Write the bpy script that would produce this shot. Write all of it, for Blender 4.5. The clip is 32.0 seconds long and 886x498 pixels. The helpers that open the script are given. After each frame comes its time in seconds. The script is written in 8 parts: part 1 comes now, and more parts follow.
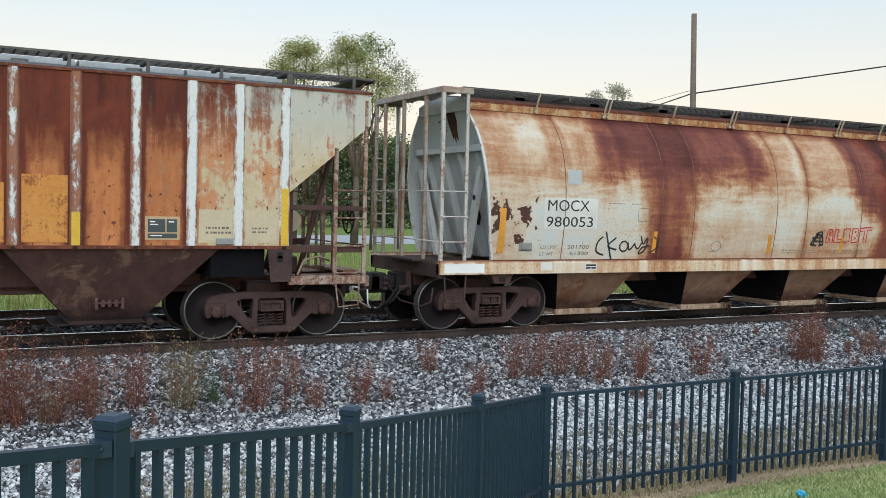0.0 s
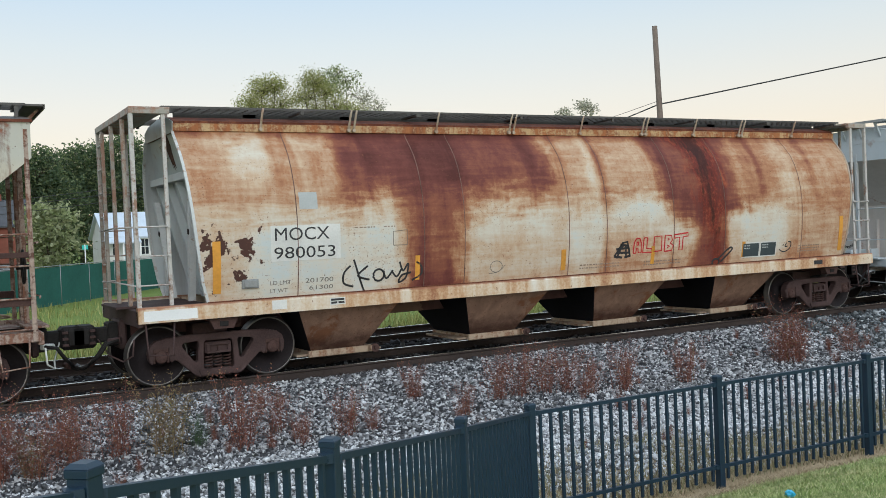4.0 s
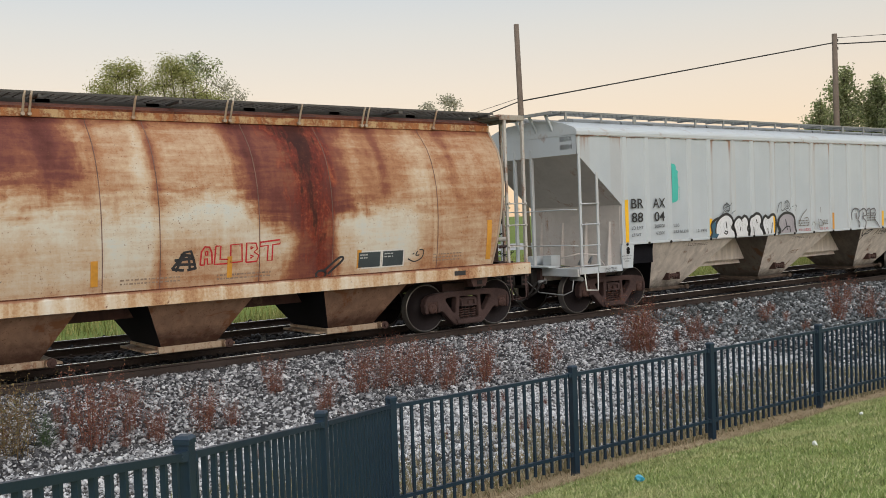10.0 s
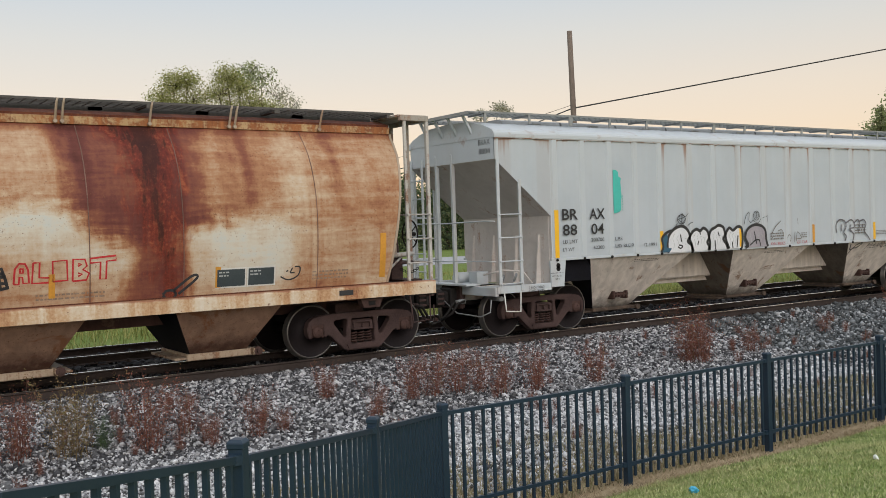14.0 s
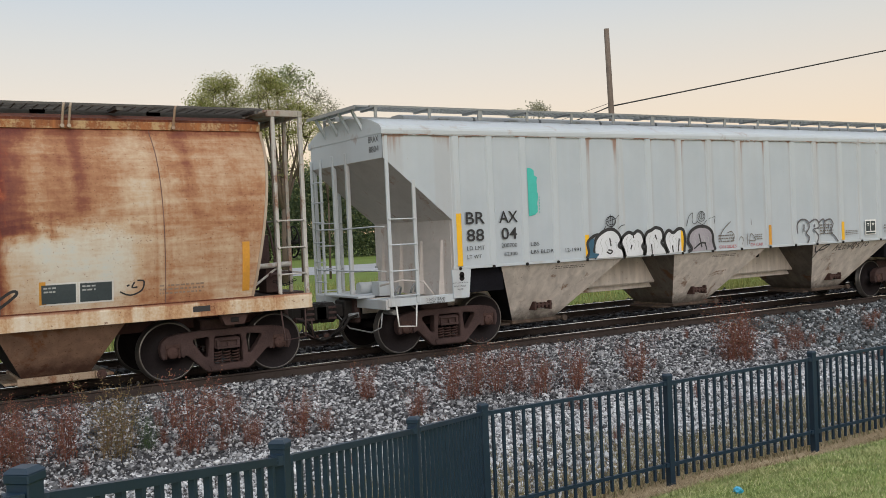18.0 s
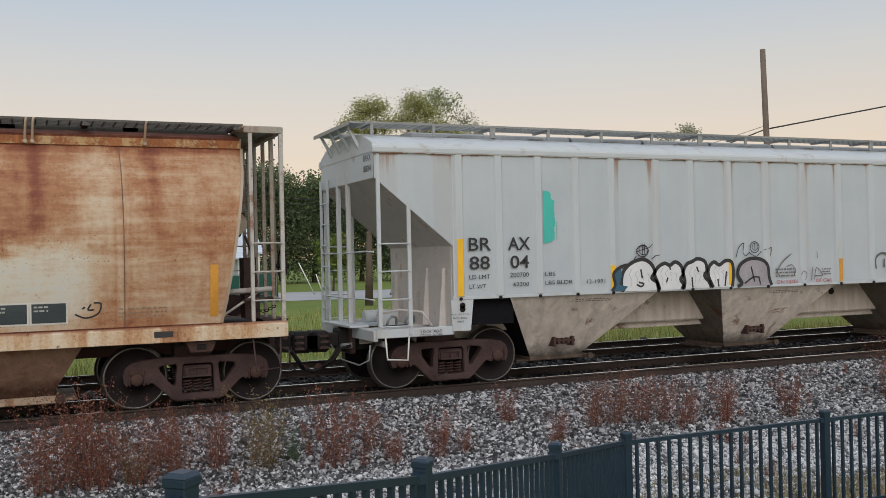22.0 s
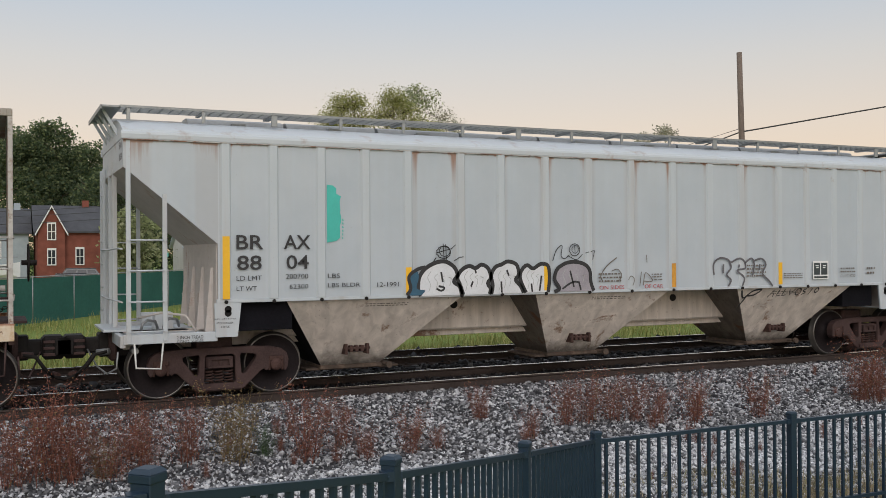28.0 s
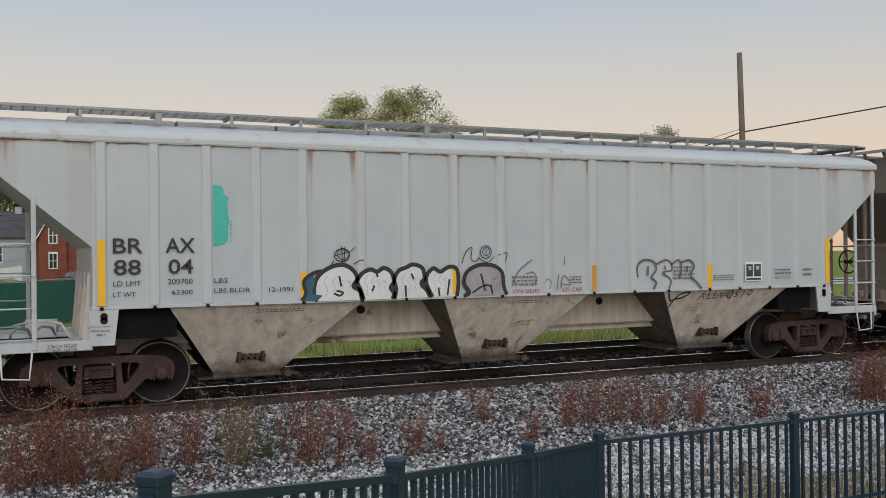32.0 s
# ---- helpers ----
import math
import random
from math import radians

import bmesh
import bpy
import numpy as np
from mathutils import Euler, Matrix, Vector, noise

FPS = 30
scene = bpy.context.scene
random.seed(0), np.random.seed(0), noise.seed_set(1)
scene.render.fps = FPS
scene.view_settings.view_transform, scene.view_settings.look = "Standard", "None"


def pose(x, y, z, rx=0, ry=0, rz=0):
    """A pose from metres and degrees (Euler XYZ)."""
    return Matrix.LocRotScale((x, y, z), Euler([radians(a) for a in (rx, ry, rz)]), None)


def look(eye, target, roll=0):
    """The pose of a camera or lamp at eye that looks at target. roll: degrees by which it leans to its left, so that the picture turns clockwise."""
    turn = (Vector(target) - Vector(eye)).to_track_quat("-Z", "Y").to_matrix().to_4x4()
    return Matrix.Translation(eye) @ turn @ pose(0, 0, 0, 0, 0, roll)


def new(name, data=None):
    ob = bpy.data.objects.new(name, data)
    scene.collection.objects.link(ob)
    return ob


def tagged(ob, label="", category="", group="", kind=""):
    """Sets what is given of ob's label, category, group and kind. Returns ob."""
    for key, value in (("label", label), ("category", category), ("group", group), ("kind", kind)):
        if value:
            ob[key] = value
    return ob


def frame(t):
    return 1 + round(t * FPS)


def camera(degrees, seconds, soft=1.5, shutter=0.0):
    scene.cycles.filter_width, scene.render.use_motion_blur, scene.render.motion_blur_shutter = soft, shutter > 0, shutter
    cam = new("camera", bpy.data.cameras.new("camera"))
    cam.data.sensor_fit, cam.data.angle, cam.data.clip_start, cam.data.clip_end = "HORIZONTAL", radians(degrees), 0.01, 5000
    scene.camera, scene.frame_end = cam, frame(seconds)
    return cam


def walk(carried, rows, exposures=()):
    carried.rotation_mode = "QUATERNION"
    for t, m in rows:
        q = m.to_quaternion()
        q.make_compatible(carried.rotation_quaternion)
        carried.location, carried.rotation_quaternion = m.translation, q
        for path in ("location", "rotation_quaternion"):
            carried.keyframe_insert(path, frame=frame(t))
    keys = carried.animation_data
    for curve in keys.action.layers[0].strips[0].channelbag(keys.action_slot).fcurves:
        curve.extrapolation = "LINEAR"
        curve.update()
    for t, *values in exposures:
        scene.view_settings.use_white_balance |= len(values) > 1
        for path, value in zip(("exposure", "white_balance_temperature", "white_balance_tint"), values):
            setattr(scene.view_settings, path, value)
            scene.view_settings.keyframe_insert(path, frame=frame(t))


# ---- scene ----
cam = camera(49.53, 32.0, soft=0.85)
PATH = [
    (0, pose(-0.036, 0.054, 2.266, 87.41, -1.34, -27.91)),
    (0.5, pose(-0.036, 0.050, 2.266, 87.40, -1.01, -28.20)),
    (1, pose(-0.035, 0.046, 2.266, 87.25, -0.09, -27.34)),
    (1.5, pose(-0.038, 0.032, 2.267, 87.06, 0.74, -26.50)),
    (2, pose(-0.041, 0.018, 2.268, 86.97, 1.31, -25.96)),
    (2.5, pose(-0.047, -0.005, 2.266, 87.25, 1.86, -25.67)),
    (4.5, pose(0.015, -0.004, 2.261, 89.50, 2.79, -32.43)),
    (5, pose(0.013, -0.031, 2.265, 89.48, 2.93, -36.79)),
    (5.5, pose(0.011, -0.057, 2.269, 89.29, 3.01, -40.53)),
    (6, pose(0.010, -0.083, 2.273, 89.10, 3.00, -42.82)),
    (6.5, pose(0.016, -0.070, 2.271, 89.03, 2.83, -43.33)),
    (7, pose(0.021, -0.057, 2.269, 88.98, 2.54, -42.41)),
    (7.5, pose(0.027, -0.043, 2.268, 88.82, 2.20, -40.93)),
    (8, pose(0.033, -0.030, 2.266, 88.57, 1.97, -39.70)),
    (8.5, pose(0.029, -0.028, 2.265, 88.28, 1.86, -38.87)),
    (9, pose(0.025, -0.025, 2.265, 88.10, 1.91, -38.33)),
    (9.5, pose(0.021, -0.022, 2.264, 88.08, 2.00, -37.86)),
    (10, pose(0.017, -0.019, 2.264, 88.18, 2.08, -37.33)),
    (10.5, pose(0.018, -0.019, 2.264, 88.34, 2.17, -36.66)),
    (11, pose(0.019, -0.019, 2.264, 88.49, 2.23, -36.00)),
    (11.5, pose(0.020, -0.018, 2.265, 88.59, 2.30, -35.48)),
    (12, pose(0.021, -0.018, 2.265, 88.66, 2.30, -35.15)),
    (12.5, pose(0.020, -0.016, 2.264, 88.70, 2.27, -34.96)),
    (13, pose(0.020, -0.014, 2.263, 88.71, 2.20, -34.78)),
    (13.5, pose(0.019, -0.012, 2.262, 88.71, 2.05, -34.53)),
    (14, pose(0.018, -0.011, 2.261, 88.72, 1.89, -34.24)),
    (14.5, pose(0.017, -0.009, 2.260, 88.77, 1.67, -33.89)),
    (16.5, pose(0.018, -0.010, 2.254, 88.87, 1.89, -32.66)),
    (17, pose(0.019, -0.005, 2.254, 88.80, 2.07, -32.31)),
    (17.5, pose(0.020, 0.000, 2.255, 88.83, 2.29, -32.04)),
    (18, pose(0.022, 0.005, 2.255, 88.84, 2.49, -31.98)),
    (18.5, pose(0.023, 0.011, 2.256, 89.05, 2.53, -31.79)),
    (19, pose(0.026, 0.030, 2.252, 89.29, 2.17, -31.04)),
    (19.5, pose(0.028, 0.050, 2.249, 89.99, 1.48, -29.22)),
    (20, pose(0.031, 0.070, 2.246, 90.71, 0.63, -27.32)),
    (20.5, pose(0.026, 0.043, 2.252, 91.29, 0.29, -24.94)),
    (21, pose(0.020, 0.016, 2.259, 91.60, 0.41, -22.80)),
    (21.5, pose(0.019, 0.028, 2.256, 91.26, 0.82, -22.26)),
    (22, pose(0.018, 0.039, 2.253, 90.43, 1.23, -23.45)),
    (22.5, pose(0.017, 0.038, 2.252, 89.43, 1.62, -26.09)),
    (23, pose(0.017, 0.037, 2.250, 88.75, 1.92, -28.79)),
    (23.5, pose(0.029, 0.016, 2.254, 88.55, 2.11, -30.78)),
    (24, pose(0.041, -0.006, 2.257, 88.70, 2.16, -31.23)),
    (24.5, pose(0.032, -0.013, 2.263, 89.22, 1.87, -30.15)),
    (25, pose(0.023, -0.021, 2.269, 89.81, 1.51, -28.21)),
    (25.5, pose(0.013, -0.028, 2.275, 90.22, 1.22, -26.33)),
    (27.5, pose(0.027, -0.001, 2.265, 90.12, 0.37, -24.91)),
    (28, pose(0.028, -0.001, 2.266, 90.21, 0.36, -24.85)),
    (28.5, pose(0.028, -0.001, 2.266, 90.41, 0.38, -24.70)),
    (29, pose(0.029, -0.001, 2.267, 90.61, 0.51, -24.52)),
    (29.5, pose(0.030, -0.001, 2.268, 90.76, 0.61, -24.41)),
    (30, pose(0.026, -0.002, 2.268, 90.85, 0.64, -24.38)),
    (30.5, pose(0.023, -0.004, 2.268, 90.97, 0.62, -24.35)),
    (31, pose(0.019, -0.006, 2.268, 90.99, 0.50, -24.42)),
    (31.5, pose(0.016, -0.008, 2.269, 90.84, 0.55, -24.49)),
    (32, pose(0.012, -0.009, 2.269, 90.31, 0.64, -24.79)),
]
walk(cam, PATH, [(0, 0.40, 5900, 7), (2.5, 0.38, 5900, 7), (5, 0.25, 5900, 7), (6, 0.23, 6500, 11), (7, 0.22, 6100, 9), (8, 0.20, 6650, 13), (9.5, 0.18, 6750, 13), (14, 0.15, 6650, 13), (18, 0.13, 6600, 13), (20, 0.08, 6550, 14), (22, -0.03, 6550, 14), (23, -0.02, 6550, 14), (25, 0.03, 6600, 15), (28, 0.0, 6600, 15), (31, -0.04, 6600, 15), (32, -0.14, 6550, 14)])

# ---- light ----
world = bpy.data.worlds.new("dusk_sky")
scene.world = world
world.use_nodes = True
wt = world.node_tree
sky = wt.nodes.new("ShaderNodeTexSky")
sky.sky_type = "NISHITA"
sky.sun_disc = False
SUN_AZ, SUN_EL = 195.0, 27.0          # degrees clockwise from +y: behind the lawn
sky.sun_elevation = radians(SUN_EL)
sky.sun_rotation = radians(SUN_AZ)
sky.air_density, sky.dust_density, sky.ozone_density = 1.0, 1.2, 1.0
# thin high haze: peach at the horizon, pale blue-grey above
tc = wt.nodes.new("ShaderNodeTexCoord")
sep = wt.nodes.new("ShaderNodeSeparateXYZ")
wt.links.new(tc.outputs["Generated"], sep.inputs[0])
haze = wt.nodes.new("ShaderNodeValToRGB")
wt.links.new(sep.outputs[2], haze.inputs[0])
el = haze.color_ramp.elements
for p in (0.06, 0.13, 0.19, 0.26):
    el.new(p)
for e, (p, c) in zip(el, ((0.0, (0.89, 0.61, 0.37)), (0.06, (0.88, 0.645, 0.42)), (0.13, (0.80, 0.665, 0.50)), (0.19, (0.69, 0.655, 0.565)), (0.26, (0.535, 0.605, 0.635)), (1.0, (1.05, 1.14, 1.22)))):
    e.position, e.color = p, (*c, 1)
add = wt.nodes.new("ShaderNodeMix")
add.data_type, add.blend_type = "RGBA", "ADD"
add.inputs[0].default_value = 0.035
wt.links.new(haze.outputs[0], add.inputs[6])
wt.links.new(sky.outputs[0], add.inputs[7])
wt.links.new(add.outputs[2], wt.nodes["Background"].inputs[0])
wt.nodes["Background"].inputs[1].default_value = 0.80
sun = new("sun", bpy.data.lights.new("sun", "SUN"))
sun.data.energy, sun.data.angle, sun.data.color = 1.10, radians(50), (1.0, 0.95, 0.90)
_a, _e = radians(SUN_AZ), radians(SUN_EL)
sun.matrix_world = look((math.sin(_a) * math.cos(_e) * 90, math.cos(_a) * math.cos(_e) * 90, math.sin(_e) * 90), (0, 0, 0))

# ---- materials ----
class Nodes:
    """Small wrapper round a material's node tree."""
    def __init__(self, name, rough=0.6, metal=0.0):
        self.mat = bpy.data.materials.new(name)
        self.mat.use_nodes = True
        self.t = self.mat.node_tree
        self.b = self.t.nodes["Principled BSDF"]
        self.b.inputs["Roughness"].default_value = rough
        self.b.inputs["Metallic"].default_value = metal
        if rough > 0.55 and not metal > 0.5:      # matt, dusty surfaces
            self.b.inputs["Specular IOR Level"].default_value = 0.18

    def n(self, kind, **kw):
        nd = self.t.nodes.new(kind)
        for k, v in kw.items():
            if k == "inp":
                for i, q in v.items():
                    if hasattr(q, "is_output"):
                        self.t.links.new(q, nd.inputs[i])
                    else:
                        nd.inputs[i].default_value = q
            else:
                setattr(nd, k, v)
        return nd

    def co(self, scale=(1, 1, 1), loc=(0, 0, 0), kind="Object"):
        tc = self.n("ShaderNodeTexCoord")
        return self.n("ShaderNodeMapping", inp={0: tc.outputs[kind], 1: loc, 3: scale}).outputs[0]

    def noise(self, scale, detail=4, rough=0.55, co=None, dist=0.0):
        nd = self.n("ShaderNodeTexNoise", inp={"Scale": scale, "Detail": detail, "Roughness": rough, "Distortion": dist})
        self.t.links.new(co if co is not None else self.co(), nd.inputs["Vector"])
        return nd.outputs[0]

    def ramp(self, fac, *stops, interp="LINEAR"):
        nd = self.n("ShaderNodeValToRGB", inp={0: fac})
        nd.color_ramp.interpolation = interp
        el = nd.color_ramp.elements
        while len(el) < len(stops):
            el.new(0.5)
        for e, (p, c) in zip(el, stops):
            e.position = p
            e.color = (c, c, c, 1) if isinstance(c, (int, float)) else (*c, 1)
        return nd.outputs[0]

    def math(self, op, a, b=0.5, c=0.0):
        return self.n("ShaderNodeMath", operation=op, inp={0: a, 1: b, 2: c}).outputs[0]

    def mix(self, fac, a, b, blend="MIX"):
        nd = self.n("ShaderNodeMix", data_type="RGBA", blend_type=blend)
        for i, q in ((0, fac), (6, a), (7, b)):
            if hasattr(q, "is_output"):
                self.t.links.new(q, nd.inputs[i])
            elif i == 0:
                nd.inputs[0].default_value = q
            else:
                nd.inputs[i].default_value = (*q, 1)
        return nd.outputs[2]

    def axis(self, which):
        tc = self.n("ShaderNodeTexCoord")
        return self.n("ShaderNodeSeparateXYZ", inp={0: tc.outputs["Object"]}).outputs[which]

    def color(self, out):
        if hasattr(out, "is_output"):
            self.t.links.new(out, self.b.inputs["Base Color"])
        else:
            self.b.inputs["Base Color"].default_value = (*out, 1)
        return self

    def rough(self, out):
        self.t.links.new(out, self.b.inputs["Roughness"])
        return self

    def bump(self, height, strength=0.3, dist=0.02):
        nd = self.n("ShaderNodeBump", inp={"Height": height, "Strength": strength, "Distance": dist})
        self.t.links.new(nd.outputs[0], self.b.inputs["Normal"])
        return self


def simple(name, col, rough=0.6, metal=0.0, var=0.25, scale=6.0, bump=0.1):
    """Plain surface with mottling at two scales."""
    m = Nodes(name, rough, metal)
    big, fine = m.noise(scale * 0.25, 3), m.noise(scale * 4, 5)
    both = m.math("ADD", m.math("MULTIPLY", big, 0.6), m.math("MULTIPLY", fine, 0.4))
    lo, hi = tuple(c * (1 - var) for c in col), tuple(min(1, c * (1 + var)) for c in col)
    m.color(m.ramp(both, (0.3, lo), (0.7, hi)))
    if bump:
        m.bump(fine, bump, 0.01)
    return m.mat


SEAMS = (-5.94, -3.58, -2.75, -0.42, 0.50, 2.25, 3.70, 6.07)
BRACKETS = (-6.3, -4.65, -2.95, -1.3, 0.35, 2.0, 3.4, 4.8, 6.45)


def rusted_cream():
    """Cream tank paint: one field of rust thickness, raised in zones with ragged edges, drives a ramp from paint to scale."""
    m = Nodes("rusted_cream_paint", 0.62)
    x, z = m.axis(0), m.axis(2)
    def full(n, lo=0.33, hi=0.67):
        return m.ramp(n, (lo, 0.0), (hi, 1.0))
    streak = full(m.noise(1.0, 6, 0.52, m.co((2.6, 1.0, 0.22)), 0.7))
    hair = full(m.noise(1.0, 5, 0.55, m.co((12.0, 4.0, 0.7), (2, 0, 0)), 0.8))
    patchy = full(m.noise(1.0, 9, 0.60, m.co((1.1, 0.6, 1.3), (3.1, 0, 0)), 1.0), 0.30, 0.70)
    scrub = full(m.noise(1.0, 8, 0.62, m.co((1.2, 1.0, 5.0), (0, 0, 7)), 0.9), 0.30, 0.70)
    raw = m.noise(13.0, 9, 0.75)
    fine = full(raw, 0.38, 0.62)
    lines = full(m.noise(1.0, 6, 0.6, m.co((0.7, 1.0, 11.0), (0, 0, 3)), 0.5))
    xw = m.math("ADD", x, m.math("MULTIPLY", m.math("SUBTRACT", m.noise(1.0, 6, 0.65, m.co((1.4, 1, 0.9), (9, 0, 0)), 0.5), 0.5), 0.9))
    zw = m.math("ADD", z, m.math("ADD", m.math("MULTIPLY", m.math("SUBTRACT", m.noise(1.0, 8, 0.68, m.co((1.7, 1, 0.9), (0, 0, 4)), 0.5), 0.5), 1.0), m.math("MULTIPLY", m.math("SUBTRACT", scrub, 0.5), 0.22)))
    def step(v, a, w):
        return m.n("ShaderNodeMapRange", interpolation_type="SMOOTHSTEP", inp={0: v, 1: a - w, 2: a + w, 3: 0.0, 4: 1.0}).outputs[0]
    def zone(x0, x1, z0, z1, wx=0.26, wz=0.34):
        a = m.math("MULTIPLY", step(xw, x0, wx), m.math("SUBTRACT", 1.0, step(xw, x1, wx)))
        return m.math("MULTIPLY", a, m.math("MULTIPLY", step(zw, z0, wz), m.math("SUBTRACT", 1.0, step(zw, z1, wz))))
    def total(*terms):
        out = None
        for k, q in terms:
            out = m.math("MULTIPLY", q, k) if out is None else m.math("ADD", out, m.math("MULTIPLY", q, k))
        return out
    t = total((0.085, m.math("ADD", 1.0, 0.0)), (0.12, patchy), (0.095, scrub), (0.07, lines), (0.06, streak), (0.03, hair), (0.055, fine))
    for x0, x1, z0, z1, k in ((-8.2, -4.9, 2.65, 5.0, 0.22), (-7.05, -6.25, 3.25, 3.95, -0.15), (-8.2, -6.9, 1.2, 2.6, 0.12), (-6.8, -4.2, 1.45, 2.6, -0.05), (-5.3, -3.9, 2.45, 3.0, 0.15),
                              (-5.0, -0.85, 2.98, 5.0, 0.46), (-4.6, -2.6, 3.15, 5.0, 0.07), (-3.95, -2.82, 0.0, 3.0, 0.36), (-3.15, -2.72, 0.0, 4.4, 0.07),
                              (-2.75, -1.0, 2.5, 3.0, 0.24), (-2.7, -0.4, 1.75, 2.2, 0.14), (-2.6, -1.1, 2.15, 2.5, -0.05), (-0.95, 0.65, 2.5, 5.0, 0.23), (0.12, 0.48, 2.3, 4.2, -0.16),
                              (0.6, 2.0, 2.75, 5.0, 0.23), (0.6, 2.0, 1.75, 2.2, 0.18), (0.6, 1.95, 2.3, 2.75, -0.06), (0.4, 2.9, 0.0, 1.75, 0.10),
                              (1.95, 4.1, 2.5, 5.0, 0.43), (4.1, 4.85, 2.55, 5.0, 0.27), (2.2, 2.8, 2.1, 2.6, 0.36), (2.8, 4.1, 2.3, 2.6, 0.26), (2.9, 4.2, 1.4, 2.1, 0.12), (-2.6, 2.9, 1.35, 1.75, 0.07), (2.85, 3.65, 0.0, 2.5, 0.33), (4.85, 8.4, 2.5, 5.0, 0.24), (5.75, 6.1, 2.0, 4.4, -0.10), (5.6, 8.4, 1.2, 2.6, 0.20),
                              (-4.4, 7.0, 0.0, 1.42, 0.16)):
        t = m.math("ADD", t, m.math("MULTIPLY", zone(x0, x1, z0, z1), k))
    # runs below the walkway brackets
    for c in BRACKETS:
        d = m.math("ABSOLUTE", m.math("SUBTRACT", m.math("ADD", x, m.math("MULTIPLY", m.math("SUBTRACT", streak, 0.5), 0.16)), c + 0.12))
        t = m.math("ADD", t, m.math("MULTIPLY", m.math("MULTIPLY", m.ramp(d, (0.02, 1.0), (0.17, 0.0)), step(zw, 2.8, 0.8)), 0.085))
    # tide marks beside the welds
    for c in SEAMS:
        d = m.math("ABSOLUTE", m.math("SUBTRACT", x, c))
        t = m.math("ADD", t, m.math("MULTIPLY", m.math("MULTIPLY", m.ramp(d, (0.0, 1.0), (0.16, 0.0)), streak), 0.14))
    t = m.math("ADD", t, m.ramp(m.math("MULTIPLY", z, 0.24), (0.935, 0.0), (0.965, 0.12)))
    c = m.ramp(t, (0.17, (0.53, 0.575, 0.56)), (0.29, (0.60, 0.56, 0.47)), (0.45, (0.51, 0.372, 0.25)), (0.575, (0.375, 0.19, 0.098)), (0.68, (0.235, 0.086, 0.050)), (0.79, (0.150, 0.047, 0.037)), (0.96, (0.080, 0.023, 0.018)))
    # red-black runs down from one leaking hatch
    mid = m.math("ADD", 3.22, m.math("MULTIPLY", m.math("SUBTRACT", 4.1, z), 0.075))
    d = m.math("ABSOLUTE", m.math("SUBTRACT", m.math("ADD", x, m.math("MULTIPLY", m.math("SUBTRACT", patchy, 0.5), 0.30)), mid))
    d = m.math("ADD", d, m.math("MULTIPLY", m.math("SUBTRACT", hair, 0.5), 0.16))
    up = m.math("SUBTRACT", z, 1.3)
    halo = m.math("SUBTRACT", m.math("ADD", 0.25, m.math("MULTIPLY", up, 0.17)), d)
    grit = full(m.noise(1.0, 8, 0.68, m.co((5.5, 1.0, 2.2), (1, 0, 0)), 0.8))
    red = m.ramp(m.math("ADD", m.math("MULTIPLY", grit, 0.6), m.math("MULTIPLY", fine, 0.4)), (0.2, (0.085, 0.016, 0.012)), (0.55, (0.17, 0.030, 0.018)), (0.9, (0.36, 0.10, 0.045)))
    c = m.mix(m.ramp(m.math("ADD", halo, m.math("MULTIPLY", m.math("SUBTRACT", grit, 0.5), 0.22)), (-0.04, 0.0), (0.26, 0.9)), c, red)
    core = m.math("ADD", m.math("SUBTRACT", m.math("MULTIPLY", m.math("SUBTRACT", z, 1.55), 0.15), d), m.math("MULTIPLY", m.math("SUBTRACT", grit, 0.5), 0.34))
    c = m.mix(m.ramp(core, (-0.08, 0.0), (0.16, 0.9)), c, m.mix(patchy, (0.022, 0.010, 0.009), (0.062, 0.019, 0.014)))
    # bare corroded flakes by the sign
    left = zone(-7.6, -6.55, 1.45, 2.75)
    c = m.mix(m.ramp(total((0.78, m.noise(4.6, 5, 0.55)), (0.16, left)), (0.585, 0.0), (0.60, 1.0)), c, (0.075, 0.036, 0.028))
    pits = m.noise(34.0, 4, 0.6)
    c = m.mix(m.ramp(m.math("ADD", pits, m.math("MULTIPLY", patchy, 0.10)), (0.70, 0.0), (0.73, 0.75)), c, (0.15, 0.062, 0.036))
    c = m.mix(m.ramp(raw, (0.62, 0.0), (0.66, 0.55)), c, (0.24, 0.10, 0.05))
    m.color(c).bump(total((1.0, t), (0.3, fine)), 0.12, 0.01)
    return m.mat


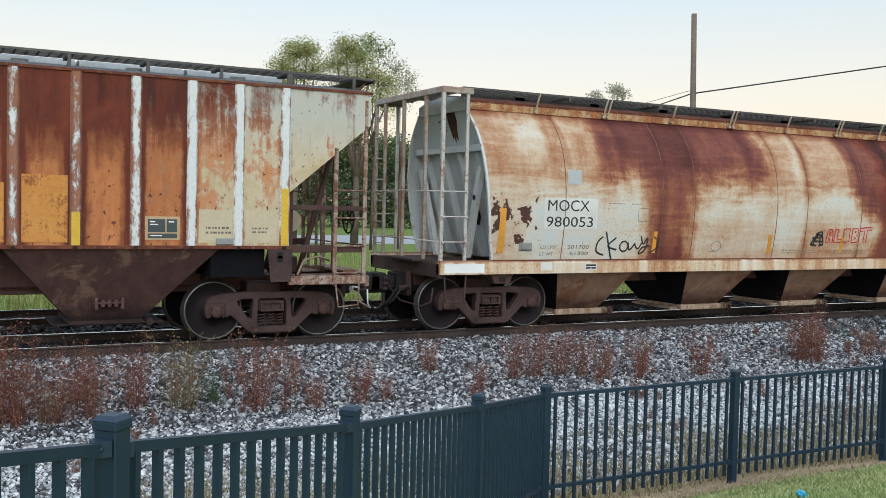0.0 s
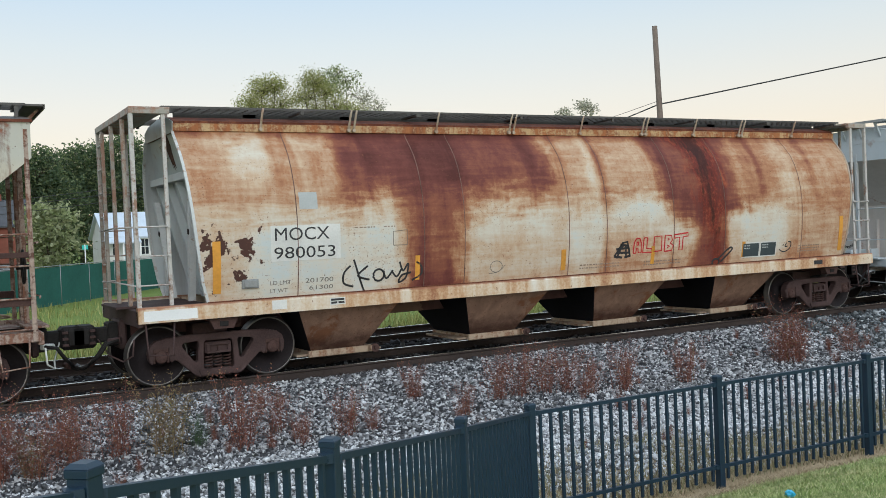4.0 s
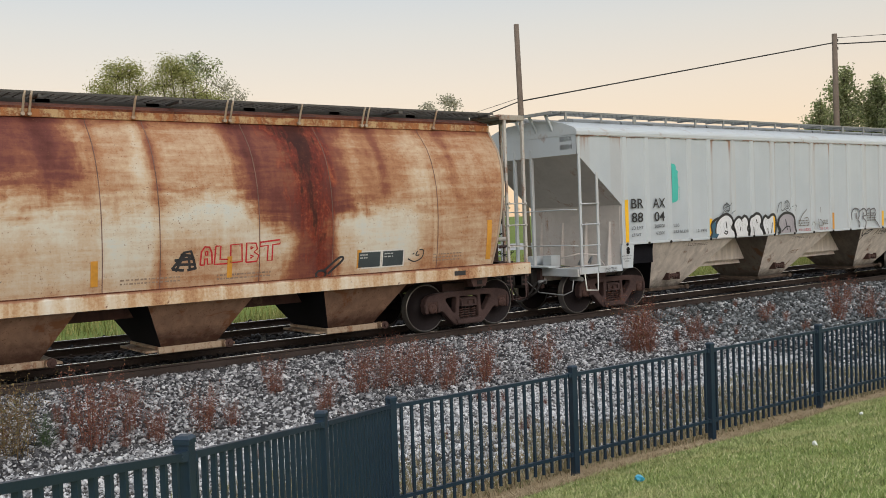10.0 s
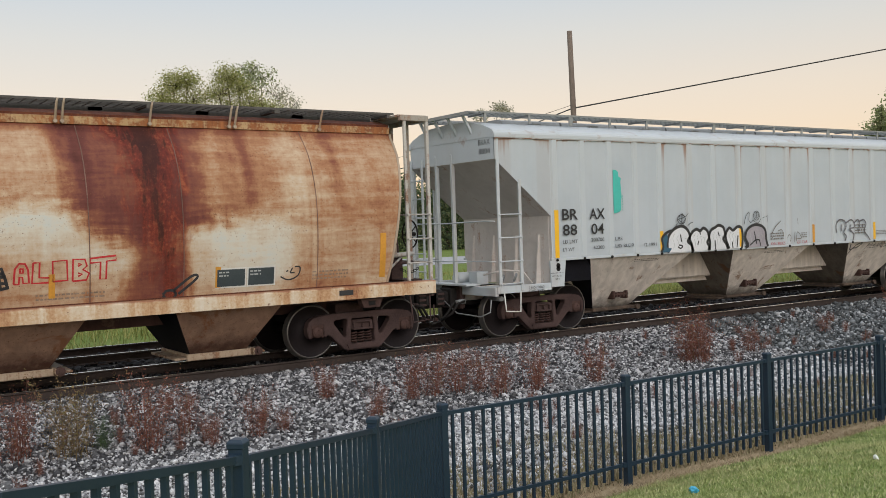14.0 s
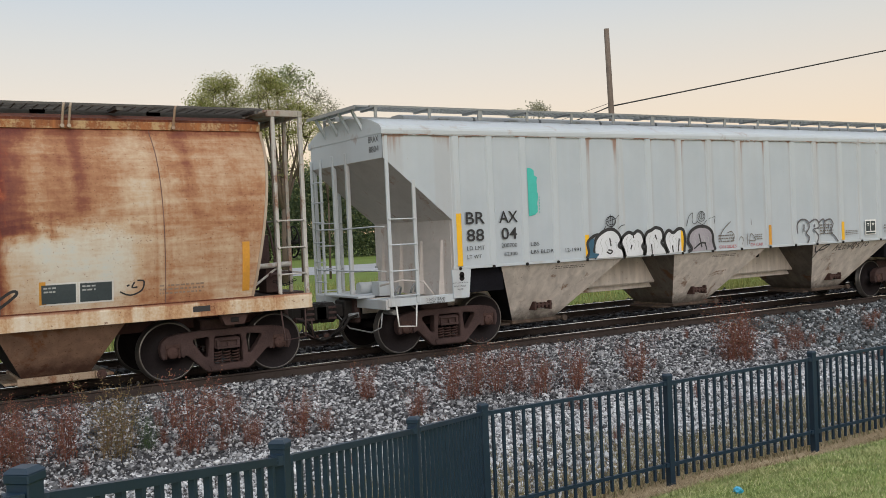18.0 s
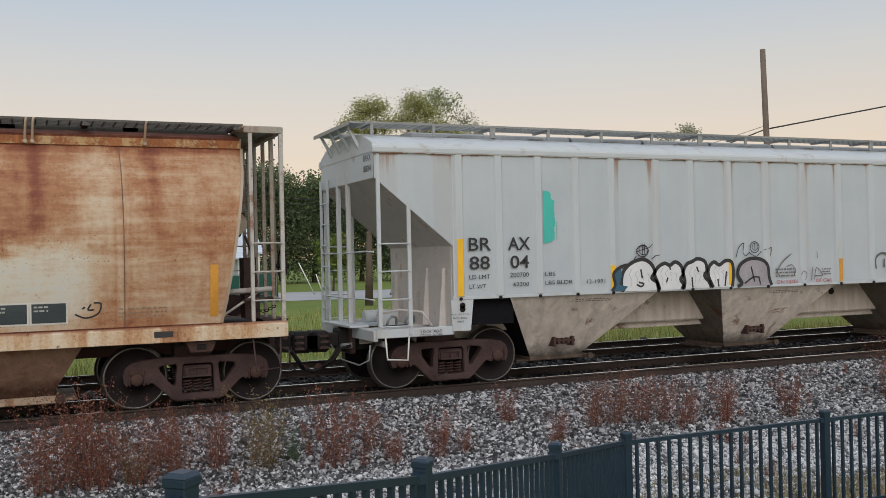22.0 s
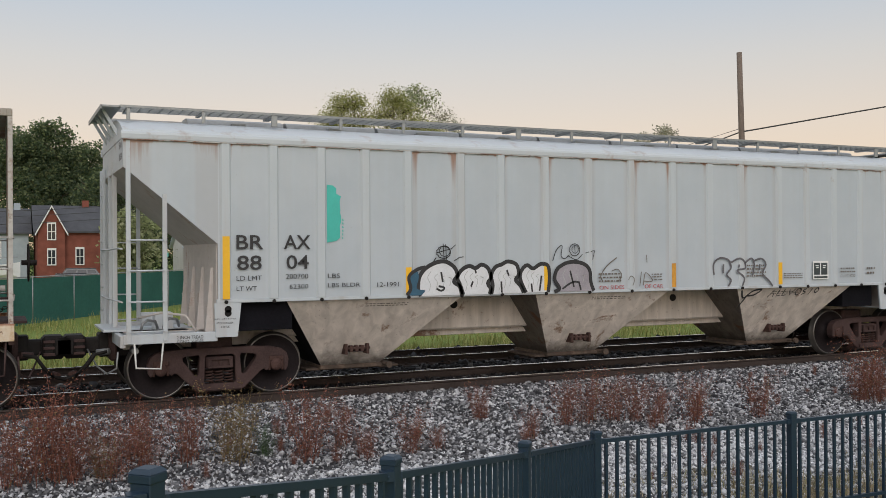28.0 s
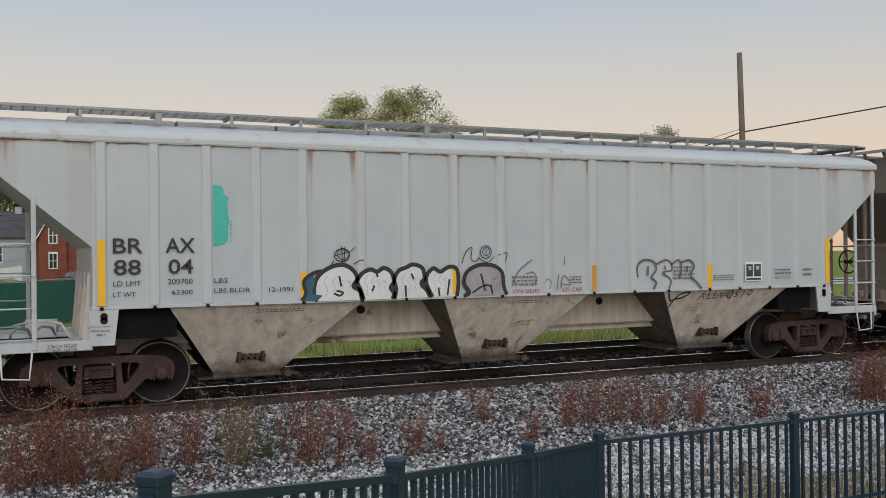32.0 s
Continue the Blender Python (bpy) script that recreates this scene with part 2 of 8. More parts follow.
def rusted_panel():
    """One old side panel in its own space: rust thickens towards the posts and the roof; each panel differs."""
    m = Nodes("rusted_panel_paint", 0.7)
    x, z = m.axis(0), m.axis(2)
    info = m.n("ShaderNodeObjectInfo")
    off = m.n("ShaderNodeCombineXYZ", inp={0: m.math("MULTIPLY", info.outputs["Random"], 40.0), 1: 0.0, 2: m.math("MULTIPLY", info.outputs["Random"], 17.0)}).outputs[0]
    tc = m.n("ShaderNodeTexCoord")
    base = m.n("ShaderNodeVectorMath", operation="ADD", inp={0: tc.outputs["Object"], 1: off}).outputs[0]
    def co(sc):
        return m.n("ShaderNodeMapping", inp={0: base, 3: sc}).outputs[0]
    streak = m.noise(1.0, 8, 0.62, co((4.5, 1, 0.45)), 0.5)
    blot = m.noise(1.0, 9, 0.7, co((2.6, 1, 2.0)), 0.6)
    fine = m.noise(1.0, 8, 0.75, co((14, 14, 9)))
    flake = m.noise(1.0, 4, 0.6, co((13, 13, 9)))
    edge = m.ramp(m.math("ABSOLUTE", x), (0.12, 0.0), (0.25, 0.4), (0.33, 1.0))
    top = m.ramp(m.math("MULTIPLY", m.math("SUBTRACT", z, 1.5), 0.4), (0.35, 0.0), (0.68, 0.5), (0.97, 1.0))
    # how far a panel has rusted is kept in its object colour
    age = m.n("ShaderNodeSeparateColor", inp={0: info.outputs["Color"]}).outputs[0]
    cream = m.mix(m.ramp(blot, (0.35, 0.0), (0.65, 1.0)), (0.47, 0.37, 0.21), (0.60, 0.54, 0.41))
    cream = m.mix(m.ramp(top, (0.3, 0.0), (0.8, 0.8)), cream, (0.47, 0.48, 0.44))
    def full(n):
        return m.ramp(n, (0.34, 0.0), (0.66, 1.0))
    streak, blot, fine = full(streak), full(blot), full(fine)
    def both(*terms):
        out = None
        for k, q in terms:
            out = m.math("MULTIPLY", q, k) if out is None else m.math("ADD", out, m.math("MULTIPLY", q, k))
        return out
    f = both((0.62, age), (0.28, blot), (0.18, streak), (0.08, fine))
    c = m.mix(m.ramp(f, (0.58, 0.0), (0.66, 0.7), (0.80, 0.95)), cream, m.mix(both((0.6, streak), (0.4, blot)), (0.25, 0.066, 0.025), (0.60, 0.235, 0.075)))
    g = both((0.50, m.math("MULTIPLY", age, m.math("MAXIMUM", edge, top))), (0.24, streak), (0.20, blot), (0.10, m.math("MULTIPLY", age, top)), (0.14, m.math("SUBTRACT", age, 1.0)))
    c = m.mix(m.ramp(g, (0.35, 0.0), (0.44, 0.55), (0.57, 0.95)), c, m.mix(m.math("MULTIPLY", m.math("ADD", blot, streak), 0.5), (0.034, 0.010, 0.010), (0.17, 0.036, 0.020)))
    low = m.ramp(m.math("SUBTRACT", z, 1.5), (0.25, 0.045), (0.9, 0.045), (1.3, 0.0))
    c = m.mix(m.ramp(m.math("ADD", flake, low), (0.655, 0.0), (0.67, 0.9)), c, (0.09, 0.032, 0.024))
    m.color(c).bump(m.math("ADD", f, m.math("MULTIPLY", flake, 0.4)), 0.15, 0.01)
    return m.mat


def grey_paint(name, lo, hi, dirt=(0.33, 0.27, 0.2), amount=0.5, rust=0.6):
    """Painted car side with rain streaks, chalking and specks of rust."""
    m = Nodes(name, 0.5)
    streak = m.noise(1.0, 6, 0.6, m.co((2.6, 1, 0.12)), 0.2)
    cloud = m.noise(0.9, 5, 0.6)
    c = m.mix(cloud, lo, hi)
    c = m.mix(m.ramp(streak, (0.50, 0.0), (0.80, amount)), c, dirt)
    z = m.axis(2)
    top = m.ramp(m.math("MULTIPLY", z, 0.25), (0.80, 0.0), (1.0, 0.22))
    c = m.mix(m.ramp(m.math("ADD", m.math("MULTIPLY", m.noise(2.8, 5, 0.65), 0.8), top), (0.68, 0.0), (0.80, rust)), c, (0.27, 0.13, 0.07))
    fine = m.noise(40, 3)
    c = m.mix(m.ramp(fine, (0.68, 0.0), (0.76, 0.5)), c, dirt)
    m.color(c).bump(m.math("ADD", cloud, m.math("MULTIPLY", fine, 0.1)), 0.08, 0.02)
    return m.mat


def grey_panel():
    """One painted side panel in its own space: rain dirt, and rust runs that start under the roof beside the posts."""
    m = Nodes("light_grey_panel_paint", 0.48)
    x, z = m.axis(0), m.axis(2)
    info = m.n("ShaderNodeObjectInfo")
    tc = m.n("ShaderNodeTexCoord")
    k = m.math("MULTIPLY", info.outputs["Random"], 31.0)
    off = m.n("ShaderNodeCombineXYZ", inp={0: k, 1: 0.0, 2: k}).outputs[0]
    base = m.n("ShaderNodeVectorMath", operation="ADD", inp={0: tc.outputs["Object"], 1: off}).outputs[0]
    def co(sc):
        return m.n("ShaderNodeMapping", inp={0: base, 3: sc}).outputs[0]
    def full(n):
        return m.ramp(n, (0.34, 0.0), (0.66, 1.0))
    streak, cloud, fine = full(m.noise(1, 7, 0.6, co((7, 1, 0.35)), 0.4)), full(m.noise(1, 5, 0.6, co((0.9, 1, 0.8)))), m.noise(1, 5, 0.7, co((22, 1, 22)))
    c = m.mix(cloud, (0.43, 0.485, 0.525), (0.485, 0.535, 0.57))
    c = m.mix(m.math("MULTIPLY", streak, 0.11), c, (0.40, 0.385, 0.36))
    edge = m.ramp(m.math("ABSOLUTE", x), (0.24, 0.0), (0.36, 1.0))
    top = m.ramp(m.math("MULTIPLY", m.math("SUBTRACT", z, 1.5), 0.4), (0.30, 0.0), (0.85, 0.45), (0.97, 0.8), (1.0, 1.0))
    r = m.math("ADD", m.math("MULTIPLY", m.math("MULTIPLY", edge, top), 0.55), m.math("MULTIPLY", streak, 0.42))
    r = m.math("ADD", r, m.math("MULTIPLY", m.math("MULTIPLY", top, m.ramp(info.outputs["Random"], (0.45, 0.0), (0.9, 0.22))), 1.0))
    r = m.math("ADD", r, m.ramp(m.math("MULTIPLY", m.math("SUBTRACT", z, 3.5), 2.05), (0.90, 0.0), (1.0, 0.42)))
    c = m.mix(m.ramp(r, (0.54, 0.0), (0.90, 0.9)), c, (0.27, 0.125, 0.065))
    c = m.mix(m.ramp(edge, (0.5, 0.0), (1.0, 0.22)), c, (0.36, 0.31, 0.28))
    c = m.mix(m.ramp(fine, (0.68, 0.0), (0.74, 0.5)), c, (0.28, 0.2, 0.15))
    m.color(c).bump(cloud, 0.06, 0.03)
    return m.mat


def dirty_hopper(name, base, dark, rust, clean=0.0):
    """Undercarriage sheet metal caked with dust, sooty near the gates, rust blooms."""
    m = Nodes(name, 0.8)
    a, b = m.noise(1.6, 6, 0.65, None, 0.5), m.noise(5.0, 5, 0.7)
    z = m.axis(2)
    low = m.ramp(z, (0.36, 0.58), (0.60, 0.26), (0.95, 0.0))
    run = m.ramp(m.noise(1.0, 5, 0.6, m.co((5.0, 5.0, 0.6)), 0.6), (0.33, 0.0), (0.67, 1.0))
    c = m.mix(run, tuple(q * 0.78 for q in base), tuple(q * 1.16 for q in base))
    c = m.mix(m.ramp(b, (0.4, 0.0), (0.75, 0.45 - 5 * clean)), c, tuple(q * 0.65 for q in base))
    c = m.mix(m.ramp(m.noise(30.0, 5, 0.65), (0.60 + clean, 0.0), (0.66 + clean, 0.7)), c, tuple(q * 0.5 for q in rust))
    c = m.mix(m.ramp(m.math("ADD", a, m.math("MULTIPLY", b, 0.25)), (0.685 + clean, 0.0), (0.76 + clean, 0.85)), c, rust)
    c = m.mix(m.ramp(m.math("ADD", m.math("MULTIPLY", b, 0.5), low), (0.5, 0.0), (0.85, 0.85)), c, dark)
    m.color(c).bump(b, 0.2, 0.01)
    return m.mat


def chalky_post():
    """White post paint in the post's own space; rust creeps in from both edges and blots through."""
    m = Nodes("chalky_white_post_paint", 0.62)
    x, z = m.axis(0), m.axis(2)
    info = m.n("ShaderNodeObjectInfo")
    k = m.math("MULTIPLY", info.outputs["Random"], 37.0)
    off = m.n("ShaderNodeCombineXYZ", inp={0: k, 1: 0.0, 2: k}).outputs[0]
    tc = m.n("ShaderNodeTexCoord")
    base = m.n("ShaderNodeVectorMath", operation="ADD", inp={0: tc.outputs["Object"], 1: off}).outputs[0]
    def co(sc):
        return m.n("ShaderNodeMapping", inp={0: base, 3: sc}).outputs[0]
    blot = m.ramp(m.noise(1, 8, 0.72, co((7, 4, 2.6)), 0.4), (0.33, 0.0), (0.67, 1.0))
    fine = m.ramp(m.noise(1, 6, 0.7, co((30, 30, 14))), (0.35, 0.0), (0.65, 1.0))
    age = m.n("ShaderNodeSeparateColor", inp={0: info.outputs["Color"]}).outputs[0]
    edge = m.ramp(m.math("ABSOLUTE", x), (0.02, 0.0), (0.045, 0.4), (0.072, 1.0))
    f = m.math("ADD", m.math("ADD", m.math("MULTIPLY", edge, 0.26), m.math("ADD", 0.03, m.math("MULTIPLY", age, 0.26))), m.math("ADD", m.math("MULTIPLY", blot, 0.52), m.math("MULTIPLY", fine, 0.14)))
    c = m.mix(fine, (0.58, 0.60, 0.59), (0.70, 0.72, 0.71))
    c = m.mix(m.ramp(f, (0.52, 0.0), (0.60, 0.5), (0.72, 0.95)), c, m.mix(blot, (0.10, 0.03, 0.02), (0.30, 0.115, 0.05)))
    m.color(c).bump(f, 0.12, 0.008)
    return m.mat


def stained(name, lo, hi, rust_lo, rust_hi, cover=0.5, scale=1.0):
    """Chalky paint with ragged rust blotches and runs; cover is how much of it has rusted."""
    m = Nodes(name, 0.68)
    patchy = m.ramp(m.noise(1.0, 9, 0.70, m.co((2.2 * scale, 2.2 * scale, 3.4 * scale)), 0.6), (0.33, 0.0), (0.67, 1.0))
    streak = m.ramp(m.noise(1.0, 6, 0.60, m.co((7.0 * scale, 7.0 * scale, 0.7 * scale), (4, 1, 0)), 0.5), (0.33, 0.0), (0.67, 1.0))
    fine = m.ramp(m.noise(26.0, 6, 0.7), (0.36, 0.0), (0.64, 1.0))
    f = m.math("ADD", m.math("ADD", m.math("MULTIPLY", patchy, 0.5), m.math("MULTIPLY", streak, 0.32)), m.math("MULTIPLY", fine, 0.18))
    c = m.mix(patchy, lo, hi)
    k = 1.0 - cover
    c = m.mix(m.ramp(f, (max(0.0, k - 0.12), 0.0), (k, 0.45), (min(1.0, k + 0.12), 0.95)), c, m.mix(streak, rust_lo, rust_hi))
    m.color(c).bump(f, 0.15, 0.008)
    return m.mat


MAT = {}
MAT["old_post"] = chalky_post()
MAT["mocx"] = rusted_cream()
MAT["panel"] = rusted_panel()
MAT["grey_panel"] = grey_panel()
MAT["brax"] = grey_paint("light_grey_paint", (0.46, 0.505, 0.535), (0.54, 0.585, 0.615), (0.36, 0.33, 0.30), 0.35)
MAT["brax_rib"] = grey_paint("light_grey_post_paint", (0.455, 0.505, 0.535), (0.52, 0.565, 0.59), (0.36, 0.27, 0.21), 0.55, 0.95)
MAT["brax_end"] = stained("dusty_grey_paint", (0.49, 0.455, 0.425), (0.60, 0.56, 0.53), (0.22, 0.13, 0.09), (0.42, 0.29, 0.22), 0.26, 0.7)
MAT["brown_car"] = grey_paint("tan_brown_paint", (0.20, 0.16, 0.135), (0.27, 0.22, 0.19), (0.14, 0.08, 0.06), 0.6)
MAT["roof_dark"] = simple("weathered_roof_steel", (0.10, 0.095, 0.09), 0.6, 0.3, 0.35)
MAT["galv"] = simple("galvanised_grating", (0.28, 0.29, 0.29), 0.5, 0.5, 0.25)
MAT["cream_steel"] = grey_paint("rust_stained_steel", (0.33, 0.25, 0.18), (0.48, 0.40, 0.31), (0.26, 0.12, 0.06), 0.9, 0.9)
MAT["end_grey"] = grey_paint("blue_grey_end_paint", (0.46, 0.51, 0.53), (0.56, 0.60, 0.60), (0.2, 0.13, 0.1), 0.6)
MAT["hop_brown"] = dirty_hopper("rusty_dark_hopper", (0.105, 0.058, 0.052), (0.025, 0.019, 0.020), (0.22, 0.14, 0.10))
MAT["hop_tan"] = dirty_hopper("dusty_tan_hopper", (0.66, 0.60, 0.54), (0.05, 0.042, 0.036), (0.20, 0.10, 0.05), 0.045)
MAT["hop_rust"] = dirty_hopper("rusty_brown_hopper", (0.285, 0.175, 0.122), (0.052, 0.024, 0.018), (0.20, 0.085, 0.04))
MAT["truck"] = simple("brown_cast_steel", (0.073, 0.047, 0.044), 0.72, 0.2, 0.45, 9, 0.3)
MAT["truck_rust"] = simple("red_rust_casting", (0.075, 0.044, 0.038), 0.75, 0.1, 0.4, 12, 0.3)
MAT["wheel"] = simple("dull_wheel_steel", (0.019, 0.015, 0.016), 0.62, 0.4, 0.35, 7, 0.15)
MAT["tread"] = simple("worn_wheel_rim", (0.16, 0.15, 0.14), 0.38, 0.8, 0.2, 9, 0.05)
MAT["black"] = simple("grimy_black_steel", (0.022, 0.02, 0.019), 0.7, 0.2, 0.4)
MAT["yellow"] = simple("yellow_reflector_tape", (0.85, 0.47, 0.02), 0.45, 0.0, 0.08, 5, 0.0)
MAT["amber"] = simple("faded_amber_tape", (0.60, 0.28, 0.035), 0.55, 0.0, 0.25, 5, 0.0)
MAT["ink"] = simple("black_stencil_paint", (0.025, 0.025, 0.027), 0.55, 0.0, 0.3, 20, 0.0)
MAT["ink_faded"] = simple("faded_stencil_paint", (0.16, 0.14, 0.12), 0.6, 0.0, 0.3, 20, 0.0)
MAT["ink_red"] = simple("red_stencil_paint", (0.42, 0.05, 0.05), 0.55, 0.0, 0.25, 20, 0.0)
MAT["white"] = simple("white_decal", (0.76, 0.77, 0.75), 0.5, 0.0, 0.08, 8, 0.0)
MAT["decal"] = simple("dull_white_decal", (0.62, 0.62, 0.58), 0.5, 0.0, 0.15, 8, 0.0)
MAT["panel_black"] = simple("dark_data_panel", (0.045, 0.06, 0.065), 0.45, 0.0, 0.25, 8, 0.0)
MAT["teal"] = simple("teal_roller_paint", (0.05, 0.46, 0.39), 0.5, 0.0, 0.12, 12, 0.0)
MAT["spray_white"] = simple("white_spray_paint", (0.66, 0.68, 0.70), 0.5, 0.0, 0.12, 9, 0.0)
MAT["spray_grey"] = simple("mauve_grey_spray_paint", (0.33, 0.31, 0.34), 0.5, 0.0, 0.2, 9, 0.0)
MAT["spray_blue"] = simple("dark_blue_spray_paint", (0.03, 0.10, 0.16), 0.5, 0.0, 0.3, 9, 0.0)
MAT["patch"] = simple("pale_grey_paint_patch", (0.40, 0.42, 0.41), 0.55, 0.0, 0.15, 10, 0.0)
MAT["rail_side"] = simple("rusty_rail_steel", (0.056, 0.043, 0.038), 0.8, 0.1, 0.35, 5, 0.25)
MAT["rail_top"] = simple("polished_rail_head", (0.85, 0.84, 0.83), 0.24, 1.0, 0.1, 3, 0.02)
MAT["tie"] = simple("tarred_timber", (0.010, 0.009, 0.009), 0.9, 0.0, 0.4, 9, 0.4)
MAT["fence"] = simple("slate_blue_powder_coat", (0.009, 0.027, 0.049), 0.45, 0.0, 0.15, 10, 0.05)
MAT["pole"] = simple("weathered_pole_timber", (0.17, 0.135, 0.11), 0.9, 0.0, 0.35, 3, 0.4)
MAT["wire"] = simple("dull_cable", (0.05, 0.05, 0.05), 0.6, 0.0, 0.2, 3, 0.0)

# ---- mesh helpers ----
def part(name, bm, material, parent, label="", smooth=False):
    """Link a bmesh as one mesh object under a thing or a part."""
    me = bpy.data.meshes.new(name)
    bm.normal_update()
    bm.to_mesh(me)
    bm.free()
    for q in material if isinstance(material, (list, tuple)) else [material]:
        me.materials.append(MAT[q] if isinstance(q, str) else q)
    if smooth:
        me.polygons.foreach_set("use_smooth", [True] * len(me.polygons))
        me.update()
    ob = new(name, me)
    ob.parent = parent
    if label:
        tagged(ob, label)
    return ob


def thing(name, m, label, category, group="", kind=""):
    """An Empty that stands at a thing's base."""
    ob = new(name)
    ob.empty_display_size = 0.3
    ob.matrix_basis = m
    return tagged(ob, label, category, group, kind)


def box(bm, x0, x1, y0, y1, z0, z1, bevel=0.0, mat=0):
    v = [bm.verts.new((x, y, z)) for x in (x0, x1) for y in (y0, y1) for z in (z0, z1)]
    fs = [bm.faces.new([v[i] for i in q]) for q in ((0, 1, 3, 2), (4, 6, 7, 5), (0, 4, 5, 1), (2, 3, 7, 6), (0, 2, 6, 4), (1, 5, 7, 3))]
    for f in fs:
        f.material_index = mat
    if bevel:
        es = {e for f in fs for e in f.edges}
        bmesh.ops.bevel(bm, geom=list(es), offset=bevel, segments=1, affect="EDGES")
    return fs


def hexa(bm, pts, mat=0):
    """A box from 8 points: four of the lower ring, then four of the upper ring."""
    v = [bm.verts.new(p) for p in pts]
    for q in ((3, 2, 1, 0), (4, 5, 6, 7), (0, 1, 5, 4), (1, 2, 6, 5), (2, 3, 7, 6), (3, 0, 4, 7)):
        bm.faces.new([v[i] for i in q]).material_index = mat


def prism(bm, pts, y0, y1, mat=0, plane="xz"):
    """A polygon pushed through from y0 to y1 (plane xz), or x0 to x1 (plane yz)."""
    mk = (lambda p, d: (p[0], d, p[1])) if plane == "xz" else (lambda p, d: (d, p[0], p[1]))
    a = [bm.verts.new(mk(p, y0)) for p in pts]
    b = [bm.verts.new(mk(p, y1)) for p in pts]
    fs = [bm.faces.new(a), bm.faces.new(b[::-1])]
    for i in range(len(pts)):
        j = (i + 1) % len(pts)
        fs.append(bm.faces.new((a[j], a[i], b[i], b[j])))
    for f in fs:
        f.material_index = mat
    bmesh.ops.recalc_face_normals(bm, faces=fs)
    return fs


def rod(bm, a, b, r, n=8, r2=None, mat=0, caps=True):
    a, b = Vector(a), Vector(b)
    d = (b - a).normalized()
    u = d.orthogonal().normalized()
    w = d.cross(u)
    r2 = r if r2 is None else r2
    A, B = [], []
    for i in range(n):
        t = 2 * math.pi * i / n
        o = u * math.cos(t) + w * math.sin(t)
        A.append(bm.verts.new(a + o * r))
        B.append(bm.verts.new(b + o * r2))
    for i in range(n):
        j = (i + 1) % n
        f = bm.faces.new((A[i], A[j], B[j], B[i]))
        f.smooth, f.material_index = True, mat
    if caps:
        bm.faces.new(A[::-1]).material_index = mat
        bm.faces.new(B).material_index = mat


def tube(bm, pts, r, n=6, mat=0):
    """One unbroken bent bar through the points."""
    P = [Vector(p) for p in pts]
    P = [P[0]] + [b for a, b in zip(P, P[1:]) if (b - a).length > 1e-5]
    rings, u = [], None
    for i, p in enumerate(P):
        d = (P[min(i + 1, len(P) - 1)] - P[max(i - 1, 0)]).normalized()
        u = d.orthogonal().normalized() if u is None else (u - d * u.dot(d)).normalized()
        w = d.cross(u)
        rings.append([bm.verts.new(p + (u * math.cos(2 * math.pi * k / n) + w * math.sin(2 * math.pi * k / n)) * r) for k in range(n)])
    for A, B in zip(rings, rings[1:]):
        for k in range(n):
            f = bm.faces.new((A[k], A[(k + 1) % n], B[(k + 1) % n], B[k]))
            f.smooth, f.material_index = True, mat
    bm.faces.new(rings[0][::-1]).material_index = mat
    bm.faces.new(rings[-1]).material_index = mat


def lathe(bm, profile, axis_y=True, n=32, mats=None):
    """Profile of (radius, along) turned round the y axis."""
    rings = []
    for r, y in profile:
        if r < 1e-5:
            rings.append([bm.verts.new((0, y, 0))])
        else:
            rings.append([bm.verts.new((r * math.cos(2 * math.pi * i / n), y, r * math.sin(2 * math.pi * i / n))) for i in range(n)])
    fs = []
    for k, (p, q) in enumerate(zip(rings, rings[1:])):
        for i in range(n):
            j = (i + 1) % n
            if len(p) == 1 and len(q) == 1:
                continue
            vs = [p[0], q[j], q[i]] if len(p) == 1 else [p[i], p[j], q[0]] if len(q) == 1 else [p[i], p[j], q[j], q[i]]
            f = bm.faces.new(vs)
            f.smooth = True
            f.material_index = mats[k] if mats else 0
            fs.append(f)
    bmesh.ops.recalc_face_normals(bm, faces=fs)


def bars(parent, name, mat, label, boxes, bevel=0.006):
    bm = bmesh.new()
    for q in boxes:
        box(bm, *q, bevel=bevel)
    return part(name, bm, mat, parent, label)


def lettering(parent, name, text, size, x, z, y, mat, stretch=1.0, spacing=1.0, label="", bold=0.004):
    """Flat letters on a side that faces -y; x is the left edge, z the base line, size the height of a capital."""
    cu = bpy.data.curves.new(name, "FONT")
    cu.body, cu.size, cu.space_character = text, size / 0.70, spacing
    cu.extrude, cu.resolution_u, cu.offset = 0.0, 3, bold * size
    tmp = bpy.data.objects.new(name, cu)
    me = bpy.data.meshes.new_from_object(tmp)
    bpy.data.objects.remove(tmp)
    me.name = name
    me.transform(Matrix.Translation((x, y, z)) @ Matrix.Rotation(radians(90), 4, "X") @ Matrix.Diagonal((stretch, 1, 1, 1)))
    me.materials.clear()
    me.materials.append(MAT[mat])
    ob = new(name, me)
    ob.parent = parent
    return tagged(ob, label) if label else ob


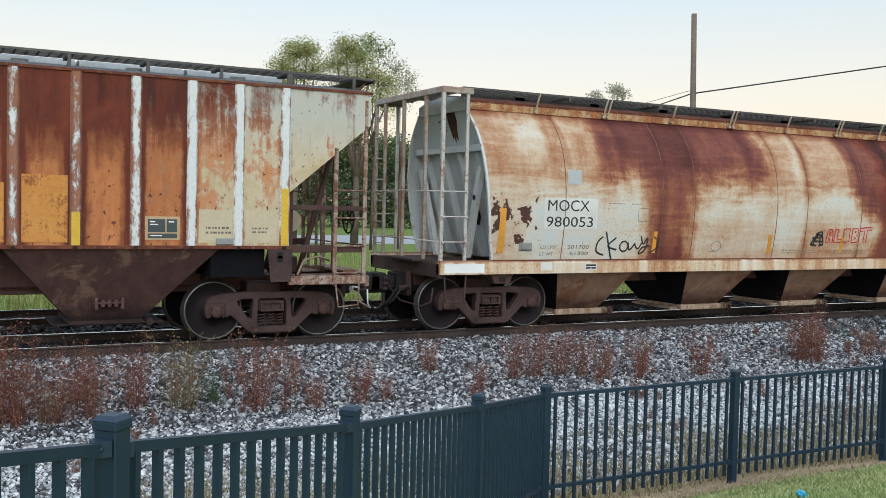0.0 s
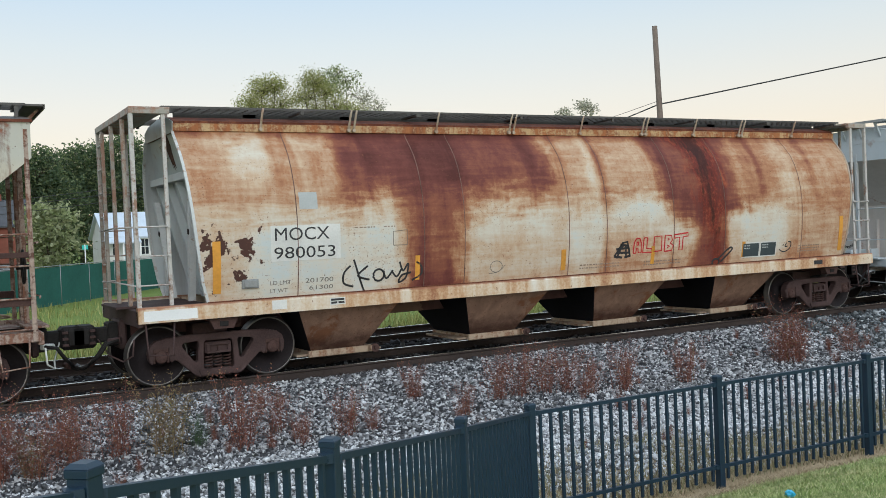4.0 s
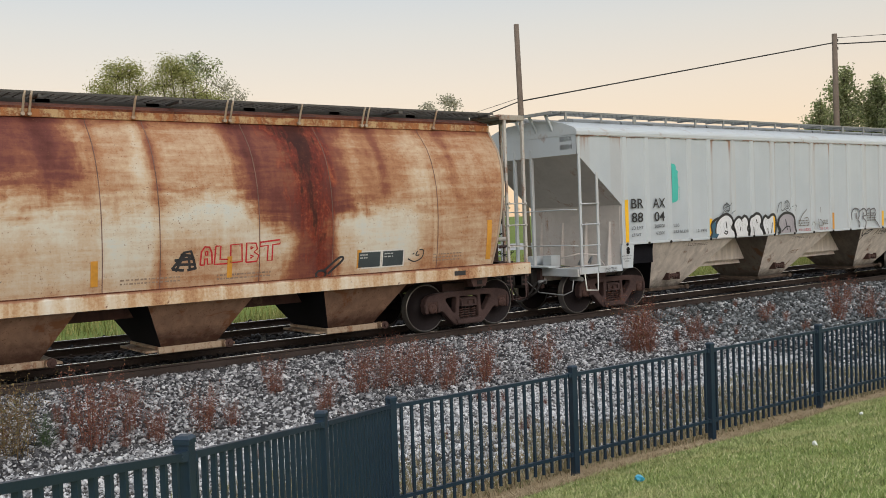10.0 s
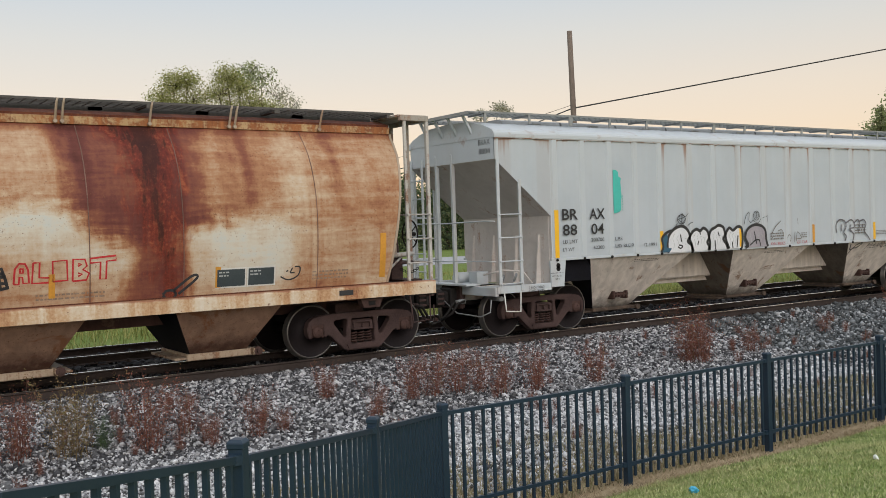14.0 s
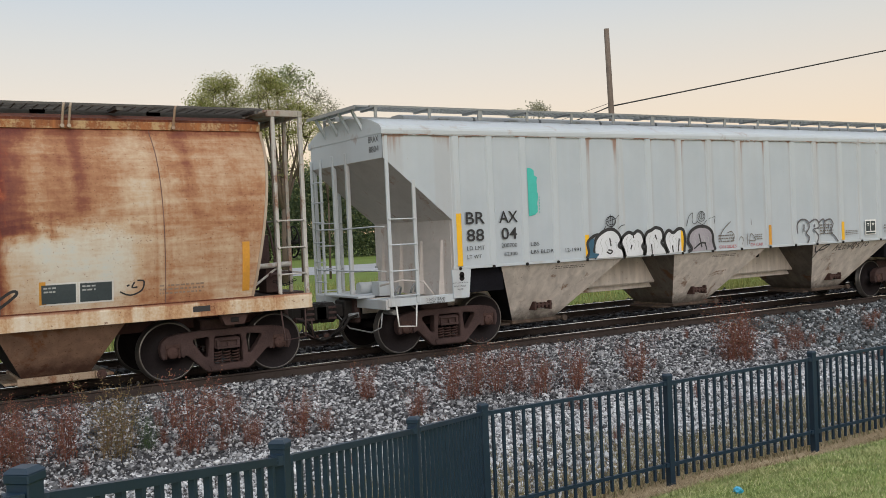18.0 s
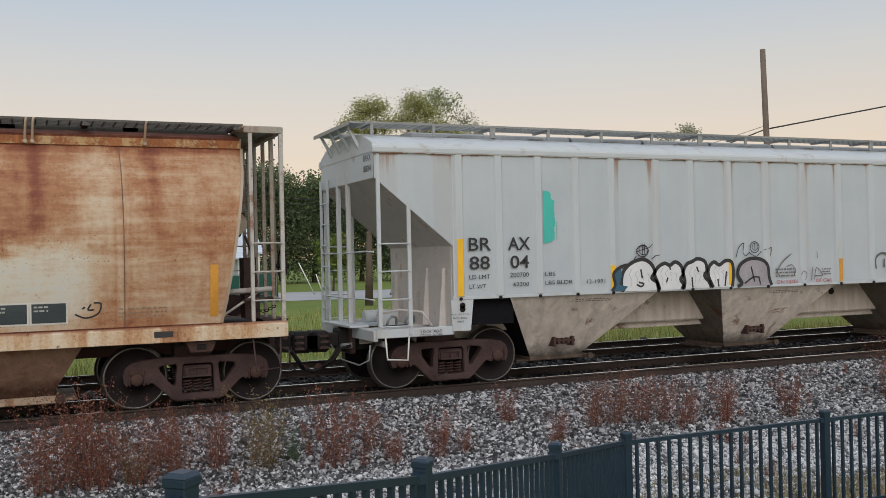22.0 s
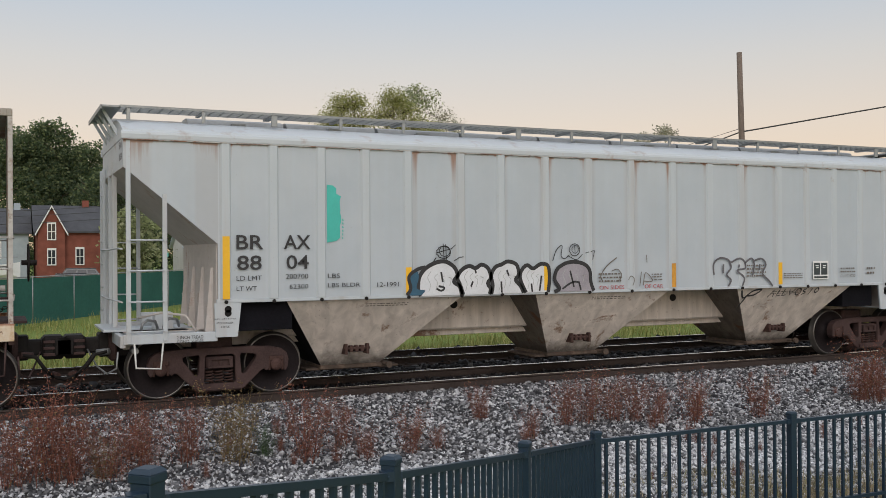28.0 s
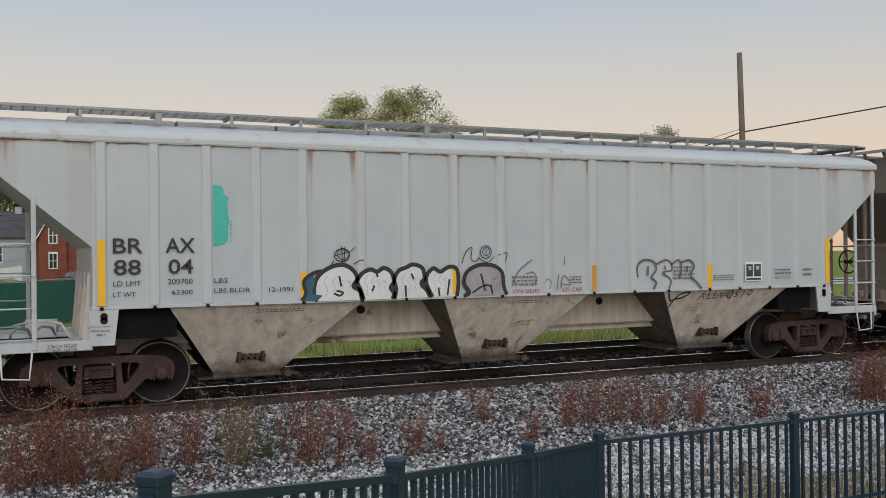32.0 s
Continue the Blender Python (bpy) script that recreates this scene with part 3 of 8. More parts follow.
def stroke(bm, pts, w, y, close=False, mat=0, h=0.003):
    """A painted line on a side that faces -y: a ribbon of width w through points (x, z)."""
    n = len(pts)
    L = []
    for i, p in enumerate(pts):
        a = pts[i - 1] if i or close else p
        b = pts[(i + 1) % n] if i < n - 1 or close else p
        d = Vector((b[0] - a[0], b[1] - a[1]))
        d = d.normalized() if d.length > 1e-6 else Vector((1, 0))
        nx, nz = -d[1] * w / 2, d[0] * w / 2
        L.append((bm.verts.new((p[0] + nx, y - h, p[1] + nz)), bm.verts.new((p[0] - nx, y - h, p[1] - nz))))
    for i in range(n if close else n - 1):
        (a, b), (c, d) = L[i], L[(i + 1) % n]
        f = bm.faces.new((a, b, d, c))
        f.material_index = mat
        f.normal_update()
        if f.normal.y > 0:
            f.normal_flip()


def blob(bm, pts, y, mat=0, h=0.002):
    """A flat painted area facing -y."""
    f = bm.faces.new([bm.verts.new((p[0], y - h, p[1])) for p in pts])
    f.material_index = mat
    f.normal_update()
    if f.normal.y > 0:
        f.normal_flip()


def curve(pts, k=5):
    """Catmull-Rom through 2D points."""
    out = []
    P = [pts[0], *pts, pts[-1]]
    for i in range(1, len(P) - 2):
        for j in range(k):
            t = j / k
            q = []
            for c in (0, 1):
                a, b, d, e = (P[i + s][c] for s in (-1, 0, 1, 2))
                q.append(0.5 * (2 * b + (d - a) * t + (2 * a - 5 * b + 4 * d - e) * t * t + (3 * b - a - 3 * d + e) * t ** 3))
            out.append(tuple(q))
    return out + [pts[-1]]


# ---- train ----
TRACK_Y, RAIL_Z = 16.55, -0.035
WHEEL_Z, WHEEL_R = 0.452, 0.487


def travelled(t):
    """Metres that the slowing train has rolled by t seconds."""
    return ((((((-8.838e-09 * t + 9.90327e-07) * t - 4.32112e-05) * t + 9.16904e-04) * t - 0.0224483) * t + 1.2832208) * t) - 0.00965


def wheel_mesh():
    bm = bmesh.new()
    R = WHEEL_R
    for s in (-1, 1):
        prof = [(0.0, -1.095), (0.085, -1.095), (0.10, -1.07), (0.10, -0.93), (0.13, -0.90), (0.15, -0.84), (0.20, -0.79), (0.30, -0.765), (R - 0.075, -0.80),
                (R - 0.030, -0.825), (R - 0.012, -0.83), (R, -0.815), (R + 0.003, -0.735), (R + 0.026, -0.72), (R + 0.026, -0.70), (R - 0.03, -0.69), (R - 0.07, -0.70), (0.3, -0.72), (0.12, -0.70), (0.08, -0.6), (0.08, 0.0)]
        mats = [2, 2, 2, 0, 0, 0, 0, 0, 0, 1, 1, 1, 1, 1, 1, 0, 0, 0, 0, 0]
        lathe(bm, [(r, y * -s) for r, y in prof], n=40, mats=mats)
        # three cap bolts and chalk marks so that the turning shows
        for i in range(3):
            a = 2 * math.pi * i / 3
            x, z = 0.05 * math.cos(a), 0.05 * math.sin(a)
            rod(bm, (x, s * 1.094, z), (x, s * 1.112, z), 0.013, 6, mat=2)
    return bm


def make_wheelset(parent, shared={}):
    if "me" not in shared:
        ob = part("wheelset", wheel_mesh(), ["wheel", "tread", "truck_rust"], parent, "dull steel wheels on one axle with bright rims")
        shared["me"] = ob.data
        return ob
    ob = new("wheelset", shared["me"])
    ob.parent = parent
    return tagged(ob, "dull steel wheels on one axle with bright rims")


def sideframe(bm, s):
    """Cast side frame on the side s (-1 near): one plate with a spring window, two side windows and open jaws over the axles."""
    right = [(0.50, 0.765), (0.84, 0.745), (1.00, 0.71), (1.09, 0.64), (1.125, 0.53), (1.11, 0.40), (1.07, 0.345), (1.045, 0.39), (1.04, 0.585), (0.80, 0.585), (0.795, 0.40), (0.76, 0.355), (0.715, 0.39), (0.665, 0.37),
             (0.40, 0.115), (0.33, 0.078)]
    side = [(0.335, 0.66), (0.55, 0.645), (0.59, 0.62), (0.58, 0.57), (0.41, 0.345), (0.375, 0.325), (0.345, 0.345), (0.318, 0.62)]
    mid = [(-0.205, 0.655), (0.205, 0.655), (0.235, 0.625), (0.252, 0.225), (0.23, 0.195), (-0.23, 0.195), (-0.252, 0.225), (-0.235, 0.625)]
    edges = []
    for loop in (right + [(-a, b) for a, b in right[::-1]], side, [(-a, b) for a, b in side], mid):
        vs = [bm.verts.new((a, s * 0.935, b)) for a, b in loop]
        edges += [bm.edges.new((vs[k], vs[(k + 1) % len(vs)])) for k in range(len(vs))]
    flat = [f for f in bmesh.ops.triangle_fill(bm, edges=edges, use_beauty=True)["geom"] if isinstance(f, bmesh.types.BMFace)]
    out = bmesh.ops.extrude_face_region(bm, geom=flat)["geom"]
    bmesh.ops.translate(bm, verts=[v for v in out if isinstance(v, bmesh.types.BMVert)], vec=(0, s * 0.15, 0))
    bmesh.ops.recalc_face_normals(bm, faces=bm.faces)
    rim = [e for e in bm.edges if len(e.link_faces) == 2 and e.calc_face_angle(0) > 1.2 and abs(e.verts[0].co.y - s * 1.085) < 1e-4 and abs(e.verts[1].co.y - s * 1.085) < 1e-4]
    bmesh.ops.bevel(bm, geom=rim, offset=0.012, segments=2, affect="EDGES")
    prism(bm, [(-0.34, 0.19), (-0.30, 0.10), (0.30, 0.10), (0.34, 0.19)], s * 0.90, s * 1.105)


def shared_part(name, key, build, mat, parent, label="", store={}):
    """A part whose mesh is built once and then shared."""
    if key not in store:
        ob = part(name, build(), mat, parent, label)
        store[key] = ob.data
        return ob
    ob = new(name, store[key])
    ob.parent = parent
    return tagged(ob, label) if label else ob


def pieces(name, mat, parent, boxes, label="", bevel=0.006):
    """Each box becomes a part of its own."""
    for q in boxes:
        bm = bmesh.new()
        box(bm, *(c for i in (0, 2, 4) for c in sorted(q[i:i + 2])), bevel=bevel)
        part(name, bm, mat, parent, label)


def one_frame(s):
    bm = bmesh.new()
    sideframe(bm, s)
    return bm


def one_spring():
    bm = bmesh.new()
    tube(bm, [(0.062 * math.cos(a), 0.062 * math.sin(a), 0.205 + 0.20 * a / (2 * math.pi * 4.2)) for a in [i * math.pi / 4 for i in range(34)]], 0.014, 5)
    return bm


def one_adapter(s):
    bm = bmesh.new()
    box(bm, -0.125, 0.125, *sorted((s * 0.95, s * 1.07)), WHEEL_Z + 0.06, WHEEL_Z + 0.15, 0.015)
    box(bm, -0.13, -0.09, *sorted((s * 0.96, s * 1.06)), WHEEL_Z - 0.10, WHEEL_Z + 0.08, 0.01)
    box(bm, 0.09, 0.13, *sorted((s * 0.96, s * 1.06)), WHEEL_Z - 0.10, WHEEL_Z + 0.08, 0.01)
    return bm


def one_bolster():
    bm = bmesh.new()
    box(bm, -0.22, 0.22, -1.06, 1.06, 0.44, 0.62, 0.02)
    box(bm, -0.30, 0.30, -0.6, 0.6, 0.64, 0.90, 0.02)
    for s in (-1, 1):
        for a, b, c, d in ((-0.20, 0.20, 0.44, 0.475), (-0.20, -0.14, 0.475, 0.57), (0.14, 0.20, 0.475, 0.57), (-0.02, 0.02, 0.475, 0.55), (-0.20, 0.20, 0.57, 0.60)):
            box(bm, a, b, s * 1.09 - 0.02, s * 1.09 + 0.02, c, d, 0.006)
    return bm


def make_truck(car, x):
    """Bolster with two side frames, springs and two turning wheelsets. Returns the wheelsets and their x."""
    tr = shared_part("truck_bolster", "bolster", one_bolster, "truck", car, "dark cast bolster of a four-wheel truck")
    tr.location.x = x
    for s in (-1, 1):
        shared_part("side_frame", f"frame{s}", lambda: one_frame(s), "truck", tr, "brown cast steel side frame")
        for dx in (-0.155, 0.0, 0.155):
            o = shared_part("spring", "spring", one_spring, "truck_rust", tr)
            o.location = (dx, s * 1.0, 0)
        for q in (-1, 1):
            o = shared_part("bearing_adapter", f"adapter{s}", lambda: one_adapter(s), "truck_rust", tr, "rust-red bearing adapter")
            o.location.x = q * 0.92
    out = []
    for q in (-1, 1):
        w = make_wheelset(tr)
        w.location = (q * 0.92, 0, WHEEL_Z)
        out.append((w, q * 0.92))
    return out


def coupler(car, x, s, lever="truck"):
    """Knuckle coupler, draft gear pocket, air hose and cut lever at one end; s is +1 or -1 along x."""
    bm = bmesh.new()
    box(bm, *sorted((x - s * 1.2, x + s * 0.25)), -0.21, 0.21, 0.62, 1.00, 0.02)
    box(bm, *sorted((x + s * 0.2, x + s * 0.50)), -0.12, 0.12, 0.68, 0.93, 0.03)
    box(bm, *sorted((x + s * 0.44, x + s * 0.78)), -0.27, 0.20, 0.62, 0.99, 0.05)
    c = part("coupler", bm, "black", car, "grimy black knuckle coupler")
    bm = bmesh.new()
    box(bm, *sorted((x + s * 0.60, x + s * 0.90)), -0.31, -0.15, 0.66, 0.96, 0.04)
    part("knuckle", bm, "black", c, "worn knuckle jaw")
    pieces("coupler_rib", "truck", c, [(x + s * 0.46, x + s * 0.76, -0.295, -0.265, z, z + 0.045) for z in (0.68, 0.78, 0.88)])
    bm = bmesh.new()
    box(bm, *sorted((x - s * 0.02, x + s * 0.10)), -0.36, 0.36, 0.56, 1.04, 0.03)
    part("striker_plate", bm, "truck", c, "cast striker plate behind the coupler")
    for q, dy in ((0, 0.0), (1, 0.16)):
        bm = bmesh.new()
        tube(bm, [(x + s * 0.15, -0.40 - dy, 0.74), (x + s * 0.34, -0.42 - dy, 0.70), (x + s * 0.46, -0.40 - dy, 0.52), (x + s * 0.60, -0.34, 0.36), (x + s * 0.76, -0.27, 0.30), (x + s * 0.90, -0.2, 0.36)][: 6 - 2 * q], 0.028, 7)
        part("air_hose", bm, "black", c, "drooping black air hose")
    bm = bmesh.new()
    rod(bm, (x + s * 0.86, -0.26, 0.36), (x + s * 0.93, -0.14, 0.38), 0.05, 8)
    part("hose_coupling", bm, "truck_rust", c)
    bm = bmesh.new()
    rod(bm, (x + s * 0.12, -0.55, 0.74), (x + s * 0.30, -0.46, 0.72), 0.05, 8)
    part("angle_cock", bm, lever, c, "brake pipe valve with a handle")
    bm = bmesh.new()
    tube(bm, [(x + s * 0.08, -1.38, 0.80), (x + s * 0.10, -1.36, 0.55), (x + s * 0.22, -1.2, 0.46), (x + s * 0.30, -0.5, 0.50), (x + s * 0.42, -0.22, 0.75)], 0.014, 6)
    part("cut_lever", bm, lever, c, "bent cut lever rod")


def brake_wheel(car, x, y, z, r=0.25):
    bm = bmesh.new()
    ring = [(x, y + r * math.cos(a), z + r * math.sin(a)) for a in [i * math.pi / 10 for i in range(21)]]
    tube(bm, ring, 0.016, 6)
    for i in range(5):
        a = 2 * math.pi * i / 5
        rod(bm, (x, y, z), (x, y + r * math.cos(a), z + r * math.sin(a)), 0.012, 5)
    rod(bm, (x - 0.1, y, z), (x + 0.12, y, z), 0.04, 8)
    part("brake_wheel", bm, "black", car, "dark spoked hand brake wheel")


def ladder(car, pts, w, mat, rungs, r=0.014):
    """Two upright angle irons at pts (x, y, z0, z1) and rungs at the heights given."""
    (xa, ya, a0, a1), (xb, yb, b0, b1) = pts
    bm = bmesh.new()
    for x, y, z0, z1 in pts:
        box(bm, x - w / 2, x + w / 2, y - 0.02, y + 0.02, z0, z1, 0.006)
    ld = part("ladder", bm, mat, car, "upright steel ladder with round rungs")
    for z in rungs:
        bm = bmesh.new()
        rod(bm, (xa, ya - 0.02, z), (xb, yb - 0.02, z), r, 6)
        for q, y in ((xa, ya), (xb, yb)):
            rod(bm, (q, y - 0.05, z), (q, y, z), 0.022, 6)
        part("rung", bm, mat, ld)
    return ld


WHEELS, CARS = [], []


def gate(car, x, z, w, mat, d=0.55):
    """Outlet gate frame with a rack shaft under a hopper."""
    bm = bmesh.new()
    box(bm, x - w, x + w, -d - 0.06, d + 0.06, z - 0.07, z, 0.012)
    box(bm, x - w - 0.22, x + w + 0.35, -d + 0.05, d - 0.05, z - 0.09, z - 0.05, 0.01)
    rod(bm, (x + w + 0.06, -d - 0.25, z - 0.02), (x + w + 0.06, d + 0.25, z - 0.02), 0.03, 8)
    rod(bm, (x + w + 0.06, -d - 0.27, z - 0.02), (x + w + 0.06, -d - 0.20, z - 0.02), 0.06, 8)
    lock = "truck_rust" if mat == "hop_gate" else "hop_brown"
    og = part("outlet_gate", bm, mat, car, "grimy discharge gate under a hopper bay")
    if mat == "cream_gate":      # plain box frame with a capstan on the shaft
        bm = bmesh.new()
        box(bm, x - w - 0.05, x + w + 0.05, -d - 0.10, -d - 0.03, z - 0.10, z + 0.015, 0.012)
        box(bm, x + w + 0.02, x + w + 0.16, -d - 0.20, -d - 0.05, z - 0.09, z + 0.03, 0.012)
        part("gate_frame", bm, mat, og, "pale rust-stained gate frame")
        bm = bmesh.new()
        rod(bm, (x + w + 0.09, -d - 0.29, z - 0.02), (x + w + 0.09, -d - 0.20, z - 0.02), 0.075, 12)
        rod(bm, (x + w + 0.09, -d - 0.33, z - 0.02), (x + w + 0.09, -d - 0.29, z - 0.02), 0.035, 8)
        part("shaft_capstan", bm, "truck_rust", og)
        return
    pieces("lock_bracket", lock, og, [(x + a, x + a + 0.05, -d - 0.36, -d - 0.12, z + 0.20, z + 0.38) for a in (-0.22, 0.17)])
    pieces("lock_cam", lock, og, [(x + q - 0.03, x + q + 0.03, -d - 0.35, -d - 0.16, z + 0.24, z + 0.35) for q in (-0.10, 0.0, 0.10)])
    bm = bmesh.new()
    rod(bm, (x - 0.24, -d - 0.33, z + 0.30), (x + 0.24, -d - 0.33, z + 0.30), 0.022, 8)
    part("lock_shaft", bm, lock, og)


def bay(car, x, z0, z1, top, bot, ytop, ybot, mat, label, gmat, side, dx=0.0):
    """One funnel-shaped hopper bay."""
    bm = bmesh.new()
    b = x + dx
    hexa(bm, [(b - bot, -ybot, z0), (b + bot, -ybot, z0), (b + bot, ybot, z0), (b - bot, ybot, z0),
              (x - top, -ytop, z1), (x + top, -ytop, z1), (x + top, ytop, z1), (x - top, ytop, z1)])
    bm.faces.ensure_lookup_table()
    for k, out in ((3, x > 3), (5, x < -3)):      # the sheets that face along the track; their shade is put into the colour
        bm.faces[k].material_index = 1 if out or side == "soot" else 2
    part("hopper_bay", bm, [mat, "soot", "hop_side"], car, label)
    gate(car, b, z0, bot + 0.03, gmat, ybot)


def roof_walk(car, x0, x1, y, w, z, mat, step, stand_h):
    """Open grating running board on short stands."""
    for s in (-1, 1):
        bm = bmesh.new()
        a, b = sorted((s * y, s * (y + w)))
        for i in range(5):
            q = a + (b - a) * i / 4
            box(bm, x0, x1, q - 0.011, q + 0.011, z - 0.035, z)
        n = int((x1 - x0) / 0.16)
        for i in range(n + 1):
            q = x0 + (x1 - x0) * i / n
            box(bm, q - 0.008, q + 0.008, a, b, z - 0.03, z - 0.006)
        part("running_board", bm, mat, car, "steel grating walkway along the roof")
        n = int((x1 - x0) / step)
        for i in range(n + 1):
            q = x0 + 0.12 + (x1 - x0 - 0.24) * i / n
            t = 0.05 if i % 4 == 2 else 0.028
            def stand():
                bm = bmesh.new()
                yy = s * (y + w)
                box(bm, -t, t, *sorted((yy - s * 0.03, yy + s * 0.005)), z - stand_h, z - 0.036, 0.004)
                box(bm, -t, t, a, b, z - 0.07, z - 0.038)
                return bm
            o = shared_part("walkway_stand", f"stand{s}{t}{y}{z}{mat}", stand, mat, car)
            o.location.x = q


def hatches(car, x0, x1, z, n, mat, rail=True):
    for i in range(n):
        a = x0 + (x1 - x0) * i / n
        b = x0 + (x1 - x0) * (i + 1) / n
        bm = bmesh.new()
        prism(bm, [(-0.33, z), (-0.30, z + 0.10), (-0.15, z + 0.14), (0.15, z + 0.14), (0.30, z + 0.10), (0.33, z)], a + 0.03, b - 0.03, plane="yz")
        h = part("roof_hatch", bm, mat, car)
        pieces("hatch_latch", "galv", h, [((a + b) / 2 - 0.12, (a + b) / 2 + 0.12, q * 0.34, q * 0.50, z - 0.02, z + 0.05) for q in (-1, 1)])


def ribbed_hopper(name, label, xc, side, rib, end, hop, roof, ribs, open_end, yellow, frame=None, chord=None, rib_w=0.095):
    """A straight-sided covered hopper car with outside posts. Its parts stand in the car's own space."""
    car = thing(name, pose(xc, TRACK_Y, 0), label, "freight car", "cars of the train")
    Y = 1.545
    frame, chord = frame or rib, chord or roof
    dz = 0.11 if open_end else 0.0          # the old car's sides reach higher under a lower roof
    bm = bmesh.new()
    fs = prism(bm, [(-8.73, 4.02 + dz), (-8.73, 3.58), (-7.33, 2.42), (-7.33, 1.53), (7.33, 1.53), (7.33, 2.42), (8.73, 3.58), (8.73, 4.02 + dz)], -Y + 0.012, Y - 0.012)
    for k, f in enumerate(fs[2:]):
        f.material_index = 0 if k in (0, 6) and not open_end else 1
    part("body", bm, [side, end], car, "flat steel side sheets over sloping end sheets")
    bm = bmesh.new()
    half = [(Y - 0.02, 4.12), (Y - 0.05, 4.14), (1.15, 4.21), (0.7, 4.28)] if open_end else [(Y - 0.02, 4.02), (Y - 0.022, 4.11), (Y - 0.05, 4.155), (1.40, 4.20), (1.15, 4.29), (0.7, 4.38)]
    arc = [(-a, b) for a, b in half] + [(0, 4.31 if open_end else 4.415)] + half[::-1]
    prism(bm, arc, -8.74, 8.74, plane="yz")
    for f in bm.faces:
        if abs(f.normal.x) > 0.9 or True:
            f.smooth = False
    part("roof", bm, roof, car, "gently arched steel roof")
    for s in (-1, 1):
        bm = bmesh.new()
        if open_end:
            prism(bm, [(s * (Y - 0.03), 4.094), (s * (Y + 0.022), 4.094), (s * (Y + 0.022), 4.135), (s * (Y - 0.03), 4.14)], -8.76, 8.76, plane="yz")
        else:
            prism(bm, [(s * (Y - 0.03), 4.0), (s * (Y + 0.024), 4.0), (s * (Y + 0.03), 4.015), (s * (Y + 0.03), 4.075), (s * (Y + 0.012), 4.115), (s * (Y - 0.03), 4.13)], -8.76, 8.76, plane="yz")
        part("eave_chord", bm, chord, car)
        if not open_end:
            bm = bmesh.new()
            box(bm, -8.74, 8.74, *sorted((s * (Y - 0.03), s * (Y + 0.026))), 3.985, 3.9995)
            part("eave_seam", bm, "eave_rust", car, "rusty seam under the roof edge")
        bm = bmesh.new()
        box(bm, -7.36, 7.36, *sorted((s * (Y - 0.03), s * (Y + 0.012))), 1.50, 1.555, 0.006)
        part("bottom_chord", bm, chord if rib == "old_post" else rib, car)
        for x in ribs:
            bm = bmesh.new()
            d = s * Y
            prism(bm, [(x - rib_w, d - s * 0.014), (x - rib_w + 0.037, d + s * 0.024), (x + rib_w - 0.037, d + s * 0.024), (x + rib_w, d - s * 0.014)], 1.556, 3.984 + dz, plane="yz")
            for v in bm.verts:          # turn the section upright
                a, b, c = v.co
                v.co = (b, c, a)
            bmesh.ops.recalc_face_normals(bm, faces=bm.faces)
            if rib == "old_post":
                for v in bm.verts:
                    v.co.x -= x
                po = part("side_post", bm, rib, car, "white post paint blotched with rust")
                po.location.x = x
                po.color = (0.0, 0, 0, 1) if x > 5.5 else (0.5, 0, 0, 1) if x > 4.5 else (1.0, 0, 0, 1)
            else:
                part("side_post", bm, rib, car)
            bm = bmesh.new()
            rod(bm, (x, s * (Y + 0.004), 1.515), (x, s * (Y + 0.035), 1.515), 0.03, 8)
            part("post_foot", bm, "black", car)
    # under frame
    bm = bmesh.new()
    box(bm, -8.6, 8.6, -0.22, 0.22, 0.72, 1.0, 0.01)
    box(bm, -6.2, 6.2, -0.42, 0.42, 0.84, 1.52, 0.03)
    part("centre_sill", bm, hop, car)
    for x in (-2.75, 2.3):
        bm = bmesh.new()
        rod(bm, (x, -0.44, 1.30), (x, -0.40, 1.30), 0.075, 12)
        part("sill_hole", bm, "black", car)
    for x in (-4.66, -0.12, 4.64):
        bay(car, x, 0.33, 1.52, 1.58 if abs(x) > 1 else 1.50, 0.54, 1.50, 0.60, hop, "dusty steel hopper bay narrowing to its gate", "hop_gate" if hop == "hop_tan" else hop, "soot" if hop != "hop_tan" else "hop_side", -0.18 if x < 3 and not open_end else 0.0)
    # bolster region, shear plate and ends
    for e in (-1, 1):
        if open_end:
            pieces("end_strut", "truck_rust", car, [(e * 7.3, e * 7.42, y - 0.05, y + 0.05, 1.05, 2.5) for y in (-1.40, -0.55, 0.55, 1.40)], "rusty upright strut")
            pieces("end_beam", "truck_rust", car, [(e * 7.30, e * 8.66, -1.50, -1.42, 2.14, 2.22), (e * 7.30, e * 8.66, -1.50, -1.40, 1.44, 1.56), (e * 7.30, e * 8.66, 1.40, 1.50, 1.44, 1.56)], "rusty pipe-like end brace")
            for y in (-0.9, 0.9):
                bm = bmesh.new()
                rod(bm, (e * 8.3, y, 3.15), (e * 7.7, y, 1.0), 0.05, 8)
                part("slope_strut", bm, "truck_rust", car)
            bm = bmesh.new()
            rod(bm, (e * 7.55, -0.95, 1.95), (e * 7.55, -0.35, 1.95), 0.19, 16)
            part("air_tank", bm, "cream_steel", car, "stained round air tank")
        else:
            bm = bmesh.new()
            box(bm, *sorted((e * 7.30, e * 7.34)), -1.46, 1.46, 1.0, 2.44, 0.0)
            bh = part("end_bulkhead", bm, end, car, "upright dusty end wall")
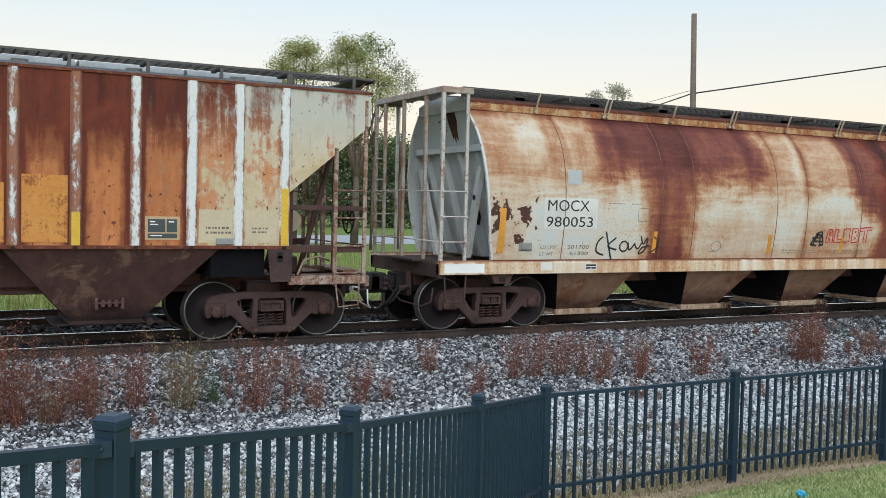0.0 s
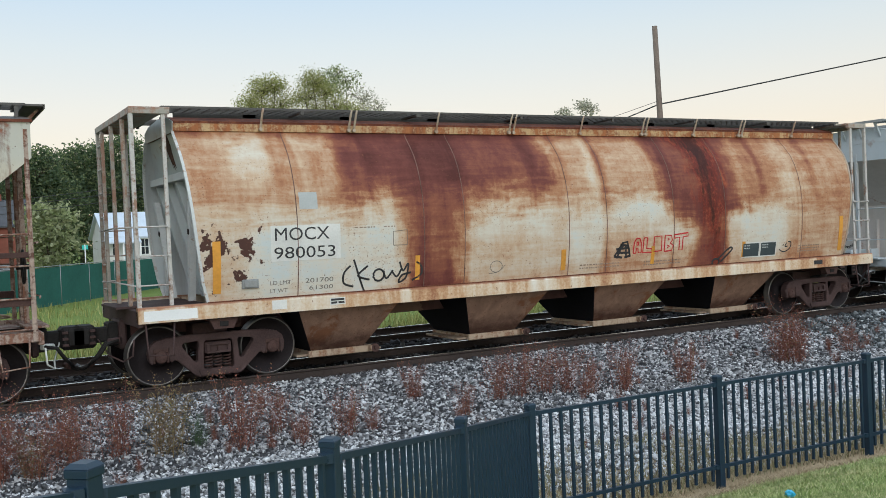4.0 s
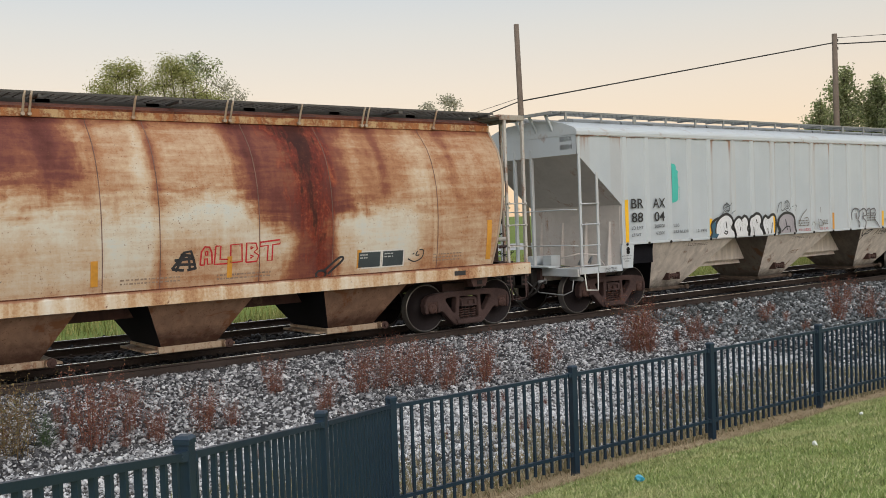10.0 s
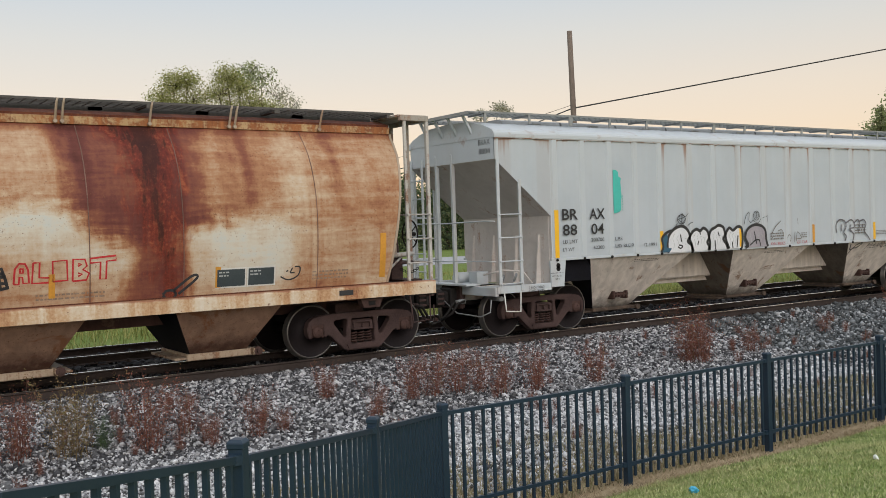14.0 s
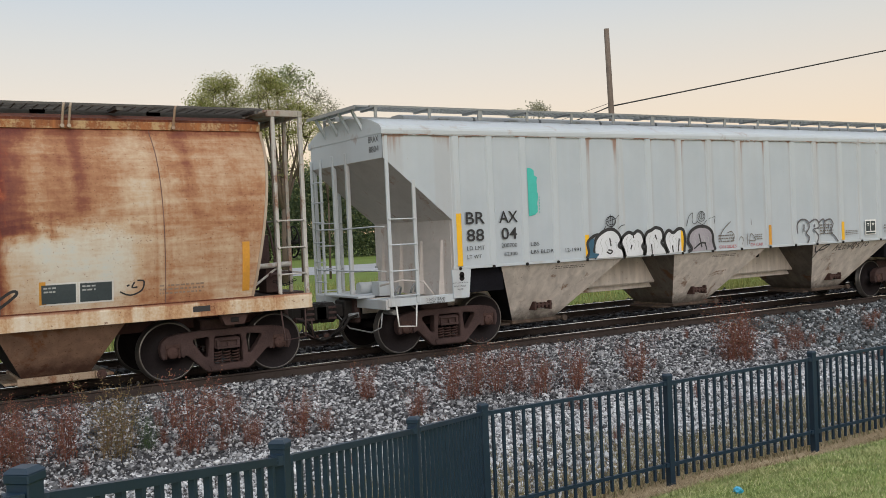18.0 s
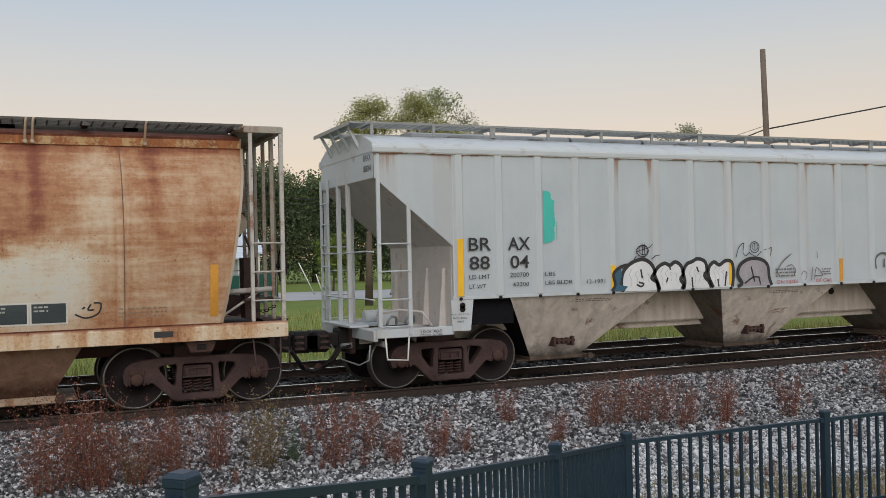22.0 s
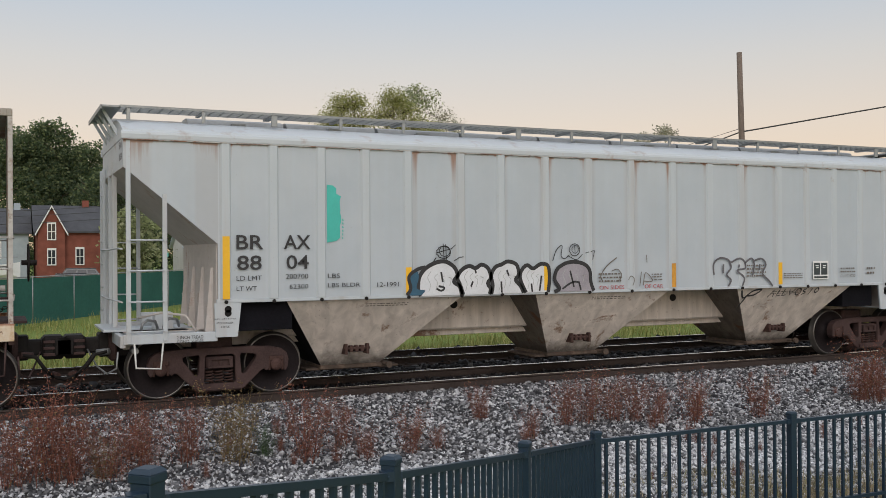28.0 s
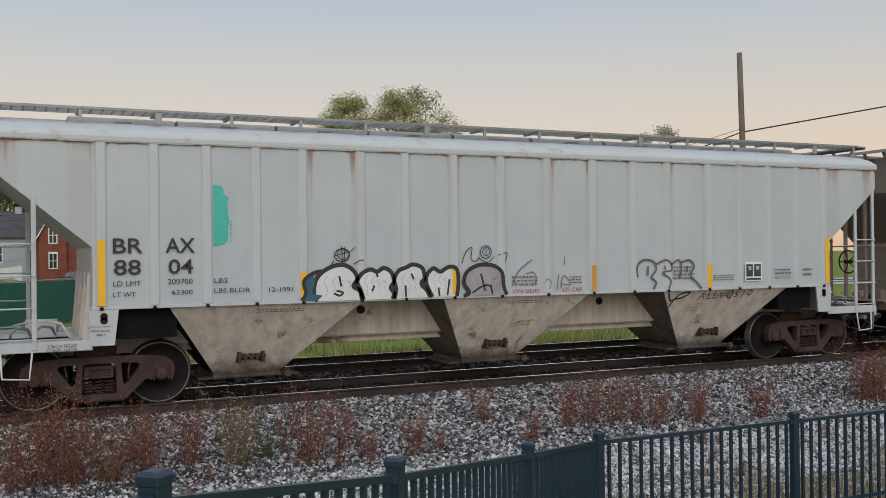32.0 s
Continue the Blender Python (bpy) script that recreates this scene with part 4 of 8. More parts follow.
            for y in (-1.15, -0.40, 0.40, 1.15):
                bm = bmesh.new()
                hexa(bm, [(e * 7.34, y - 0.03, 1.02), (e * 7.46, y - 0.015, 1.02), (e * 7.46, y + 0.015, 1.02), (e * 7.34, y + 0.03, 1.02),
                          (e * 7.335, y - 0.05, 2.05), (e * 7.37, y - 0.02, 2.05), (e * 7.37, y + 0.02, 2.05), (e * 7.335, y + 0.05, 2.05)])
                part("stiffener", bm, end, bh)
        bm = bmesh.new()
        prism(bm, [(e * 6.97, 1.50), (e * 7.39, 1.50), (e * 7.37, 0.97), (e * 7.03, 0.97)], -Y - 0.006, -Y + 0.03)
        part("jacking_plate", bm, "truck" if open_end else frame, car, "bracket plate with a lifting hole")
        bm = bmesh.new()
        rod(bm, (e * 7.18, -Y - 0.012, 1.34), (e * 7.18, -Y - 0.003, 1.34), 0.055, 12)
        rod(bm, (e * 7.18, -Y - 0.012, 1.40), (e * 7.18, -Y - 0.003, 1.40), 0.055, 12)
        part("lifting_hole", bm, "black", car)
        bm = bmesh.new()
        for s in (-1, 1):
            box(bm, *sorted((e * 7.34, e * 8.74)), *sorted((s * 1.47, s * 1.53)), 0.91, 1.06, 0.008)
        box(bm, *sorted((e * 8.70, e * 8.78)), -1.5, 1.5, 0.86, 1.04, 0.008)
        box(bm, *sorted((e * 7.36, e * 8.70)), -1.46, 1.46, 0.97, 0.99)
        box(bm, *sorted((e * 8.6, e * 8.95)), -0.75, 0.75, 1.05, 1.09, 0.006)
        part("end_platform", bm, frame, car, "steel end platform and side sill")
        pieces("end_post", frame, car, [(e * 8.66, e * 8.74, y - 0.033, y + 0.033, 1.08, 3.78) for y in (-0.03, 0.55)], "upright steel end post")
        for z in (1.55, 2.35):
            bm = bmesh.new()
            tube(bm, [(e * 8.75, -1.5, z), (e * 8.79, -1.2, z + 0.01), (e * 8.80, 0, z - 0.01), (e * 8.79, 1.2, z), (e * 8.75, 1.5, z)], 0.014, 6)
            part("grab_rail", bm, frame, car)
        for s in (-1, 1):
            ladder(car, [(e * 8.66, s * 1.52, 0.92, 4.0), (e * 8.13, s * 1.53, 0.95, 3.18)], 0.07, frame, [1.10, 1.55, 2.02, 2.48])
            bm = bmesh.new()
            tube(bm, [(e * 8.58, s * 1.52, 0.92), (e * 8.56, s * 1.55, 0.56), (e * 8.20, s * 1.55, 0.53), (e * 8.16, s * 1.52, 0.92)], 0.016, 6)
            part("stirrup_step", bm, frame if open_end else "decal", car)
        ladder(car, [(e * 8.76, 1.48, 0.95, 3.75), (e * 8.76, 1.05, 0.95, 3.75)], 0.05, frame, [1.3, 1.7, 2.1, 2.5, 2.9, 3.3])
        # crossover platform braces under the roof walk's end
        w_z = 4.43 if open_end else 4.57
        bm = bmesh.new()
        box(bm, *sorted((e * 8.70, e * 9.0)), -1.06, 1.06, w_z - 0.04, w_z - 0.005, 0.006)
        box(bm, *sorted((e * 8.985, e * 9.005)), -1.06, 1.06, w_z - 0.07, w_z - 0.006)
        part("end_running_board", bm, "roof_dark" if open_end else "galv", car, "narrow end walkway over the end sheet")
        for y in (-0.78, -0.25, 0.25, 0.78):
            bm = bmesh.new()
            hexa(bm, [(e * 8.72, y - 0.03, 4.20), (e * 8.745, y - 0.03, 4.13), (e * 8.745, y + 0.03, 4.13), (e * 8.72, y + 0.03, 4.20),
                      (e * 8.93, y - 0.03, w_z - 0.035), (e * 8.97, y - 0.03, w_z - 0.035), (e * 8.97, y + 0.03, w_z - 0.035), (e * 8.93, y + 0.03, w_z - 0.035)])
            part("walkway_bracket", bm, frame, car, "slanting bracket under the end walkway")
        # the beam's near-black colour stands in for the shade over the truck
        pieces("body_bolster", "soot", car, [(e * 6.10, e * 6.98, -1.36, 1.36, 1.04, 1.49)], "cross beam over the truck, coloured near-black as in shade")
        coupler(car, e * 8.72, e, "decal" if open_end else "galv")
        pieces("brake_valve", "truck" if open_end else frame, car, [(e * 7.75, e * 8.05, 0.10, 0.40, 1.0, 1.28)])
        if not open_end:
            for k, (xx, zz) in enumerate(((8.45, 1.10), (8.12, 1.12))):
                bm = bmesh.new()
                tube(bm, [(e * xx, -1.25, zz), (e * (xx - 0.02), -1.28, zz + 0.10), (e * (xx - 0.10), -1.22, zz + 0.15), (e * (xx - 0.24), -1.05, zz + 0.12), (e * (xx - 0.30), -0.9, zz)], 0.022, 7)
                part("bent_pipe", bm, "galv", car, "bent pale brake pipe on the platform")
            bm = bmesh.new()
            rod(bm, (e * 8.55, -1.40, 0.80), (e * 8.55, -1.05, 0.80), 0.05, 10)
            part("pipe_clamp", bm, "galv", car)
        bm = bmesh.new()
        rod(bm, (e * 7.7, 0.7, 1.15), (e * 8.2, 0.7, 1.15), 0.12, 12)
        part("brake_cylinder", bm, "truck" if open_end else frame, car)
        bm = bmesh.new()
        tube(bm, [(e * 7.6, -1.2, 1.05), (e * 7.75, -1.1, 1.30), (e * 8.1, -0.9, 1.34), (e * 8.4, -0.6, 1.25)], 0.02, 6)
        part("brake_pipe", bm, end, car)
        WHEELS.extend(make_truck(car, e * 7.21))
    roof_walk(car, -8.72, 8.72, 0.54, 0.56, 4.43 if open_end else 4.57, "roof_dark" if open_end else "galv", 1.15, 0.22)
    hatches(car, -7.6, 7.6, 4.30 if open_end else 4.40, 9, "galv" if roof in ("brax_roof", "old_roof") else roof)
    brake_wheel(car, 8.6 if name != "grey_hopper_car" else 8.55, -0.95, 2.0)
    # reflector stripes
    for x, z0, z1, w, q in yellow:
        bm = bmesh.new()
        box(bm, x - w / 2, x + w / 2, -Y - 0.031, -Y - 0.026, z0, z1)
        part("reflector_stripe", bm, q, car)
    CARS.append((car, xc))
    return car


SHELL = [(1.49, 1.27), (1.555, 1.6), (1.605, 1.95), (1.63, 2.3), (1.63, 2.6), (1.60, 2.9), (1.545, 3.15), (1.46, 3.4), (1.34, 3.63), (1.18, 3.83), (1.05, 3.97), (0.99, 4.06)]


def shell_y(z):
    """Half-width of the bulged car at a height."""
    return float(np.interp(z, [p[1] for p in SHELL], [p[0] for p in SHELL]))


def round_hopper(name, label, xc):
    """A covered hopper with bulged sides, a heavy side sill and a railed roof walk."""
    car = thing(name, pose(xc, TRACK_Y, 0), label, "freight car", "cars of the train")
    sec = SHELL
    def xe(z, e):
        u = max(0.0, (z - 1.27) / 2.79)
        return 7.43 + 0.32 * u ** 0.6 if e < 0 else 7.49 + 0.465 * u ** 0.9
    def sheet(z, e):
        return xe(z, e) - 0.06 - 0.22 * (4.06 - z)
    bm = bmesh.new()
    for s in (-1, 1):
        cols = []
        for i in range(41):
            k = -1 + 2 * i / 40
            cols.append([bm.verts.new((-xe(z, -1) + (xe(z, -1) + xe(z, 1)) * (k + 1) / 2, s * y, z)) for y, z in sec])
        for a, b in zip(cols, cols[1:]):
            for j in range(len(sec) - 1):
                f = bm.faces.new((a[j], b[j], b[j + 1], a[j + 1]) if s < 0 else (a[j + 1], b[j + 1], b[j], a[j]))
                f.smooth = True
    part("shell", bm, "mocx", car, "bulged cream shell, heavily rusted and streaked")
    for e in (-1, 1):
        bm = bmesh.new()
        rows = []
        for y, z in sec:
            rows.append([bm.verts.new((e * (xe(z, e) if q == 0 else sheet(z, e)), t * y * (1 if q == 0 else 0.93), z)) for t, q in ((-1, 0), (-1, 1), (1, 1), (1, 0))])
        for a, b in zip(rows, rows[1:]):
            for j in range(3):
                bm.faces.new((a[j], a[j + 1], b[j + 1], b[j]))
        bmesh.ops.recalc_face_normals(bm, faces=bm.faces)
        part("end_sheet", bm, "end_grey", car, "blue-grey sloping end sheet")
        for s in (-1, 1):      # flange along the shell's edge
            bm = bmesh.new()
            rows = [[bm.verts.new((e * (xe(z, e) + dx), s * (y + dy), z)) for dx, dy in ((-0.02, -0.03), (0.025, -0.03), (0.025, 0.012), (-0.02, 0.012))] for y, z in sec]
            for a, b in zip(rows, rows[1:]):
                for k in range(4):
                    bm.faces.new((a[k], a[(k + 1) % 4], b[(k + 1) % 4], b[k]))
            bmesh.ops.recalc_face_normals(bm, faces=bm.faces)
            part("shell_flange", bm, "pale_rim" if e < 0 else "cream_steel", car)
        for y in (-1.05, -0.35, 0.35, 1.05):      # stiffeners on the end sheet
            bm = bmesh.new()
            a, b = sheet(1.32, e), sheet(3.28, e)
            hexa(bm, [(e * (a - 0.02), y - 0.05, 1.3), (e * (a + 0.24), y - 0.05, 1.3), (e * (a + 0.24), y + 0.05, 1.3), (e * (a - 0.02), y + 0.05, 1.3),
                      (e * (b - 0.02), y - 0.04, 3.28), (e * (b + 0.12), y - 0.04, 3.28), (e * (b + 0.12), y + 0.04, 3.28), (e * (b - 0.02), y + 0.04, 3.28)])
            part("end_stiffener", bm, "end_grey", car)
        pieces("end_cross_beam", "end_grey", car, [(e * (sheet(3.3, e) - 0.02), e * (sheet(3.3, e) + 0.16), -1.36, 1.36, 3.28, 3.40)], "pale channel across the end sheet")
        for s in (-1, 1):      # short channels on the wings and slanting braces with holes
            pieces("wing_channel", "pale_rim", car, [(e * 7.30, e * 7.42, s * 1.36, s * 1.44, 1.29, 2.72)], "chalky upright channel")
            bm = bmesh.new()
            hexa(bm, [(e * 7.42, s * 0.62 - 0.07, 1.29), (e * 7.52, s * 0.62 - 0.07, 1.29), (e * 7.52, s * 0.62 + 0.07, 1.29), (e * 7.42, s * 0.62 + 0.07, 1.29),
                      (e * 7.50, s * 1.22 - 0.07, 3.0), (e * 7.60, s * 1.22 - 0.07, 3.0), (e * 7.60, s * 1.22 + 0.07, 3.0), (e * 7.50, s * 1.22 + 0.07, 3.0)])
            br = part("slanting_brace", bm, "pale_rim", car, "slanting chalky brace with a hole")
            bm = bmesh.new()
            rod(bm, (e * 7.57, s * 1.02, 2.43), (e * 7.583, s * 1.02, 2.43), 0.05, 10)
            part("brace_hole", bm, "black", br)
        bm = bmesh.new()
        lathe_pts = [(math.cos(a) * 0.13, 2.15 + math.sin(a) * 0.30) for a in [2 * math.pi * k / 14 for k in range(14)]]
        prism(bm, [(q - 0.32, z) for q, z in lathe_pts], e * (sheet(2.15, e) - 0.03), e * (sheet(2.15, e) + 0.09), plane="yz")
        part("end_opening", bm, "black", car, "dark oval opening in the end sheet")
        # railed end cage
        cage = "cage_pale"
        pieces("cage_post", "cage_worn", car, [(e * 8.455, e * 8.515, y - 0.028, y + 0.028, 1.28, 4.26) for y in ((-0.78, -0.2, 0.45, 1.0, 1.42) if e > 0 else (1.0, 1.42))], "tall dull cage post")
        if e < 0:
            pieces("cage_post", "cage_worn", car, [(-8.515, -8.455, y - 0.036, y + 0.036, 1.28, 4.26) for y in (-0.78, 0.15)], "wide dull cage post")
        pieces("cage_post", cage, car, [(e * 8.455, e * 8.52, -1.495, -1.425, 1.28, 4.26)] + [(e * 7.97, e * 8.03, s * 1.44, s * 1.49, 1.29, 4.26) for s in (-1, 1)], "tall rust-stained cage post")
        bm = bmesh.new()
        box(bm, *sorted((e * 8.44, e * 8.52)), -1.50, 1.46, 4.26, 4.36, 0.006)
        for s in (-1, 1):
            box(bm, *sorted((e * 7.90, e * 8.44)), *sorted((s * 1.42, s * 1.50)), 4.26, 4.36, 0.006)
        box(bm, *sorted((e * 7.88, e * 8.5)), -1.44, 1.44, 4.34, 4.375)
        part("cage_roof", bm, "cage_worn", car, "worn top frame of the end cage")
        for s in (-1, 1):
            for z in (1.62, 2.07, 2.52):
                ld = bmesh.new()
                tube(ld, [(e * 8.48, s * 1.50, z), (e * 8.0, s * 1.50, z)], 0.014, 6)
                for x in (8.48, 8.0):
                    rod(ld, (e * x, s * 1.535, z), (e * x, s * 1.48, z), 0.025, 6)
                part("side_rung", ld, cage, car)
            bm = bmesh.new()
            tube(bm, [(e * 8.42, s * 1.5, 1.05), (e * 8.40, s * 1.53, 0.55), (e * 8.02, s * 1.53, 0.52), (e * 7.98, s * 1.5, 1.05)], 0.016, 6)
            part("stirrup_step", bm, "truck", car)
        for z in (1.62, 2.52):
            bm = bmesh.new()
            tube(bm, [(e * 8.52, -1.46, z), (e * 8.55, 0, z + 0.02), (e * 8.52, 1.42, z)], 0.014, 6)
            part("end_rail", bm, cage, car)
        for i in range(7):
            z = 1.5 + 0.42 * i
            bm = bmesh.new()
            tube(bm, [(e * 8.50, 1.0, z), (e * 8.50, 1.42, z)], 0.013, 6)
            part("end_rung", bm, cage, car)
        bm = bmesh.new()
        box(bm, *sorted((e * 7.2, e * 8.5)), -1.45, 1.45, 1.18, 1.23, 0.004)
        box(bm, *sorted((e * 8.45, e * 8.53)), -1.5, 1.5, 0.98, 1.24, 0.01)
        box(bm, *sorted((e * 8.3, e * 8.72)), -0.8, 0.5, 1.24, 1.28, 0.006)
        part("end_platform", bm, "truck", car)
        if e > 0:      # the brake gear stands on one end
            bm = bmesh.new()
            rod(bm, (e * 7.95, -0.3, 1.5), (e * 7.95, 0.5, 1.5), 0.18, 14)
            part("brake_cylinder", bm, "truck", car)
            pieces("brake_valve", "truck", car, [(e * 8.0, e * 8.25, -0.85, -0.5, 1.3, 1.75)])
            bm = bmesh.new()
            tube(bm, [(e * 7.9, -1.3, 1.62), (e * 8.44, -0.9, 1.62)], 0.03, 8)
            part("brake_pipe", bm, "truck", car)
            bm = bmesh.new()
            rod(bm, (e * 7.92, -0.62, 2.86), (e * 7.92, 0.55, 2.86), 0.19, 18)
            part("air_reservoir", bm, "tan_tank", car, "dusty tan air reservoir")
            for y in (-0.42, 0.35):
                bm = bmesh.new()
                tube(bm, [(e * 7.72, y, 2.86), (e * 7.75, y, 3.05), (e * 7.92, y, 3.07), (e * 8.10, y, 3.05), (e * 8.13, y, 2.86), (e * 8.02, y, 2.66), (e * 7.78, y, 2.66)], 0.016, 5)
                part("reservoir_strap", bm, "truck", car)
            bm = bmesh.new()
            tube(bm, [(e * 7.45, -0.95, 1.74), (e * 8.42, -0.95, 1.78)], 0.045, 8)
            part("brake_rod", bm, cage, car, "pale horizontal brake pipe")
            bm = bmesh.new()
            tube(bm, [(e * 8.05, -0.70, 2.66), (e * 8.16, -0.72, 2.35), (e * 8.22, -0.74, 1.9), (e * 8.15, -0.8, 1.32)], 0.02, 6)
            part("train_pipe", bm, "truck", car)
            bm = bmesh.new()
            tube(bm, [(e * 7.45, -1.25, 1.32), (e * 8.0, -1.0, 1.62), (e * 8.35, -0.8, 1.80)], 0.022, 6)
            part("slack_lever", bm, cage, car)
            for k in range(7):      # hand brake chain
                bm = bmesh.new()
                tube(bm, [(e * (8.05 + 0.06 * k) + 0.035 * math.cos(a), -1.12 + (0.02 if k % 2 else 0.0) * math.sin(a), 1.50 - 0.07 * math.sin(math.pi * k / 6) + 0.02 * math.sin(a)) for a in [2 * math.pi * i / 8 for i in range(9)]], 0.008, 4)
                part("chain_link", bm, "black", car)
            pieces("brake_valve", "truck", car, [(e * 8.12, e * 8.34, -0.2, 0.15, 1.45, 2.3)], "tall dark brake valve box")
        coupler(car, e * 8.5, e)
        WHEELS.extend(make_truck(car, e * 7.19))
        bm = bmesh.new()
        prism(bm, [(e * 6.96, 1.02), (e * 7.42, 1.02), (e * 7.35, 0.86), (e * 7.03, 0.86)], -1.46, -1.30)
        part("jacking_pad", bm, "truck_rust", car)
        bm = bmesh.new()
        box(bm, *sorted((e * 7.12, e * 7.26)), -1.475, -1.45, 0.90, 0.98, 0.006)
        part("pad_hole", bm, "black", car)
    brake_wheel(car, 8.75, -0.35, 2.15, 0.28)
    for s in (-1, 1):
        bm = bmesh.new()
        prism(bm, [(s * 1.40, 1.04), (s * 1.555, 1.04), (s * 1.555, 1.24), (s * 1.535, 1.285), (s * 1.40, 1.285)], -8.53, 8.53, plane="yz")
        part("side_sill", bm, "mocx_sill", car, "heavy cream side sill with rust stains")
        bm = bmesh.new()
        box(bm, -7.45, 7.5, *sorted((s * 1.48, s * 1.546)), 1.286, 1.300)
        part("sill_seam", bm, "red_rust", car, "rusty seam between shell and sill")
        bm = bmesh.new()
        prism(bm, [(s * 0.97, 4.05), (s * 1.025, 4.055), (s * 1.035, 4.175), (s * 0.97, 4.19)], -7.74, 7.94, plane="yz")
        part("roof_fascia", bm, "orange_steel", car, "pale rust-streaked strip below the roof")
    bm = bmesh.new()
    prism(bm, [(-0.98, 4.05), (-1.0, 4.22), (-0.7, 4.31), (0, 4.36), (0.7, 4.31), (1.0, 4.22), (0.98, 4.05)], -7.735, 7.935, plane="yz")
    part("roof", bm, "red_rust", car, "purple-brown rusted roof sheet")
    for a, b in ((-7.752, -7.737), (7.937, 7.952)):
        bm = bmesh.new()
        prism(bm, [(-1.0, 4.04), (-1.01, 4.21), (-0.7, 4.30), (0, 4.35), (0.7, 4.30), (1.01, 4.21), (1.0, 4.04)], a, b, plane="yz")
        part("roof_end", bm, "end_grey", car, "chalky end plate of the roof")
    pieces("hatch_coaming", "roof_dark", car, [(-7.6, 7.85, q * 0.46, q * 0.50, 4.30, 4.46) for q in (-1, 1)], "dark upright strip beside the roof hatches")
    for x in SEAMS:
        for s in (-1, 1):
            bm = bmesh.new()
            for a, b in zip(sec, sec[1:]):
                hexa(bm, [(x - 0.012, s * (a[0] - 0.02), a[1]), (x + 0.012, s * (a[0] - 0.02), a[1]), (x + 0.007, s * (a[0] + 0.005), a[1]), (x - 0.007, s * (a[0] + 0.005), a[1]),
                          (x - 0.012, s * (b[0] - 0.02), b[1]), (x + 0.012, s * (b[0] - 0.02), b[1]), (x + 0.007, s * (b[0] + 0.005), b[1]), (x - 0.007, s * (b[0] + 0.005), b[1])])
            part("weld_seam", bm, "seam", car)
    roof_walk(car, -7.95, 7.95, 0.58, 0.60, 4.43, "roof_dark", 2.0, 0.10)
    hatches(car, -7.2, 7.2, 4.36, 8, "roof_dark")
    for i, x in enumerate(BRACKETS):
        bm = bmesh.new()
        for q in ((-0.05, 0.05) if i % 2 else (0.0,)):
            tube(bm, [(x + q, -1.045, 4.08), (x + q, -1.09, 4.14), (x + q + 0.01, -1.17, 4.36), (x + q + 0.02, -1.19, 4.43)], 0.02, 6)
            rod(bm, (x + q, -1.03, 4.09), (x + q, -1.10, 4.09), 0.032, 6)
        part("walkway_bracket", bm, "cream_steel", car)
    bm = bmesh.new()
    box(bm, -8.4, 8.4, -0.22, 0.22, 0.75, 1.1, 0.01)
    part("centre_sill", bm, "hop_brown", car)
    for x in (-4.95, -1.70, 1.28, 4.55):
        bay(car, x, 0.25, 1.10, 0.97, 0.50, 1.40, 0.70, "hop_rust", "rusty brown hopper bay, its slope sheets coloured black as in shade", "cream_gate", "soot")
    for x, z0, z1, w in ((-7.30, 1.42, 2.25, 0.13), (7.38, 1.40, 2.2, 0.12), (-3.72, 1.42, 1.85, 0.09), (-0.545, 1.40, 1.80, 0.11), (1.70, 1.40, 1.76, 0.09), (4.27, 1.40, 1.74, 0.09)):
        bm = bmesh.new()
        for k in range(6):
            a, b = z0 + (z1 - z0) * k / 6, z0 + (z1 - z0) * (k + 1) / 6
            ya, yb = shell_y(a), shell_y(b)
            hexa(bm, [(x - w / 2, -ya - 0.006, a), (x + w / 2, -ya - 0.006, a), (x + w / 2, -ya + 0.01, a), (x - w / 2, -ya + 0.01, a),
                      (x - w / 2, -yb - 0.006, b), (x + w / 2, -yb - 0.006, b), (x + w / 2, -yb + 0.01, b), (x - w / 2, -yb + 0.01, b)])
        part("reflector_stripe", bm, "amber", car)
    CARS.append((car, xc))
    return car




def sill_paint():
    """Cream sill with soft rust runs from its upper edge and a few chipped spots."""
    m = Nodes("rust_streaked_sill_paint", 0.65)
    z = m.axis(2)
    run = m.ramp(m.noise(1.0, 6, 0.6, m.co((2.8, 1.0, 0.35)), 0.5), (0.33, 0.0), (0.67, 1.0))
    broad = m.ramp(m.noise(1.0, 4, 0.6, m.co((0.55, 1.0, 0.2), (5, 0, 0)), 0.5), (0.33, 0.0), (0.67, 1.0))
    fine = m.ramp(m.noise(22.0, 7, 0.7), (0.36, 0.0), (0.64, 1.0))
    t = m.math("ADD", m.math("MULTIPLY", run, 0.42), m.math("ADD", m.math("MULTIPLY", broad, 0.34), m.math("MULTIPLY", fine, 0.14)))
    t = m.math("ADD", t, m.ramp(z, (0.0, 0.0), (1.0, 0.10)))
    c = m.ramp(t, (0.25, (0.70, 0.66, 0.58)), (0.50, (0.62, 0.51, 0.37)), (0.68, (0.50, 0.31, 0.17)), (0.86, (0.30, 0.13, 0.065)))
    lip = m.n("ShaderNodeMapRange", inp={0: m.math("ADD", z, m.math("MULTIPLY", run, 0.035)), 1: 1.255, 2: 1.285, 3: 0.0, 4: 0.85}).outputs[0]
    c = m.mix(lip, c, (0.27, 0.115, 0.065))
    chip = m.noise(9.0, 6, 0.65)
    c = m.mix(m.ramp(m.math("ADD", chip, m.math("MULTIPLY", broad, 0.06)), (0.66, 0.0), (0.69, 0.8)), c, (0.17, 0.07, 0.042))
    m.color(c).bump(fine, 0.1, 0.006)
    return m.mat


